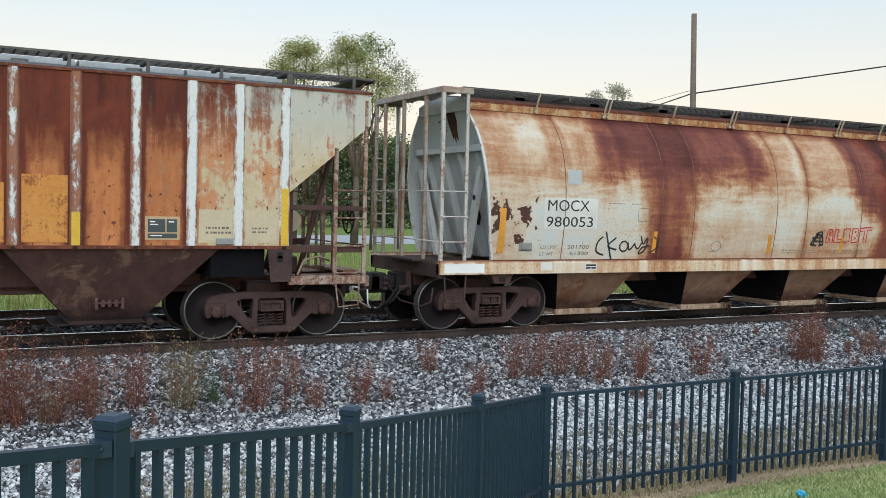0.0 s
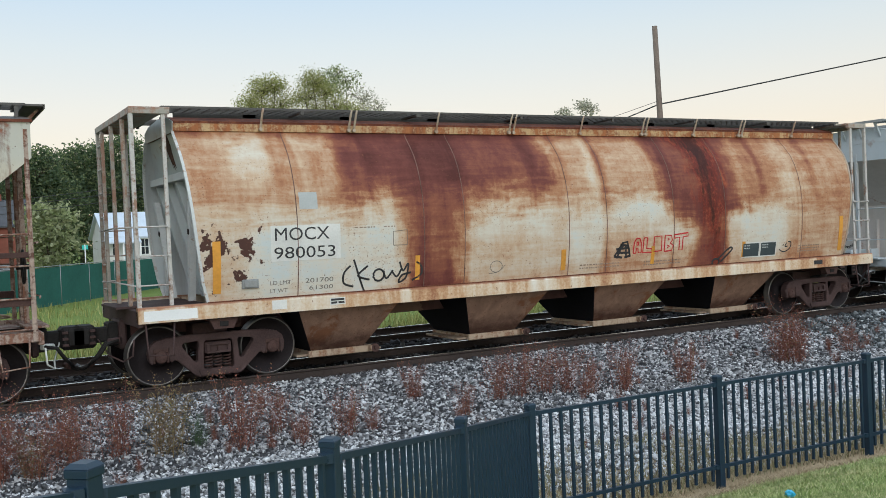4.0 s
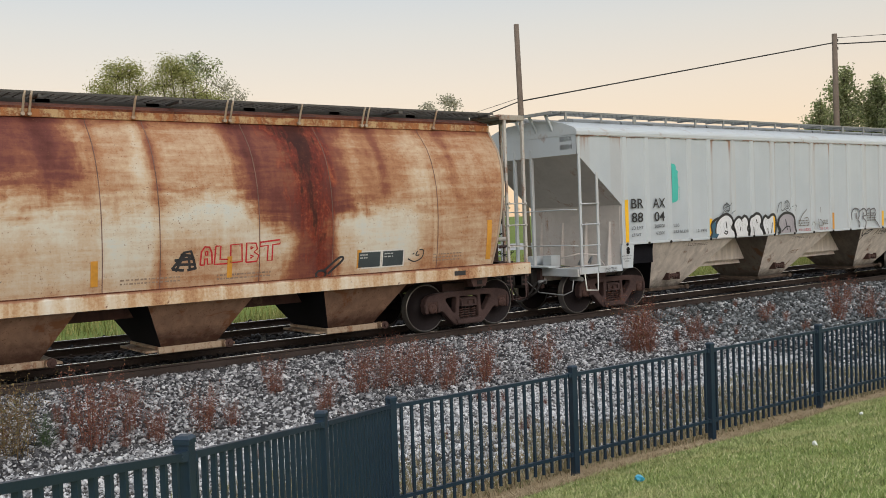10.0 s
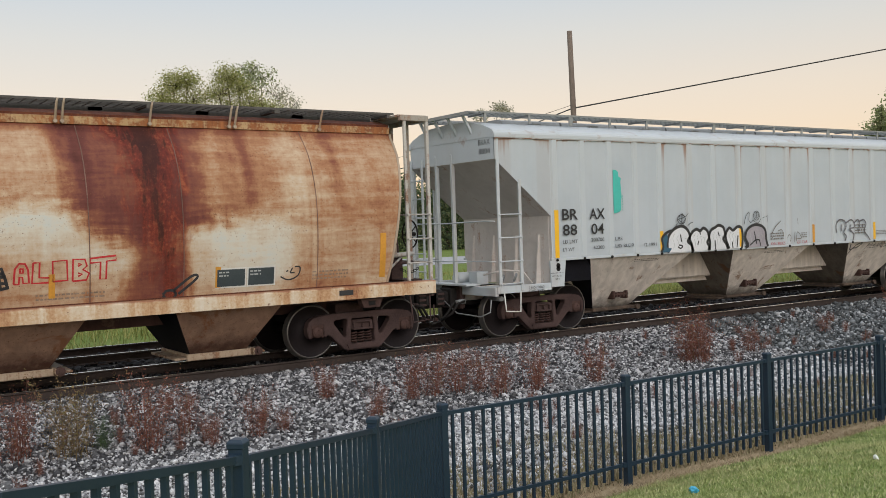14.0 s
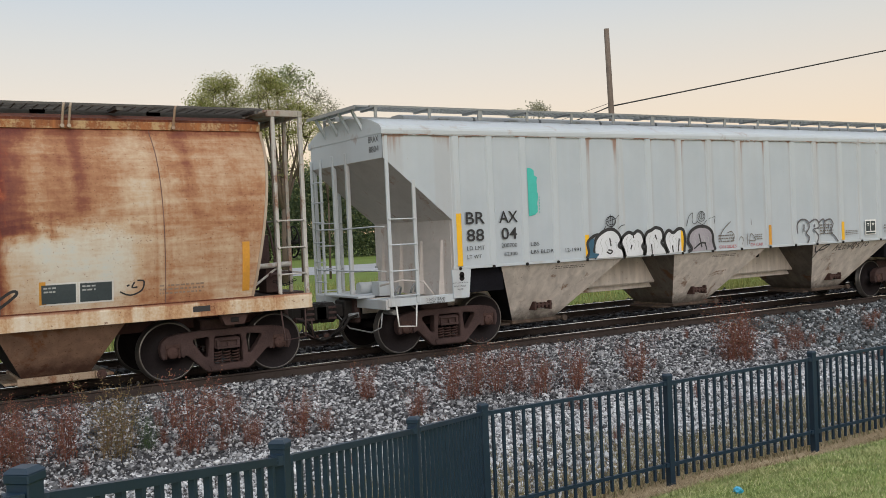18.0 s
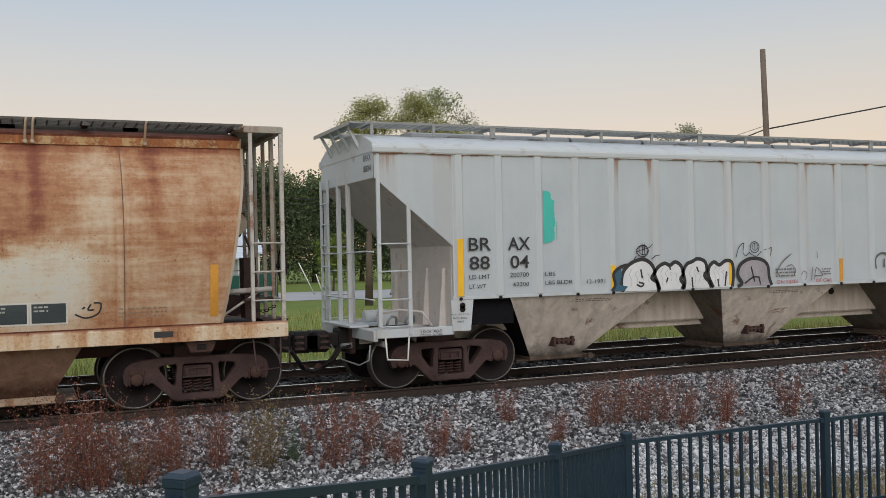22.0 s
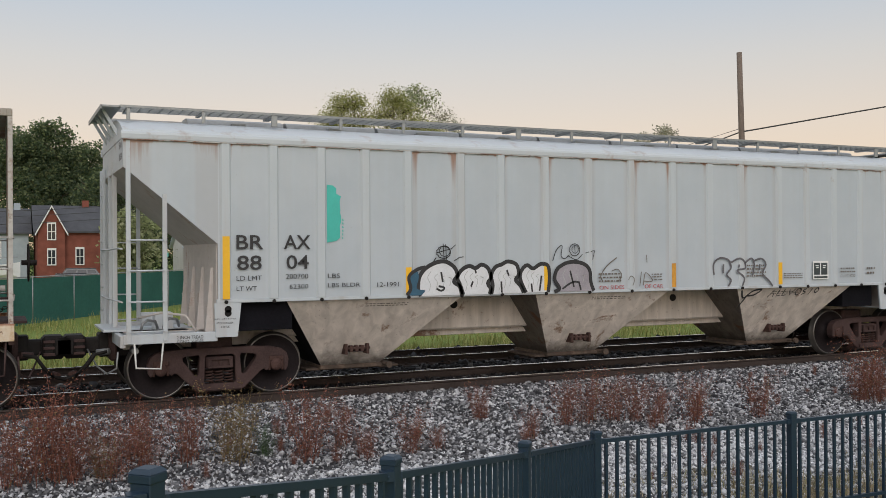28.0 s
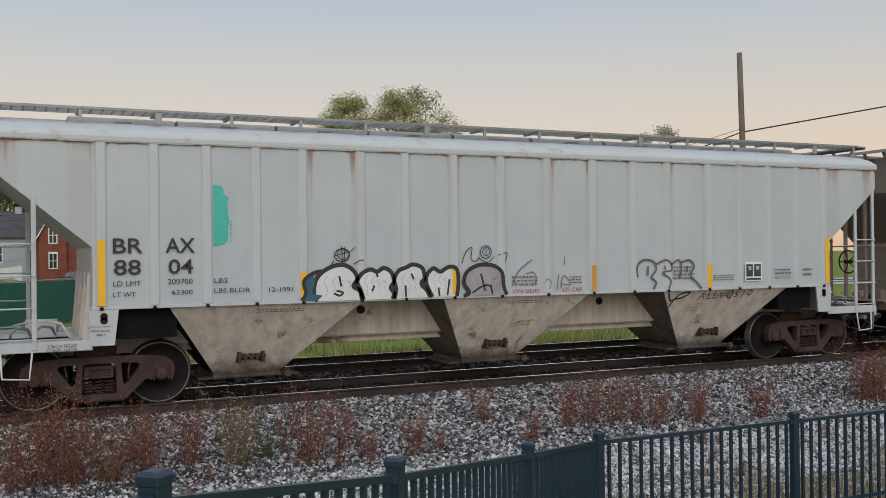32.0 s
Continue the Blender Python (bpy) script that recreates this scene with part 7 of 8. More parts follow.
def dashes(car, x0, x1, z0, z1, rows, mat, y, seed=1, name="illegible_lettering"):
    """Small print that cannot be read: rows of short bars."""
    r = random.Random(seed)
    bm = bmesh.new()
    h = (z1 - z0) / (rows * 2.3)
    for i in range(rows):
        z = z1 - (i + 0.7) * (z1 - z0) / rows
        x = x0
        while x < x1 - 0.02:
            w = min(r.uniform(0.02, 0.07), x1 - x)
            blob(bm, [(x, z), (x + w, z), (x + w, z + h), (x, z + h)], y)
            x += w + r.uniform(0.012, 0.03)
    return tagged(part(name, bm, mat, car), "rows of small worn stencil print", kind="stuff")


for text, x0, x1, z0, z1 in (("BR", -7.05, -6.62, 2.335, 2.56), ("AX", -6.29, -5.85, 2.335, 2.56), ("88", -7.04, -6.65, 2.01, 2.24), ("04", -6.25, -5.88, 2.015, 2.24), ("LD LMT", -7.05, -6.65, 1.845, 1.92),
                             ("200700", -6.26, -5.89, 1.86, 1.94), ("LT WT", -7.05, -6.73, 1.685, 1.755), ("62300", -6.20, -5.89, 1.70, 1.77), ("LBS", -5.56, -5.35, 1.86, 1.935), ("LBS BLDR", -5.56, -5.00, 1.71, 1.78), ("12-1991", -4.70, -4.31, 1.70, 1.775)):
    letters(grey, text, x0, x1, z0, z1, "ink")
letters(grey, "ON SIDES", -0.29, 0.27, 1.56, 1.63, "ink_red")
letters(grey, "OF CAR", 0.74, 1.17, 1.56, 1.635, "ink_red")
for i, (x0, x1, z0, z1, n) in enumerate(((-0.31, 0.21, 1.68, 1.88, 3), (0.90, 1.17, 1.70, 1.85, 3), (4.23, 4.74, 1.68, 1.81, 3), (6.59, 6.84, 1.72, 1.92, 2), (3.25, 3.75, 1.72, 2.0, 4))):
    dashes(grey, x0, x1, z0, z1, n, "ink_faded", YP, i)
letters(grey, "CU FT 4750", 5.82, 6.25, 1.69, 1.745, "ink_faded")
dashes(grey, 5.82, 6.25, 1.77, 1.91, 2, "ink_faded", YP, 9)
letters(grey, "2 INCH TREAD", -7.96, -7.56, 0.965, 1.015, "ink", -1.538)
letters(grey, "COND. SHOES", -7.96, -7.56, 0.90, 0.95, "ink", -1.538)
word(grey, "JACK, LIFT & PULL", -7.40, -7.05, 1.235, 1.265, "ink", -1.557)
word(grey, "FROM UNDER", -7.36, -7.10, 1.175, 1.205, "ink", -1.557)
word(grey, "HERE", -7.29, -7.16, 1.115, 1.145, "ink", -1.557)
bm = bmesh.new()
blob(bm, [(5.03, 1.66), (5.47, 1.66), (5.47, 2.04), (5.03, 2.04)], YP)
pl = part("stencil_panel", bm, "white", grey, "white decal with two black data boxes")
for a, b, c, d in ((5.06, 5.23, 1.75, 2.0), (5.26, 5.44, 1.75, 2.0), (5.06, 5.44, 1.68, 1.72)):
    bm = bmesh.new()
    blob(bm, [(a, c), (b, c), (b, d), (a, d)], YP - 0.003)
    part("data_box", bm, "panel_black", pl)
for a, b, c, d in ((5.10, 5.19, 1.93, 1.95), (5.12, 5.19, 1.89, 1.91), (5.31, 5.40, 1.93, 1.95), (5.31, 5.38, 1.89, 1.91)):
    bm = bmesh.new()
    blob(bm, [(a, c), (b, c), (b, d), (a, d)], YP - 0.006)
    part("data_line", bm, "white", pl)
# roller-painted teal patch with a dry ragged edge
bm = bmesh.new()
rr = random.Random(4)
edge = [(-5.345 + 0.03 * rr.random() - (0.08 if z > 3.2 else 0.0), z) for z in [2.52 + 0.045 * i for i in range(19)]]
blob(bm, [(-5.562, 3.385), (-5.562, 2.44), (-5.44, 2.46), (-5.40, 2.47)] + edge + [(-5.46, 3.375)], YS)
for i in range(6):
    z = 2.50 + 0.06 * i
    blob(bm, [(-5.302, z), (-5.290 + 0.02 * rr.random(), z), (-5.288, z + 0.03), (-5.300, z + 0.035)], YS)
part("paint_patch", bm, "teal", grey, "rolled-on teal paint patch")


MAT["spray_dark"] = simple("smoky_spray_paint", (0.11, 0.105, 0.115), 0.5, 0.0, 0.3, 9, 0.0)


# fat sprayed letters: an outline over the top and sides, open at the sill, and inner strokes
TAG = [
    ([(-3.91, 1.53), (-3.96, 1.63), (-3.94, 1.84), (-3.83, 1.99), (-3.64, 2.09), (-3.45, 2.11), (-3.29, 2.02), (-3.22, 1.88), (-3.29, 1.76), (-3.18, 1.68), (-3.14, 1.53)],
     [[(-3.53, 1.93), (-3.50, 1.76)], [(-3.62, 1.65), (-3.53, 1.61), (-3.47, 1.66), (-3.58, 1.69)]], "spray_white"),
    ([(-3.11, 1.53), (-3.16, 1.68), (-3.22, 1.83), (-3.14, 1.96), (-2.99, 2.03), (-2.87, 1.99), (-2.75, 2.05), (-2.62, 1.98), (-2.57, 1.82), (-2.63, 1.72), (-2.57, 1.62), (-2.60, 1.53)],
     [[(-2.92, 1.76), (-2.96, 1.67)], [(-2.88, 1.98), (-2.86, 1.90)]], "spray_white"),
    ([(-2.56, 1.53), (-2.53, 1.68), (-2.56, 1.86), (-2.48, 2.0), (-2.35, 2.05), (-2.22, 2.10), (-2.05, 2.04), (-2.01, 1.87), (-2.07, 1.77), (-1.97, 1.66), (-1.91, 1.54)],
     [[(-2.35, 1.55), (-2.36, 1.75)], [(-2.25, 1.95), (-2.21, 1.85)]], "spray_white"),
    ([(-1.86, 1.54), (-1.97, 1.76), (-1.96, 1.92), (-1.84, 2.03), (-1.71, 1.97), (-1.55, 2.05), (-1.40, 2.01), (-1.37, 1.79), (-1.40, 1.54)],
     [[(-1.73, 1.55), (-1.75, 1.70)], [(-1.54, 1.84), (-1.58, 1.56)]], "spray_white"),
    ([(-1.27, 1.54), (-1.16, 1.60), (-1.26, 1.76), (-1.22, 1.93), (-1.09, 2.03), (-0.90, 2.08), (-0.66, 2.05), (-0.51, 1.93), (-0.48, 1.70), (-0.42, 1.54)],
     [[(-0.93, 1.92), (-0.85, 1.62)], [(-1.10, 1.59), (-0.88, 1.71), (-0.72, 1.70)], [(-0.74, 1.70), (-0.70, 1.56)]], "spray_grey"),
]
for pts, inner, mat in TAG:
    out = curve(pts, 5)
    bm = bmesh.new()
    blob(bm, out, YP, h=0.002)
    lt = part("sprayed_letter", bm, mat, grey, "fat sprayed letter shape in a tag")
    bm = bmesh.new()
    stroke(bm, out, 0.072, YP, h=0.004)
    part("outline", bm, "ink", lt, "black sprayed outline")
    for line in inner:
        bm = bmesh.new()
        stroke(bm, curve(line, 4), 0.034, YP, h=0.005)
        part("inner_stroke", bm, "ink", lt)
    x0 = min(p[0] for p in pts)
    w = max(p[0] for p in pts) - x0
    for k in range(4):      # thin grey drips and sketch lines inside the fill
        a = x0 + (0.24 + 0.16 * k) * w
        bm = bmesh.new()
        stroke(bm, curve([(a, 1.60 + 0.03 * k), (a + 0.03, 1.72 + 0.03 * k), (a - 0.02, 1.84), (a + 0.04, 1.94 - 0.04 * k)], 4), 0.010, YP, h=0.003)
        part("sketch_line", bm, "patch", lt)
bm = bmesh.new()
blob(bm, curve([(-4.15, 1.54), (-4.09, 1.66), (-4.12, 1.87), (-3.99, 1.96), (-3.95, 1.84), (-3.99, 1.66), (-3.83, 1.62), (-3.91, 1.54)], 4), YP, h=0.0055)
sh = part("tag_shadow", bm, "spray_blue", grey, "dark blue sprayed shadow of a tag")
bm = bmesh.new()
stroke(bm, curve([(-4.17, 1.55), (-4.10, 1.66), (-4.13, 1.86), (-3.98, 1.98), (-3.83, 2.02)], 5), 0.06, YP, h=0.0065)
part("shadow_outline", bm, "ink", sh)
bm = bmesh.new()
def ring(cx, cz, r, k=1.0, n=22, a0=0.3):
    return [(cx + r * math.cos(a0 + 2 * math.pi * i / n) * (1 + 0.08 * math.sin(3 * i)), cz + r * k * math.sin(a0 + 2 * math.pi * i / n)) for i in range(n + 2)]
for pts, w in ((ring(-3.48, 2.27, 0.13, 0.8), 0.018), (ring(-3.46, 2.29, 0.10, 0.9), 0.014), ([(-3.49, 2.42), (-3.47, 2.12)], 0.014), ([(-3.44, 2.41), (-3.43, 2.14)], 0.014), ([(-3.62, 2.26), (-3.33, 2.33), (-3.25, 2.40)], 0.014), ([(-3.68, 2.10), (-3.62, 2.18)], 0.02),
               ([(-3.28, 2.12), (-3.18, 2.18), (-3.1, 2.19)], 0.016),
               (curve([(-1.30, 2.10), (-1.22, 2.30), (-1.10, 2.38), (-1.12, 2.20), (-1.05, 2.14), (-0.95, 2.2)], 5), 0.016), (ring(-0.83, 2.30, 0.11), 0.016), (ring(-0.82, 2.31, 0.07), 0.012), ([(-0.83, 2.38), (-0.82, 2.22)], 0.012), (curve([(-0.98, 2.2), (-0.8, 2.12), (-0.66, 2.22)], 5), 0.014), ([(-0.60, 2.24), (-0.52, 2.26)], 0.014), (curve([(-0.48, 2.26), (-0.40, 2.28), (-0.44, 2.12)], 4), 0.014)):
    bm = bmesh.new()
    stroke(bm, pts, w, YP)
    part("pen_stroke", bm, "ink", grey, "thin black pen scrawl")
bm = bmesh.new()
for pts, w in ((curve([(0.10, 2.15), (-0.12, 2.0), (-0.26, 1.82), (-0.22, 1.72)], 5), 0.022), (curve([(-0.02, 1.90), (0.12, 1.93), (0.20, 1.82), (0.16, 1.72)], 5), 0.018), (curve([(0.36, 1.72), (0.42, 1.80), (0.50, 1.74), (0.46, 1.62)], 4), 0.014), ([(0.62, 1.60), (0.66, 1.88)], 0.016), (curve([(0.70, 1.62), (0.76, 1.86), (0.92, 1.70), (0.72, 1.70)], 4), 0.018), ([(0.78, 2.2), (0.79, 2.05)], 0.014)):
    bm = bmesh.new()
    stroke(bm, pts, w, YP)
    part("pen_stroke", bm, "ink_faded", grey, "grey marker scrawl")
bm = bmesh.new()
for pts in (curve([(2.41, 1.79), (2.40, 2.0), (2.56, 2.12), (2.78, 2.08), (2.84, 1.93), (2.73, 1.79), (2.84, 1.68), (2.77, 1.56)], 5), curve([(2.84, 2.03), (3.05, 2.11), (3.18, 2.05), (3.20, 1.91), (3.0, 1.87), (3.18, 1.72), (3.13, 1.56)], 5),
            curve([(3.20, 2.02), (3.37, 2.11), (3.44, 1.99), (3.40, 1.77)], 5), curve([(3.44, 2.06), (3.64, 2.10), (3.75, 1.98), (3.66, 1.80), (3.82, 1.66), (3.93, 1.54)], 5), [(2.65, 2.0), (2.64, 1.82)], [(3.05, 1.99), (3.05, 1.93)], [(3.59, 1.99), (3.57, 1.87)]):
    bm = bmesh.new()
    stroke(bm, pts, 0.038, YP)
    part("spray_stroke", bm, "spray_dark", grey, "dark grey sprayed letter shape")


def flush(car, pts_list, w, mat, x0, z0, slope, name, label):
    """Strokes on a hopper bay's leaning face."""
    bm = bmesh.new()
    for pts in pts_list:
        stroke(bm, pts, w, 0.0)
    for v in bm.verts:
        v.co.y = -1.50 + (1.52 - v.co.z) * slope - 0.006
    part(name, bm, mat, car, label)


for k, pts in enumerate((curve([(3.22, 1.46), (3.36, 1.30), (3.52, 1.44), (3.74, 1.47), (3.60, 1.36), (3.40, 1.34)], 5), [(3.44, 1.38), (3.34, 1.10)], [(4.00, 1.30), (4.10, 1.46), (4.14, 1.30)], [(4.24, 1.46), (4.22, 1.32), (4.32, 1.33)], [(4.38, 1.46), (4.37, 1.32), (4.47, 1.34)],
                         [(4.52, 1.45), (4.58, 1.33), (4.66, 1.46)], ring(4.78, 1.40, 0.07), curve([(4.98, 1.46), (4.90, 1.42), (4.99, 1.38), (4.90, 1.33)], 4), [(5.14, 1.46), (5.10, 1.33)], ring(5.28, 1.42, 0.05))):
    flush(grey, [pts], 0.034 if k < 2 else 0.024, "ink", 0, 0, 0.756, "sprayed_tag", "black sprayed scrawl on a hopper bay")
for k, x in enumerate((-4.5, 0.0, 4.4)):
    o = dashes(grey, x - 0.35, x + 0.42, 1.36, 1.43, 2, "ink_faded", 0, 50 + k)
    for v in o.data.vertices:
        v.co.y = -1.50 + (1.52 - v.co.z) * 0.756 - 0.006
for zz, txt in ((3.88, "BRAX"), (3.70, "8804")):      # on the end, facing along the track
    o = word(grey, txt, 1.02, 1.40, zz, zz + 0.11, "ink", 0)
    o.data.transform(Matrix.Translation((-8.735, 0, 0)) @ Matrix.Rotation(radians(-90), 4, "Z"))

# rusted tank car: sign, stencils, tags
def on_shell(ob, lift=0.004):
    """Lay flat marks onto the bulged shell."""
    for v in ob.data.vertices:
        v.co.y = -shell_y(v.co.z) - lift
        v.co.x -= 0.025
    return ob


def slab(x0, x1, z0, z1, n=6):
    bm = bmesh.new()
    for i in range(n):
        a, b = z0 + (z1 - z0) * i / n, z0 + (z1 - z0) * (i + 1) / n
        blob(bm, [(x0, a), (x1, a), (x1, b), (x0, b)], 0)
    return bm


MAT["ink_faint"] = simple("worn_brown_stencil", (0.27, 0.20, 0.15), 0.6, 0.0, 0.4, 20, 0.0)
MAT["spray_red"] = simple("red_marker_paint", (0.50, 0.022, 0.030), 0.5, 0.0, 0.15, 12, 0.0)
card = on_shell(part("number_card", slab(-6.38, -5.16, 1.88, 2.46), "decal", rusty, "pale painted card behind the numbers"), 0.004)
for q in letters(rusty, "MOCX", -6.31, -5.36, 2.215, 2.425, "ink", 0) + letters(rusty, "980053", -6.33, -5.26, 1.92, 2.11, "ink", 0):
    on_shell(q, 0.007)
for q in letters(rusty, "LD LMT", -6.40, -6.04, 1.50, 1.565, "ink_faded", 0):
    on_shell(q)
for q in letters(rusty, "201700", -5.79, -5.29, 1.50, 1.575, "ink_faded", 0):
    on_shell(q)
for q in letters(rusty, "LT WT", -6.40, -6.10, 1.37, 1.435, "ink_faded", 0):
    on_shell(q)
for q in letters(rusty, "61300", -5.72, -5.29, 1.38, 1.45, "ink_faded", 0):
    on_shell(q)
on_shell(part("paint_patch", slab(-5.86, -5.54, 2.72, 3.0), "patch", rusty, "faded square of grey paint"))
bm = bmesh.new()
box(bm, -6.90, -6.62, -1.57, -1.50, 1.47, 1.62, 0.01)
box(bm, -6.86, -6.66, -1.585, -1.57, 1.49, 1.60, 0.006)
part("card_holder", bm, "galv", rusty, "small metal card holder")


def scrawl(car, lines, w, mat, label):
    for pts in lines:
        bm = bmesh.new()
        stroke(bm, pts, w, 0)
        on_shell(part("pen_stroke", bm, mat, car, label), 0.006)


scrawl(rusty, [curve([(-4.98, 1.74), (-5.10, 1.62), (-5.10, 1.45), (-4.92, 1.38)], 5), curve([(-4.92, 1.84), (-4.82, 1.55), (-4.72, 1.30), (-4.64, 1.18)], 5), curve([(-4.66, 1.72), (-4.84, 1.56), (-4.62, 1.48)], 5), ring(-4.45, 1.55, 0.10), curve([(-4.36, 1.62), (-4.30, 1.48), (-4.18, 1.62)], 4),
               curve([(-4.20, 1.60), (-4.10, 1.50), (-4.02, 1.62)], 4), curve([(-4.05, 1.76), (-3.98, 1.60), (-3.88, 1.72), (-3.92, 1.48), (-4.06, 1.40), (-4.0, 1.52), (-3.82, 1.56)], 5), curve([(-3.72, 1.74), (-3.62, 1.66), (-3.62, 1.52), (-3.80, 1.42)], 5)], 0.035, "ink", "looping black pen scrawl")
scrawl(rusty, [[(0.72, 1.60), (0.82, 1.72), (0.92, 1.86), (1.04, 1.88), (1.09, 1.72), (1.12, 1.58)], [(0.78, 1.56), (0.90, 1.78), (1.00, 1.82), (1.02, 1.60)], [(0.76, 1.74), (1.10, 1.76)], [(0.78, 1.67), (1.12, 1.66)], [(0.72, 1.60), (0.92, 1.57)], [(0.98, 1.57), (1.14, 1.60)], [(0.86, 1.83), (1.06, 1.80)]], 0.045, "ink", "bold black scribbled letter")
scrawl(rusty, [[(1.20, 1.64), (1.22, 1.86), (1.28, 1.94), (1.36, 1.93), (1.40, 1.84), (1.41, 1.65), (1.33, 1.65), (1.32, 1.74), (1.28, 1.74), (1.27, 1.64), (1.20, 1.64)], [(1.29, 1.86), (1.33, 1.86), (1.33, 1.80), (1.29, 1.80), (1.29, 1.86)],
               [(1.47, 1.94), (1.45, 1.64), (1.68, 1.64), (1.69, 1.71), (1.55, 1.72), (1.56, 1.94), (1.47, 1.94)], [(1.74, 1.65), (1.74, 1.95), (1.94, 1.96), (1.95, 1.66), (1.74, 1.65)],
               [(2.02, 1.64), (2.03, 1.97), (2.20, 1.96), (2.23, 1.86), (2.17, 1.81), (2.26, 1.75), (2.22, 1.65), (2.02, 1.64)], [(2.10, 1.90), (2.15, 1.89), (2.10, 1.86)], [(2.10, 1.76), (2.16, 1.74), (2.10, 1.71)],
               [(2.28, 1.97), (2.66, 2.0), (2.66, 1.93), (2.52, 1.92), (2.51, 1.65), (2.42, 1.65), (2.43, 1.91), (2.28, 1.90), (2.28, 1.97)]], 0.028, "spray_red", "red outlined letter shapes in marker")
scrawl(rusty, [ring(3.50, 1.34, 0.10, 0.7), curve([(3.56, 1.40), (3.86, 1.62), (3.94, 1.58), (3.64, 1.34)], 5)], 0.042, "ink", "small black looped doodle")
scrawl(rusty, [curve([(5.40, 1.52), (5.55, 1.46), (5.72, 1.52), (5.76, 1.66), (5.66, 1.68)], 5), [(5.50, 1.60), (5.54, 1.62)], curve([(5.62, 1.66), (5.58, 1.58), (5.66, 1.58)], 4)], 0.024, "ink", "small black curled doodle")
scrawl(rusty, [ring(-2.05, 1.56, 0.13, 0.8), curve([(-2.2, 1.44), (-2.0, 1.46), (-1.85, 1.58)], 4)], 0.012, "ink_faded", "faint looped doodle")
scrawl(rusty, [[(-4.17, 2.05), (-4.17, 2.29), (-3.90, 2.31), (-3.90, 2.05), (-4.17, 2.05)]], 0.012, "ink_faded", "faint square outline")
for a, b in ((4.28, 4.76), (4.82, 5.28)):
    pb = on_shell(part("stencil_panel", slab(a - 0.025, b + 0.025, 1.385, 1.715), "decal", rusty, "dark data panel in a pale border"), 0.004)
    q = on_shell(part("data_box", slab(a, b, 1.41, 1.69), "panel_black", pb), 0.007)
    on_shell(dashes(pb, a + 0.03, a + 0.22, 1.56, 1.67, 2, "patch", 0, int(a * 10)), 0.010)
for i, (x0, x1, z0, z1, n) in enumerate(((-0.12, 0.86, 1.38, 1.50, 2), (1.5, 2.5, 1.36, 1.48, 2), (6.0, 6.7, 1.42, 1.60, 3), (-4.9, -4.5, 2.36, 2.40, 1), (-4.35, -4.1, 2.36, 2.40, 1))):
    on_shell(dashes(rusty, x0, x1, z0, z1, n, "ink_faint", 0, 20 + i))
for x0, x1, z0, z1, y, nm, q in ((-6.41, -6.16, 1.10, 1.25, -1.557, "sill_decal", "decal"), (-5.40, -5.12, 1.10, 1.22, -1.557, "sill_decal", "decal"), (-5.38, -5.27, 1.12, 1.155, -1.560, "sill_mark", "ink"),
                              (-5.25, -5.14, 1.12, 1.155, -1.560, "sill_mark", "ink"), (-5.38, -5.14, 1.17, 1.205, -1.560, "sill_mark", "ink"), (6.48, 6.76, 1.12, 1.21, -1.560, "sill_mark", "ink")):
    bm = bmesh.new()
    blob(bm, [(x0, z0), (x1, z0), (x1, z1), (x0, z1)], y)
    part(nm, bm, q, rusty)
for e in (-1,):
    bm = bmesh.new()
    blob(bm, [(e * 8.05 - 0.4, 1.07), (e * 8.05 + 0.42, 1.07), (e * 8.05 + 0.42, 1.23), (e * 8.05 - 0.4, 1.23)], -1.558)
    part("sill_patch", bm, "white", rusty, "white paint patch on the sill's end")
o = word(rusty, "MOCX", -0.33, -0.03, 3.83, 3.93, "ink", 0)
o2 = word(rusty, "980053", -0.33, -0.03, 3.69, 3.79, "ink", 0)
bm = slab(-0.37, 0.01, 3.65, 3.97, 1)
card2 = part("end_card", bm, "decal", rusty, "pale number card on the end sheet")
bm = bmesh.new()
blob(bm, [(0.03, 4.04), (0.05, 3.82), (0.09, 3.66), (0.12, 3.50), (0.15, 3.60), (0.20, 3.46), (0.24, 3.58), (0.31, 3.50), (0.34, 3.72), (0.40, 3.88), (0.38, 4.04)], 0)
leak = part("rust_stain", bm, "dark_leak", rusty, "dark rust stain running down the end sheet")
for q, lift in ((o, 0.010), (o2, 0.010), (card2, 0.005), (leak, 0.004)):
    for v in q.data.vertices:
        u = (v.co.z - 1.27) / 2.79
        v.co = (-(7.43 + 0.32 * u ** 0.6 - 0.06 - 0.22 * (4.06 - v.co.z)) - lift, -v.co.x, v.co.z)

MAT["tan_border"] = simple("faded_tan_tape", (0.46, 0.33, 0.19), 0.55, 0.0, 0.2, 8, 0.0)
# old ribbed car: data plate and paint patches
YO = -1.545
bm = bmesh.new()
blob(bm, [(5.05, 1.64), (5.57, 1.64), (5.57, 2.0), (5.05, 2.0)], YO)
pl = part("stencil_panel", bm, "tan_border", old, "dark data panel in a tan border")
for a, b, c, d in ((5.09, 5.35, 1.76, 1.96), (5.37, 5.53, 1.76, 1.96), (5.09, 5.53, 1.67, 1.74)):
    bm = bmesh.new()
    blob(bm, [(a, c), (b, c), (b, d), (a, d)], YO - 0.003)
    part("data_box", bm, "panel_black", pl)
for a, b, c, d in ((5.12, 5.2, 1.91, 1.93), (5.12, 5.24, 1.87, 1.885), (5.40, 5.48, 1.91, 1.93), (5.12, 5.3, 1.70, 1.715)):
    bm = bmesh.new()
    blob(bm, [(a, c), (b, c), (b, d), (a, d)], YO - 0.006)
    part("data_line", bm, "white", pl)
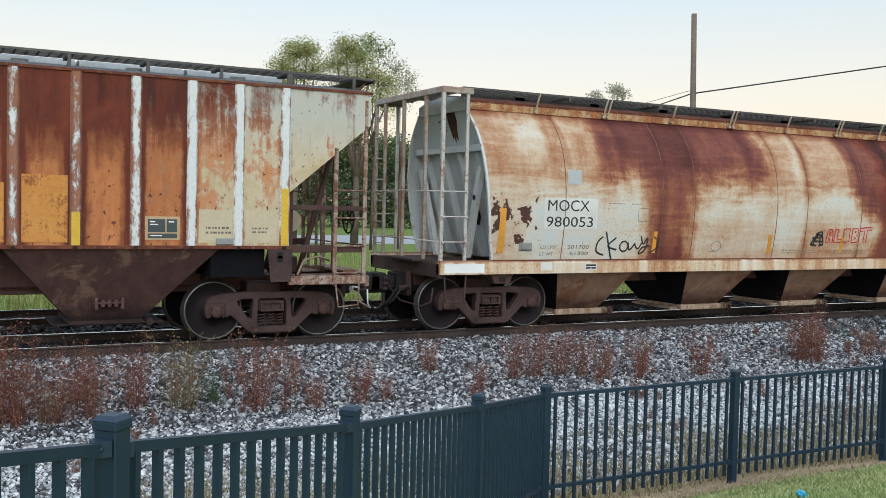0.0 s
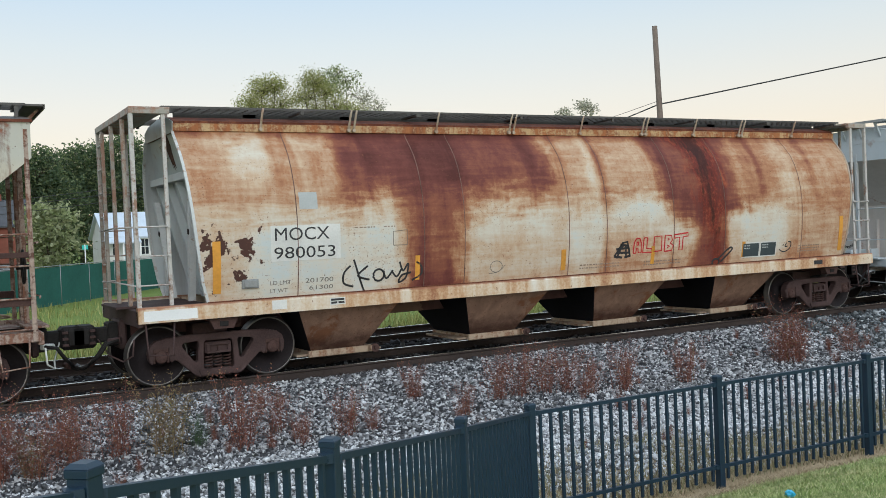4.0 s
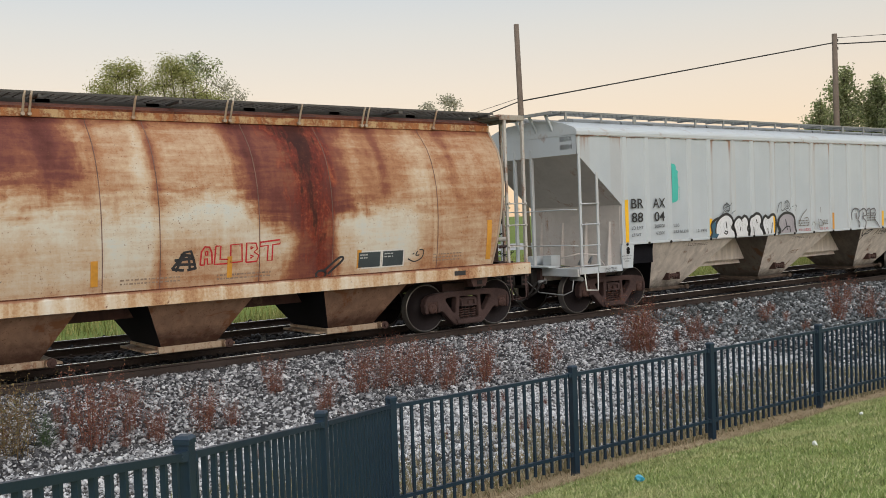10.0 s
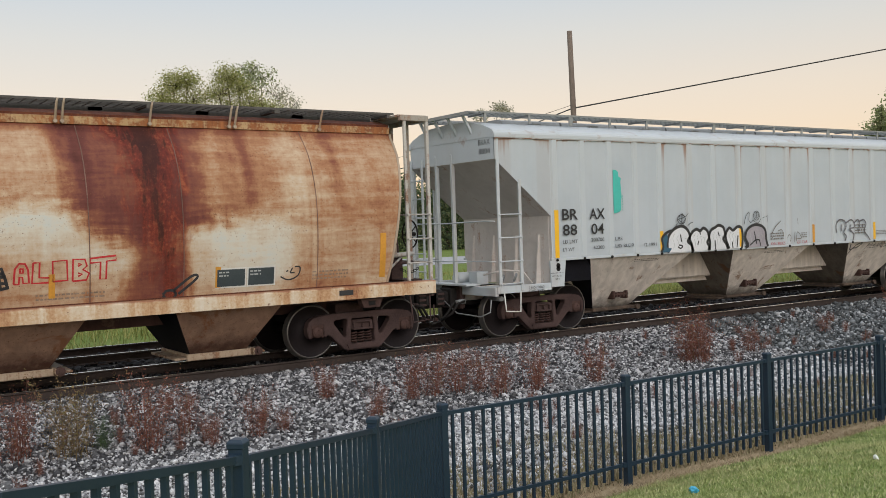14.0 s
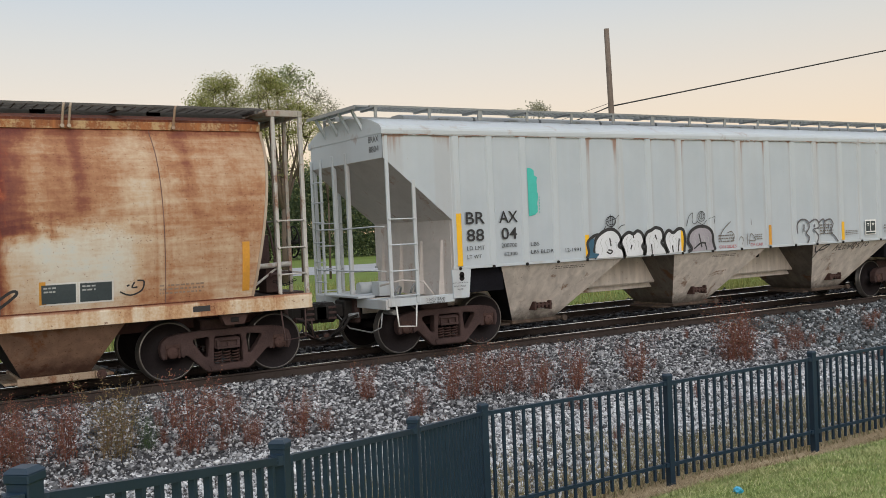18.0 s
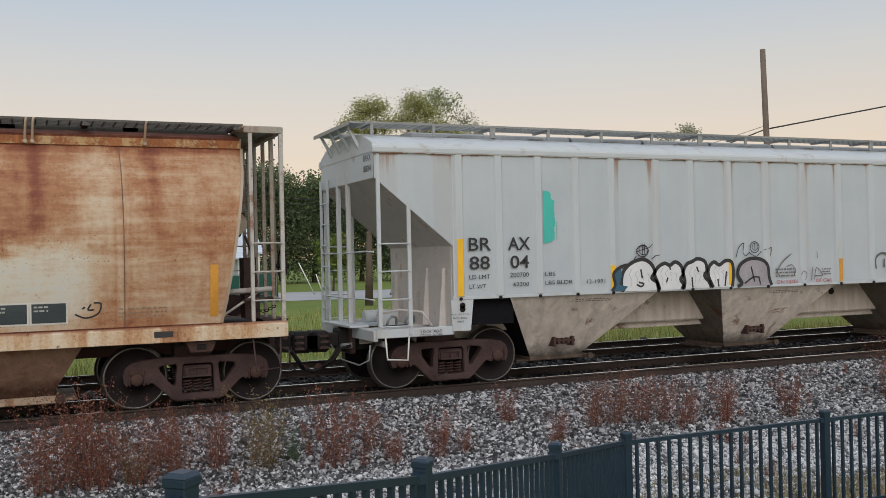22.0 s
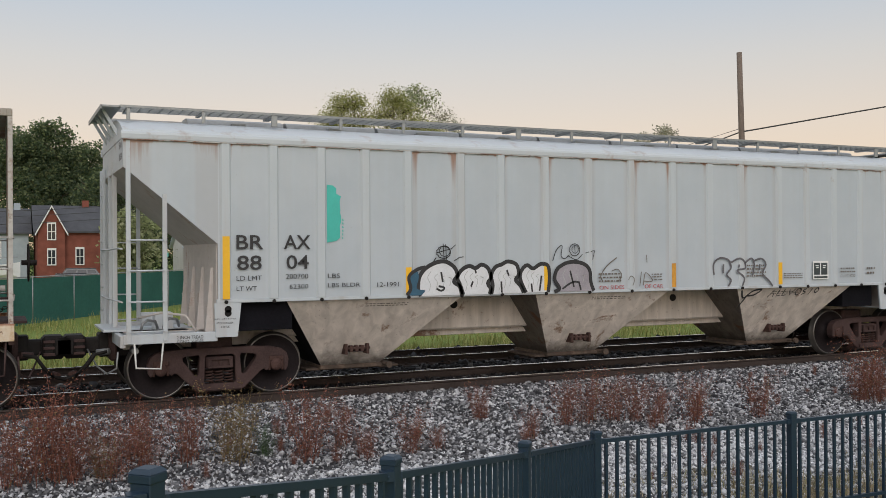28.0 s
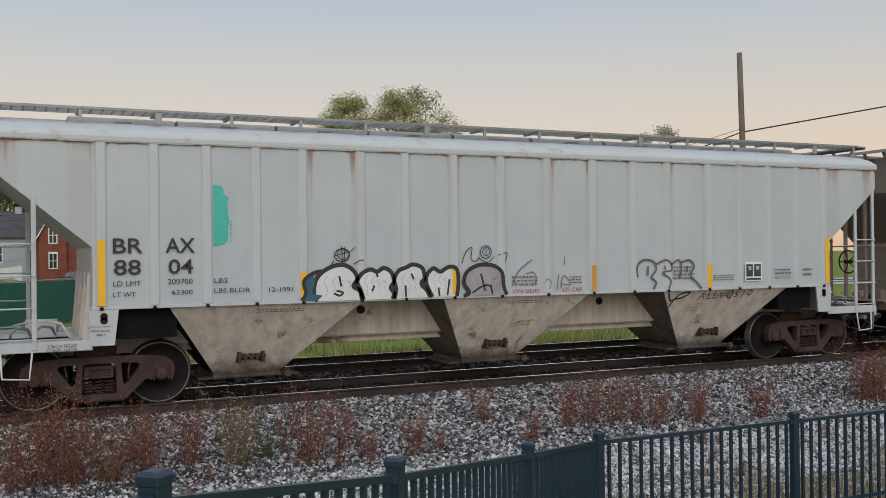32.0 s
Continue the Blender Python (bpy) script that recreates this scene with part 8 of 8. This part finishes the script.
MAT["cream_paint"] = simple("buff_repaint", (0.52, 0.45, 0.31), 0.65, 0.0, 0.18, 5, 0.1)
MAT["orange_paint"] = stained("orange_primer", (0.48, 0.20, 0.045), (0.62, 0.31, 0.085), (0.12, 0.035, 0.018), (0.32, 0.11, 0.035), 0.36, 1.4)
for x0, x1, z1, mat in ((3.33, 3.95, 2.58, "orange_paint"), (2.50, 3.10, 2.45, "orange_paint"), (5.86, 6.38, 2.12, "cream_paint"), (6.60, 7.12, 2.12, "cream_paint")):
    bm = bmesh.new()
    blob(bm, [(x0, 1.60), (x1, 1.60), (x1, z1), (x0, z1)], YO + 0.002)
    part("paint_patch", bm, mat, old, "rectangle of newer paint")
dashes(old, 5.97, 6.37, 1.72, 1.87, 2, "ink_faded", YO, 31)
dashes(old, 6.71, 6.97, 1.74, 1.86, 2, "ink_faded", YO, 32)
bm = bmesh.new()
box(bm, 6.13, 6.40, YO - 0.04, YO + 0.01, 1.57, 1.67, 0.01)
part("card_holder", bm, "galv", old, "small metal card holder")

# ---- beyond the tracks ----
MAT["screen"] = simple("green_fence_screen", (0.030, 0.115, 0.095), 0.8, 0.0, 0.22, 2, 0.2)
MAT["road"] = simple("pale_worn_asphalt", (0.36, 0.36, 0.37), 0.9, 0.0, 0.15, 2, 0.2)
MAT["brick"] = simple("red_brick", (0.20, 0.070, 0.050), 0.85, 0.0, 0.3, 6, 0.2)
MAT["slate"] = simple("dark_roof_slate", (0.075, 0.078, 0.085), 0.8, 0.0, 0.25, 5, 0.2)
MAT["greywall"] = simple("pale_blue_grey_boards", (0.34, 0.40, 0.43), 0.85, 0.0, 0.15, 5, 0.1)
MAT["trim"] = simple("white_trim", (0.72, 0.72, 0.70), 0.6, 0.0, 0.08, 5, 0.0)
MAT["tinroof"] = simple("pale_metal_roof", (0.52, 0.58, 0.64), 0.45, 0.2, 0.12, 4, 0.1)
MAT["glass"] = simple("dark_window_glass", (0.03, 0.035, 0.04), 0.08, 0.0, 0.1, 2, 0.0)
MAT["carpaint"] = simple("dark_car_paint", (0.018, 0.02, 0.024), 0.2, 0.0, 0.1, 2, 0.0)
MAT["carpaint_grey"] = simple("grey_car_paint", (0.10, 0.105, 0.11), 0.25, 0.2, 0.1, 2, 0.0)
MAT["tyre"] = simple("tyre_rubber", (0.015, 0.015, 0.015), 0.9, 0.0, 0.2, 8, 0.0)

fence2 = thing("screened_fence", pose(0, 0, 0), "chain-link fence with dark green screen fabric", "fence")
fa, fb = Vector((-4.0, 35.0)), Vector((15.4, 63.8))
nseg = 11
for i in range(nseg):
    a, b = fa.lerp(fb, i / nseg), fa.lerp(fb, (i + 1) / nseg)
    d = (b - a).normalized() * 0.03
    nrm = Vector((-d.y, d.x)) * 0.5
    h0, h1 = 1.95, 1.95
    za, zb = float(ground_z(a.x, a.y)), float(ground_z(b.x, b.y))
    bm = bmesh.new()
    hexa(bm, [(a.x + d.x - nrm.x, a.y + d.y - nrm.y, za + 0.08), (b.x - d.x - nrm.x, b.y - d.y - nrm.y, zb + 0.08), (b.x - d.x + nrm.x, b.y - d.y + nrm.y, zb + 0.08), (a.x + d.x + nrm.x, a.y + d.y + nrm.y, za + 0.08),
              (a.x + d.x - nrm.x, a.y + d.y - nrm.y, za + h0), (b.x - d.x - nrm.x, b.y - d.y - nrm.y, zb + h1), (b.x - d.x + nrm.x, b.y - d.y + nrm.y, zb + h1), (a.x + d.x + nrm.x, a.y + d.y + nrm.y, za + h0)])
    part("screen_panel", bm, "screen", fence2)
    bm = bmesh.new()
    rod(bm, (b.x, b.y, zb - 0.2), (b.x, b.y, zb + 2.05), 0.035, 8)
    part("post", bm, "galv", fence2)
    bm = bmesh.new()
    rod(bm, (a.x, a.y, za + 2.0), (b.x, b.y, zb + 2.0), 0.022, 6)
    part("top_rail", bm, "galv", fence2)

bm = bmesh.new()
vs = [(9, 66), (16.5, 64.5), (120, 52), (120, 66), (16, 82), (9, 83)]
f = bm.faces.new([bm.verts.new((x, y, float(ground_z(x, y)) + 0.02)) for x, y in vs])
bmesh.ops.triangulate(bm, faces=[f])
rd = part("road", bm, "road", None)
tagged(rd, "pale worn asphalt road crossing behind", "road", kind="structure")


def window(parent, x0, x1, y, z0, z1):
    bm = bmesh.new()
    box(bm, x0, x1, y - 0.03, y, z0, z1)
    w = part("window", bm, "glass", parent)
    bm = bmesh.new()
    t = 0.09
    for q in ((x0 - t, x1 + t, z1, z1 + t * 2), (x0 - t, x1 + t, z0 - t, z0), (x0 - t, x0, z0, z1), (x1, x1 + t, z0, z1), ((x0 + x1) / 2 - 0.03, (x0 + x1) / 2 + 0.03, z0, z1), (x0, x1, (z0 + z1) / 2 - 0.03, (z0 + z1) / 2 + 0.03)):
        box(bm, q[0], q[1], y - 0.07, y - 0.032, q[2], q[3])
    part("window_frame", bm, "trim", w)


def house(x, y, w, d, eave, ridge, wall, roof, label, gable=None, wins=(), chimney=None):
    """Walls and a roof whose ridge runs along x; gable: (x0, x1, ridge) of a front bay."""
    z0 = float(ground_z(x, y))
    h = thing("house", pose(x, y, z0), label, "house")
    bm = bmesh.new()
    prism(bm, [(0, -0.3), (0, eave), (d / 2, ridge), (d, eave), (d, -0.3)], 0, w, plane="yz")
    part("wall", bm, wall, h)
    bm = bmesh.new()
    for s in (0, 1):
        y0, y1 = (-0.4, d / 2) if s == 0 else (d + 0.4, d / 2)
        e0 = eave - 0.4 * (ridge - eave) / (d / 2)
        hexa(bm, [(-0.3, y0, e0 + 0.03), (w + 0.3, y0, e0 + 0.03), (w + 0.3, y1, ridge + 0.03), (-0.3, y1, ridge + 0.03), (-0.3, y0, e0 + 0.2), (w + 0.3, y0, e0 + 0.2), (w + 0.3, y1, ridge + 0.2), (-0.3, y1, ridge + 0.2)])
    part("roof", bm, roof, h)
    if gable:
        a, b, r = gable
        bm = bmesh.new()
        prism(bm, [(a, -0.3), (a, eave), ((a + b) / 2, r), (b, eave), (b, -0.3)], -0.5, d / 2)
        part("front_bay", bm, wall, h)
        m = (a + b) / 2
        bm = bmesh.new()
        for q, e in ((a - 0.25, 1), (b + 0.25, -1)):
            z = eave - 0.25 * (r - eave) / (m - a)
            hexa(bm, [(q, -0.75, z + 0.02), (q, d / 2, z + 0.02), (m, d / 2, r + 0.04), (m, -0.75, r + 0.04), (q, -0.75, z + 0.16), (q, d / 2, z + 0.16), (m, d / 2, r + 0.2), (m, -0.75, r + 0.2)])
        part("bay_roof", bm, roof, h)
        bm = bmesh.new()
        for q in (a - 0.25, b + 0.25):
            z = eave - 0.25 * (r - eave) / (m - a)
            hexa(bm, [(q, -0.80, z - 0.06), (q, -0.76, z - 0.06), (m, -0.76, r), (m, -0.80, r), (q, -0.80, z + 0.16), (q, -0.76, z + 0.16), (m, -0.76, r + 0.2), (m, -0.80, r + 0.2)])
        part("barge_board", bm, "trim", h)
    for q in wins:
        window(h, *q)
    if chimney:
        bm = bmesh.new()
        box(bm, chimney, chimney + 0.6, d / 2 - 0.3, d / 2 + 0.3, ridge - 0.8, ridge + 0.7, 0.02)
        part("chimney", bm, wall, h)
    return h


house(3.2, 95, 6.6, 8, 5.1, 7.4, "brick", "slate", "red brick house with dark roof and white gable trim", (0.1, 2.4, 7.2), ((0.95, 1.55, -0.5, 4.3, 5.7), (0.95, 1.55, -0.5, 2.0, 3.3), (3.4, 4.0, 0, 2.0, 3.4)), 4.2)
house(-6.0, 98, 8.6, 8, 5.0, 7.2, "greywall", "slate", "grey house with a dark slate roof", None, ((5.4, 6.2, 0, 2.6, 4.0),), 7.4)
wh = house(15.0, 86, 4.3, 7, 3.6, 5.6, "trim", "tinroof", "small white house with pale metal roof and a porch", None, ((2.9, 3.5, 0, 2.0, 3.3), (0.5, 1.0, 0, 2.0, 3.3)))
bm = bmesh.new()
hexa(bm, [(-0.4, -1.7, 3.0), (2.6, -1.7, 3.0), (2.6, -0.45, 3.42), (-0.4, -0.45, 3.42), (-0.4, -1.7, 3.12), (2.6, -1.7, 3.12), (2.6, -0.45, 3.54), (-0.4, -0.45, 3.54)])
part("porch_roof", bm, "tinroof", wh)
for px in (-0.3, 1.1, 2.5):
    bm = bmesh.new()
    box(bm, px - 0.07, px + 0.07, -1.64, -1.50, -0.1, 3.02)
    part("porch_post", bm, "trim", wh)
bm = bmesh.new()
box(bm, 1.45, 2.3, -0.04, 0.0, 0.2, 2.9)
part("door", bm, "greywall", wh)


def parked_car(x, y, length, h, paint, label):
    z0 = float(ground_z(x, y))
    c = thing("parked_car", pose(x, y, z0), label, "car")
    L = length / 2
    bm = bmesh.new()
    prism(bm, [(-L, 0.35), (-L, 0.75), (-L * 0.92, 0.95), (-L * 0.5, 1.0), (L * 0.6, 1.02), (L * 0.95, 0.9), (L, 0.7), (L, 0.35)], -0.85, 0.85)
    part("body", bm, paint, c)
    bm = bmesh.new()
    hexa(bm, [(-L * 0.62, -0.80, 0.98), (L * 0.78, -0.80, 0.98), (L * 0.78, 0.80, 0.98), (-L * 0.62, 0.80, 0.98), (-L * 0.30, -0.66, h), (L * 0.55, -0.66, h), (L * 0.55, 0.66, h), (-L * 0.30, 0.66, h)])
    part("cabin", bm, paint, c)
    def face(u, v, s):      # a point on the cabin's slanting side, u along it and v up it
        return (-L * 0.62 + L * 1.40 * u) * (1 - v) + (-L * 0.30 + L * 0.85 * u) * v, s * (0.80 - 0.14 * v), 0.98 + (h - 0.98) * v
    for s in (-1, 1):
        for u0, u1 in ((0.06, 0.36), (0.40, 0.66), (0.70, 0.94)):
            bm = bmesh.new()
            ring4 = [face(u, v, s) for u, v in ((u0, 0.10), (u1, 0.10), (u1, 0.90), (u0, 0.90))]
            hexa(bm, [(q[0], q[1] - s * 0.01, q[2]) for q in ring4] + [(q[0], q[1] + s * 0.006, q[2]) for q in ring4])
            bmesh.ops.recalc_face_normals(bm, faces=bm.faces)
            part("side_window", bm, "glass", c)
    for name, u, dx in (("windscreen", 0.0, -0.008), ("rear_window", 1.0, 0.008)):
        lo, hi = face(u, 0.10, 1), face(u, 0.92, 1)
        bm = bmesh.new()
        ring4 = [(lo[0], -0.68, lo[2]), (lo[0], 0.68, lo[2]), (hi[0], 0.58, hi[2]), (hi[0], -0.58, hi[2])]
        hexa(bm, [(q[0] - dx, q[1], q[2]) for q in ring4] + [(q[0] + dx, q[1], q[2]) for q in ring4])
        bmesh.ops.recalc_face_normals(bm, faces=bm.faces)
        part(name, bm, "glass", c)
    bm = bmesh.new()
    box(bm, -L * 0.30, L * 0.56, -0.67, 0.67, h, h + 0.05, 0.02)
    part("roof", bm, paint, c)
    for sx in (-0.62, 0.62):
        for sy in (-0.82, 0.82):
            bm = bmesh.new()
            rod(bm, (sx * L, sy - 0.1, 0.32), (sx * L, sy + 0.1, 0.32), 0.32, 16)
            part("wheel", bm, "tyre", c)


parked_car(4.3, 71, 4.5, 1.55, "carpaint", "dark parked saloon car behind a green fence")
parked_car(5.2, 75, 4.7, 1.85, "carpaint_grey", "dark grey parked minivan behind a green fence")

def moored_boat(x, y, length, label):
    """Small cabin boat on a trailer."""
    b = thing("boat", pose(x, y, float(ground_z(x, y))), label, "boat")
    L = length / 2
    bm = bmesh.new()
    rings = []
    for k in range(9):
        f = -1 + 2 * k / 8
        w = 1.05 * (1 - max(0.0, f) ** 2.4) + 0.02
        rings.append([bm.verts.new((f * L, s * w * q, z + 0.25 * max(0.0, f) ** 2)) for s, q, z in ((-1, 1.0, 2.15), (-1, 0.85, 1.45), (0, 0, 1.05), (1, 0.85, 1.45), (1, 1.0, 2.15))])
    for a, c in zip(rings, rings[1:]):
        for i in range(5):
            bm.faces.new((a[i], a[(i + 1) % 5], c[(i + 1) % 5], c[i]))
    bm.faces.new(rings[0])
    bm.faces.new(rings[-1])
    bmesh.ops.recalc_face_normals(bm, faces=bm.faces)
    part("hull", bm, "white", b, "white moulded hull")
    bm = bmesh.new()
    hexa(bm, [(-L * 0.3, -0.8, 2.15), (L * 0.35, -0.8, 2.15), (L * 0.35, 0.8, 2.15), (-L * 0.3, 0.8, 2.15), (-L * 0.2, -0.65, 2.6), (L * 0.05, -0.65, 2.6), (L * 0.05, 0.65, 2.6), (-L * 0.2, 0.65, 2.6)])
    part("windscreen", bm, "glass", b)
    for s in (-1, 1):
        bm = bmesh.new()
        tube(bm, [(L * 0.3, s * 0.8, 2.15), (L * 0.32, s * 0.8, 2.65), (L * 0.7, s * 0.6, 2.72), (L * 0.95, s * 0.1, 2.75)], 0.025, 6)
        part("bow_rail", bm, "galv", b)
    for sx in (-0.25, 0.05):
        for s in (-0.9, 0.9):
            bm = bmesh.new()
            rod(bm, (sx * L, s - 0.1, 0.33), (sx * L, s + 0.1, 0.33), 0.33, 14)
            part("trailer_wheel", bm, "tyre", b)
    bm = bmesh.new()
    box(bm, -L * 0.9, L * 1.05, -0.08, 0.08, 0.55, 0.68)
    box(bm, -L * 0.2, L * 0.0, -0.9, 0.9, 0.4, 0.5)
    box(bm, -L * 0.1, -L * 0.05, -0.7, 0.7, 0.5, 1.5)
    part("trailer", bm, "galv", b)


moored_boat(-1.2, 72, 5.2, "white cabin boat on a trailer behind a green fence")

# street sign and litter
x, y = at(8.75, 66)
sg = thing("street_sign", pose(x, y, float(ground_z(x, y))), "green street name sign on a post", "sign")
bm = bmesh.new()
rod(bm, (0, 0, -0.2), (0, 0, 3.0), 0.035, 8)
part("post", bm, "trim", sg)
bm = bmesh.new()
box(bm, -0.19, 0.19, -0.02, 0.02, 2.68, 2.96)
part("plate", bm, "teal", sg, "green name plate")
MAT["blue_foil"] = simple("blue_plastic_film", (0.05, 0.40, 0.62), 0.35, 0.0, 0.2, 20, 0.3)
bm = bmesh.new()
bmesh.ops.create_icosphere(bm, subdivisions=2, radius=0.05)
rr = random.Random(2)
for v in bm.verts:
    v.co *= rr.uniform(0.6, 1.25)
    v.co.z *= 0.7
lit = part("litter", bm, "blue_foil", None)
lit.location = (7.18, 6.34, float(ground_z(7.18, 6.34)) + 0.045)
tagged(lit, "crumpled blue plastic wrapper lying on the lawn", "litter")
for x, y in ((8.8, 5.43), (11.5, 6.45)):
    bm = bmesh.new()
    bmesh.ops.create_icosphere(bm, subdivisions=1, radius=0.03)
    for v in bm.verts:
        v.co *= rr.uniform(0.5, 1.2)
    q = part("litter", bm, "white", None)
    q.location = (x, y, float(ground_z(x, y)) + 0.03)
    tagged(q, "small white scrap of paper on the lawn", "litter")

motions()
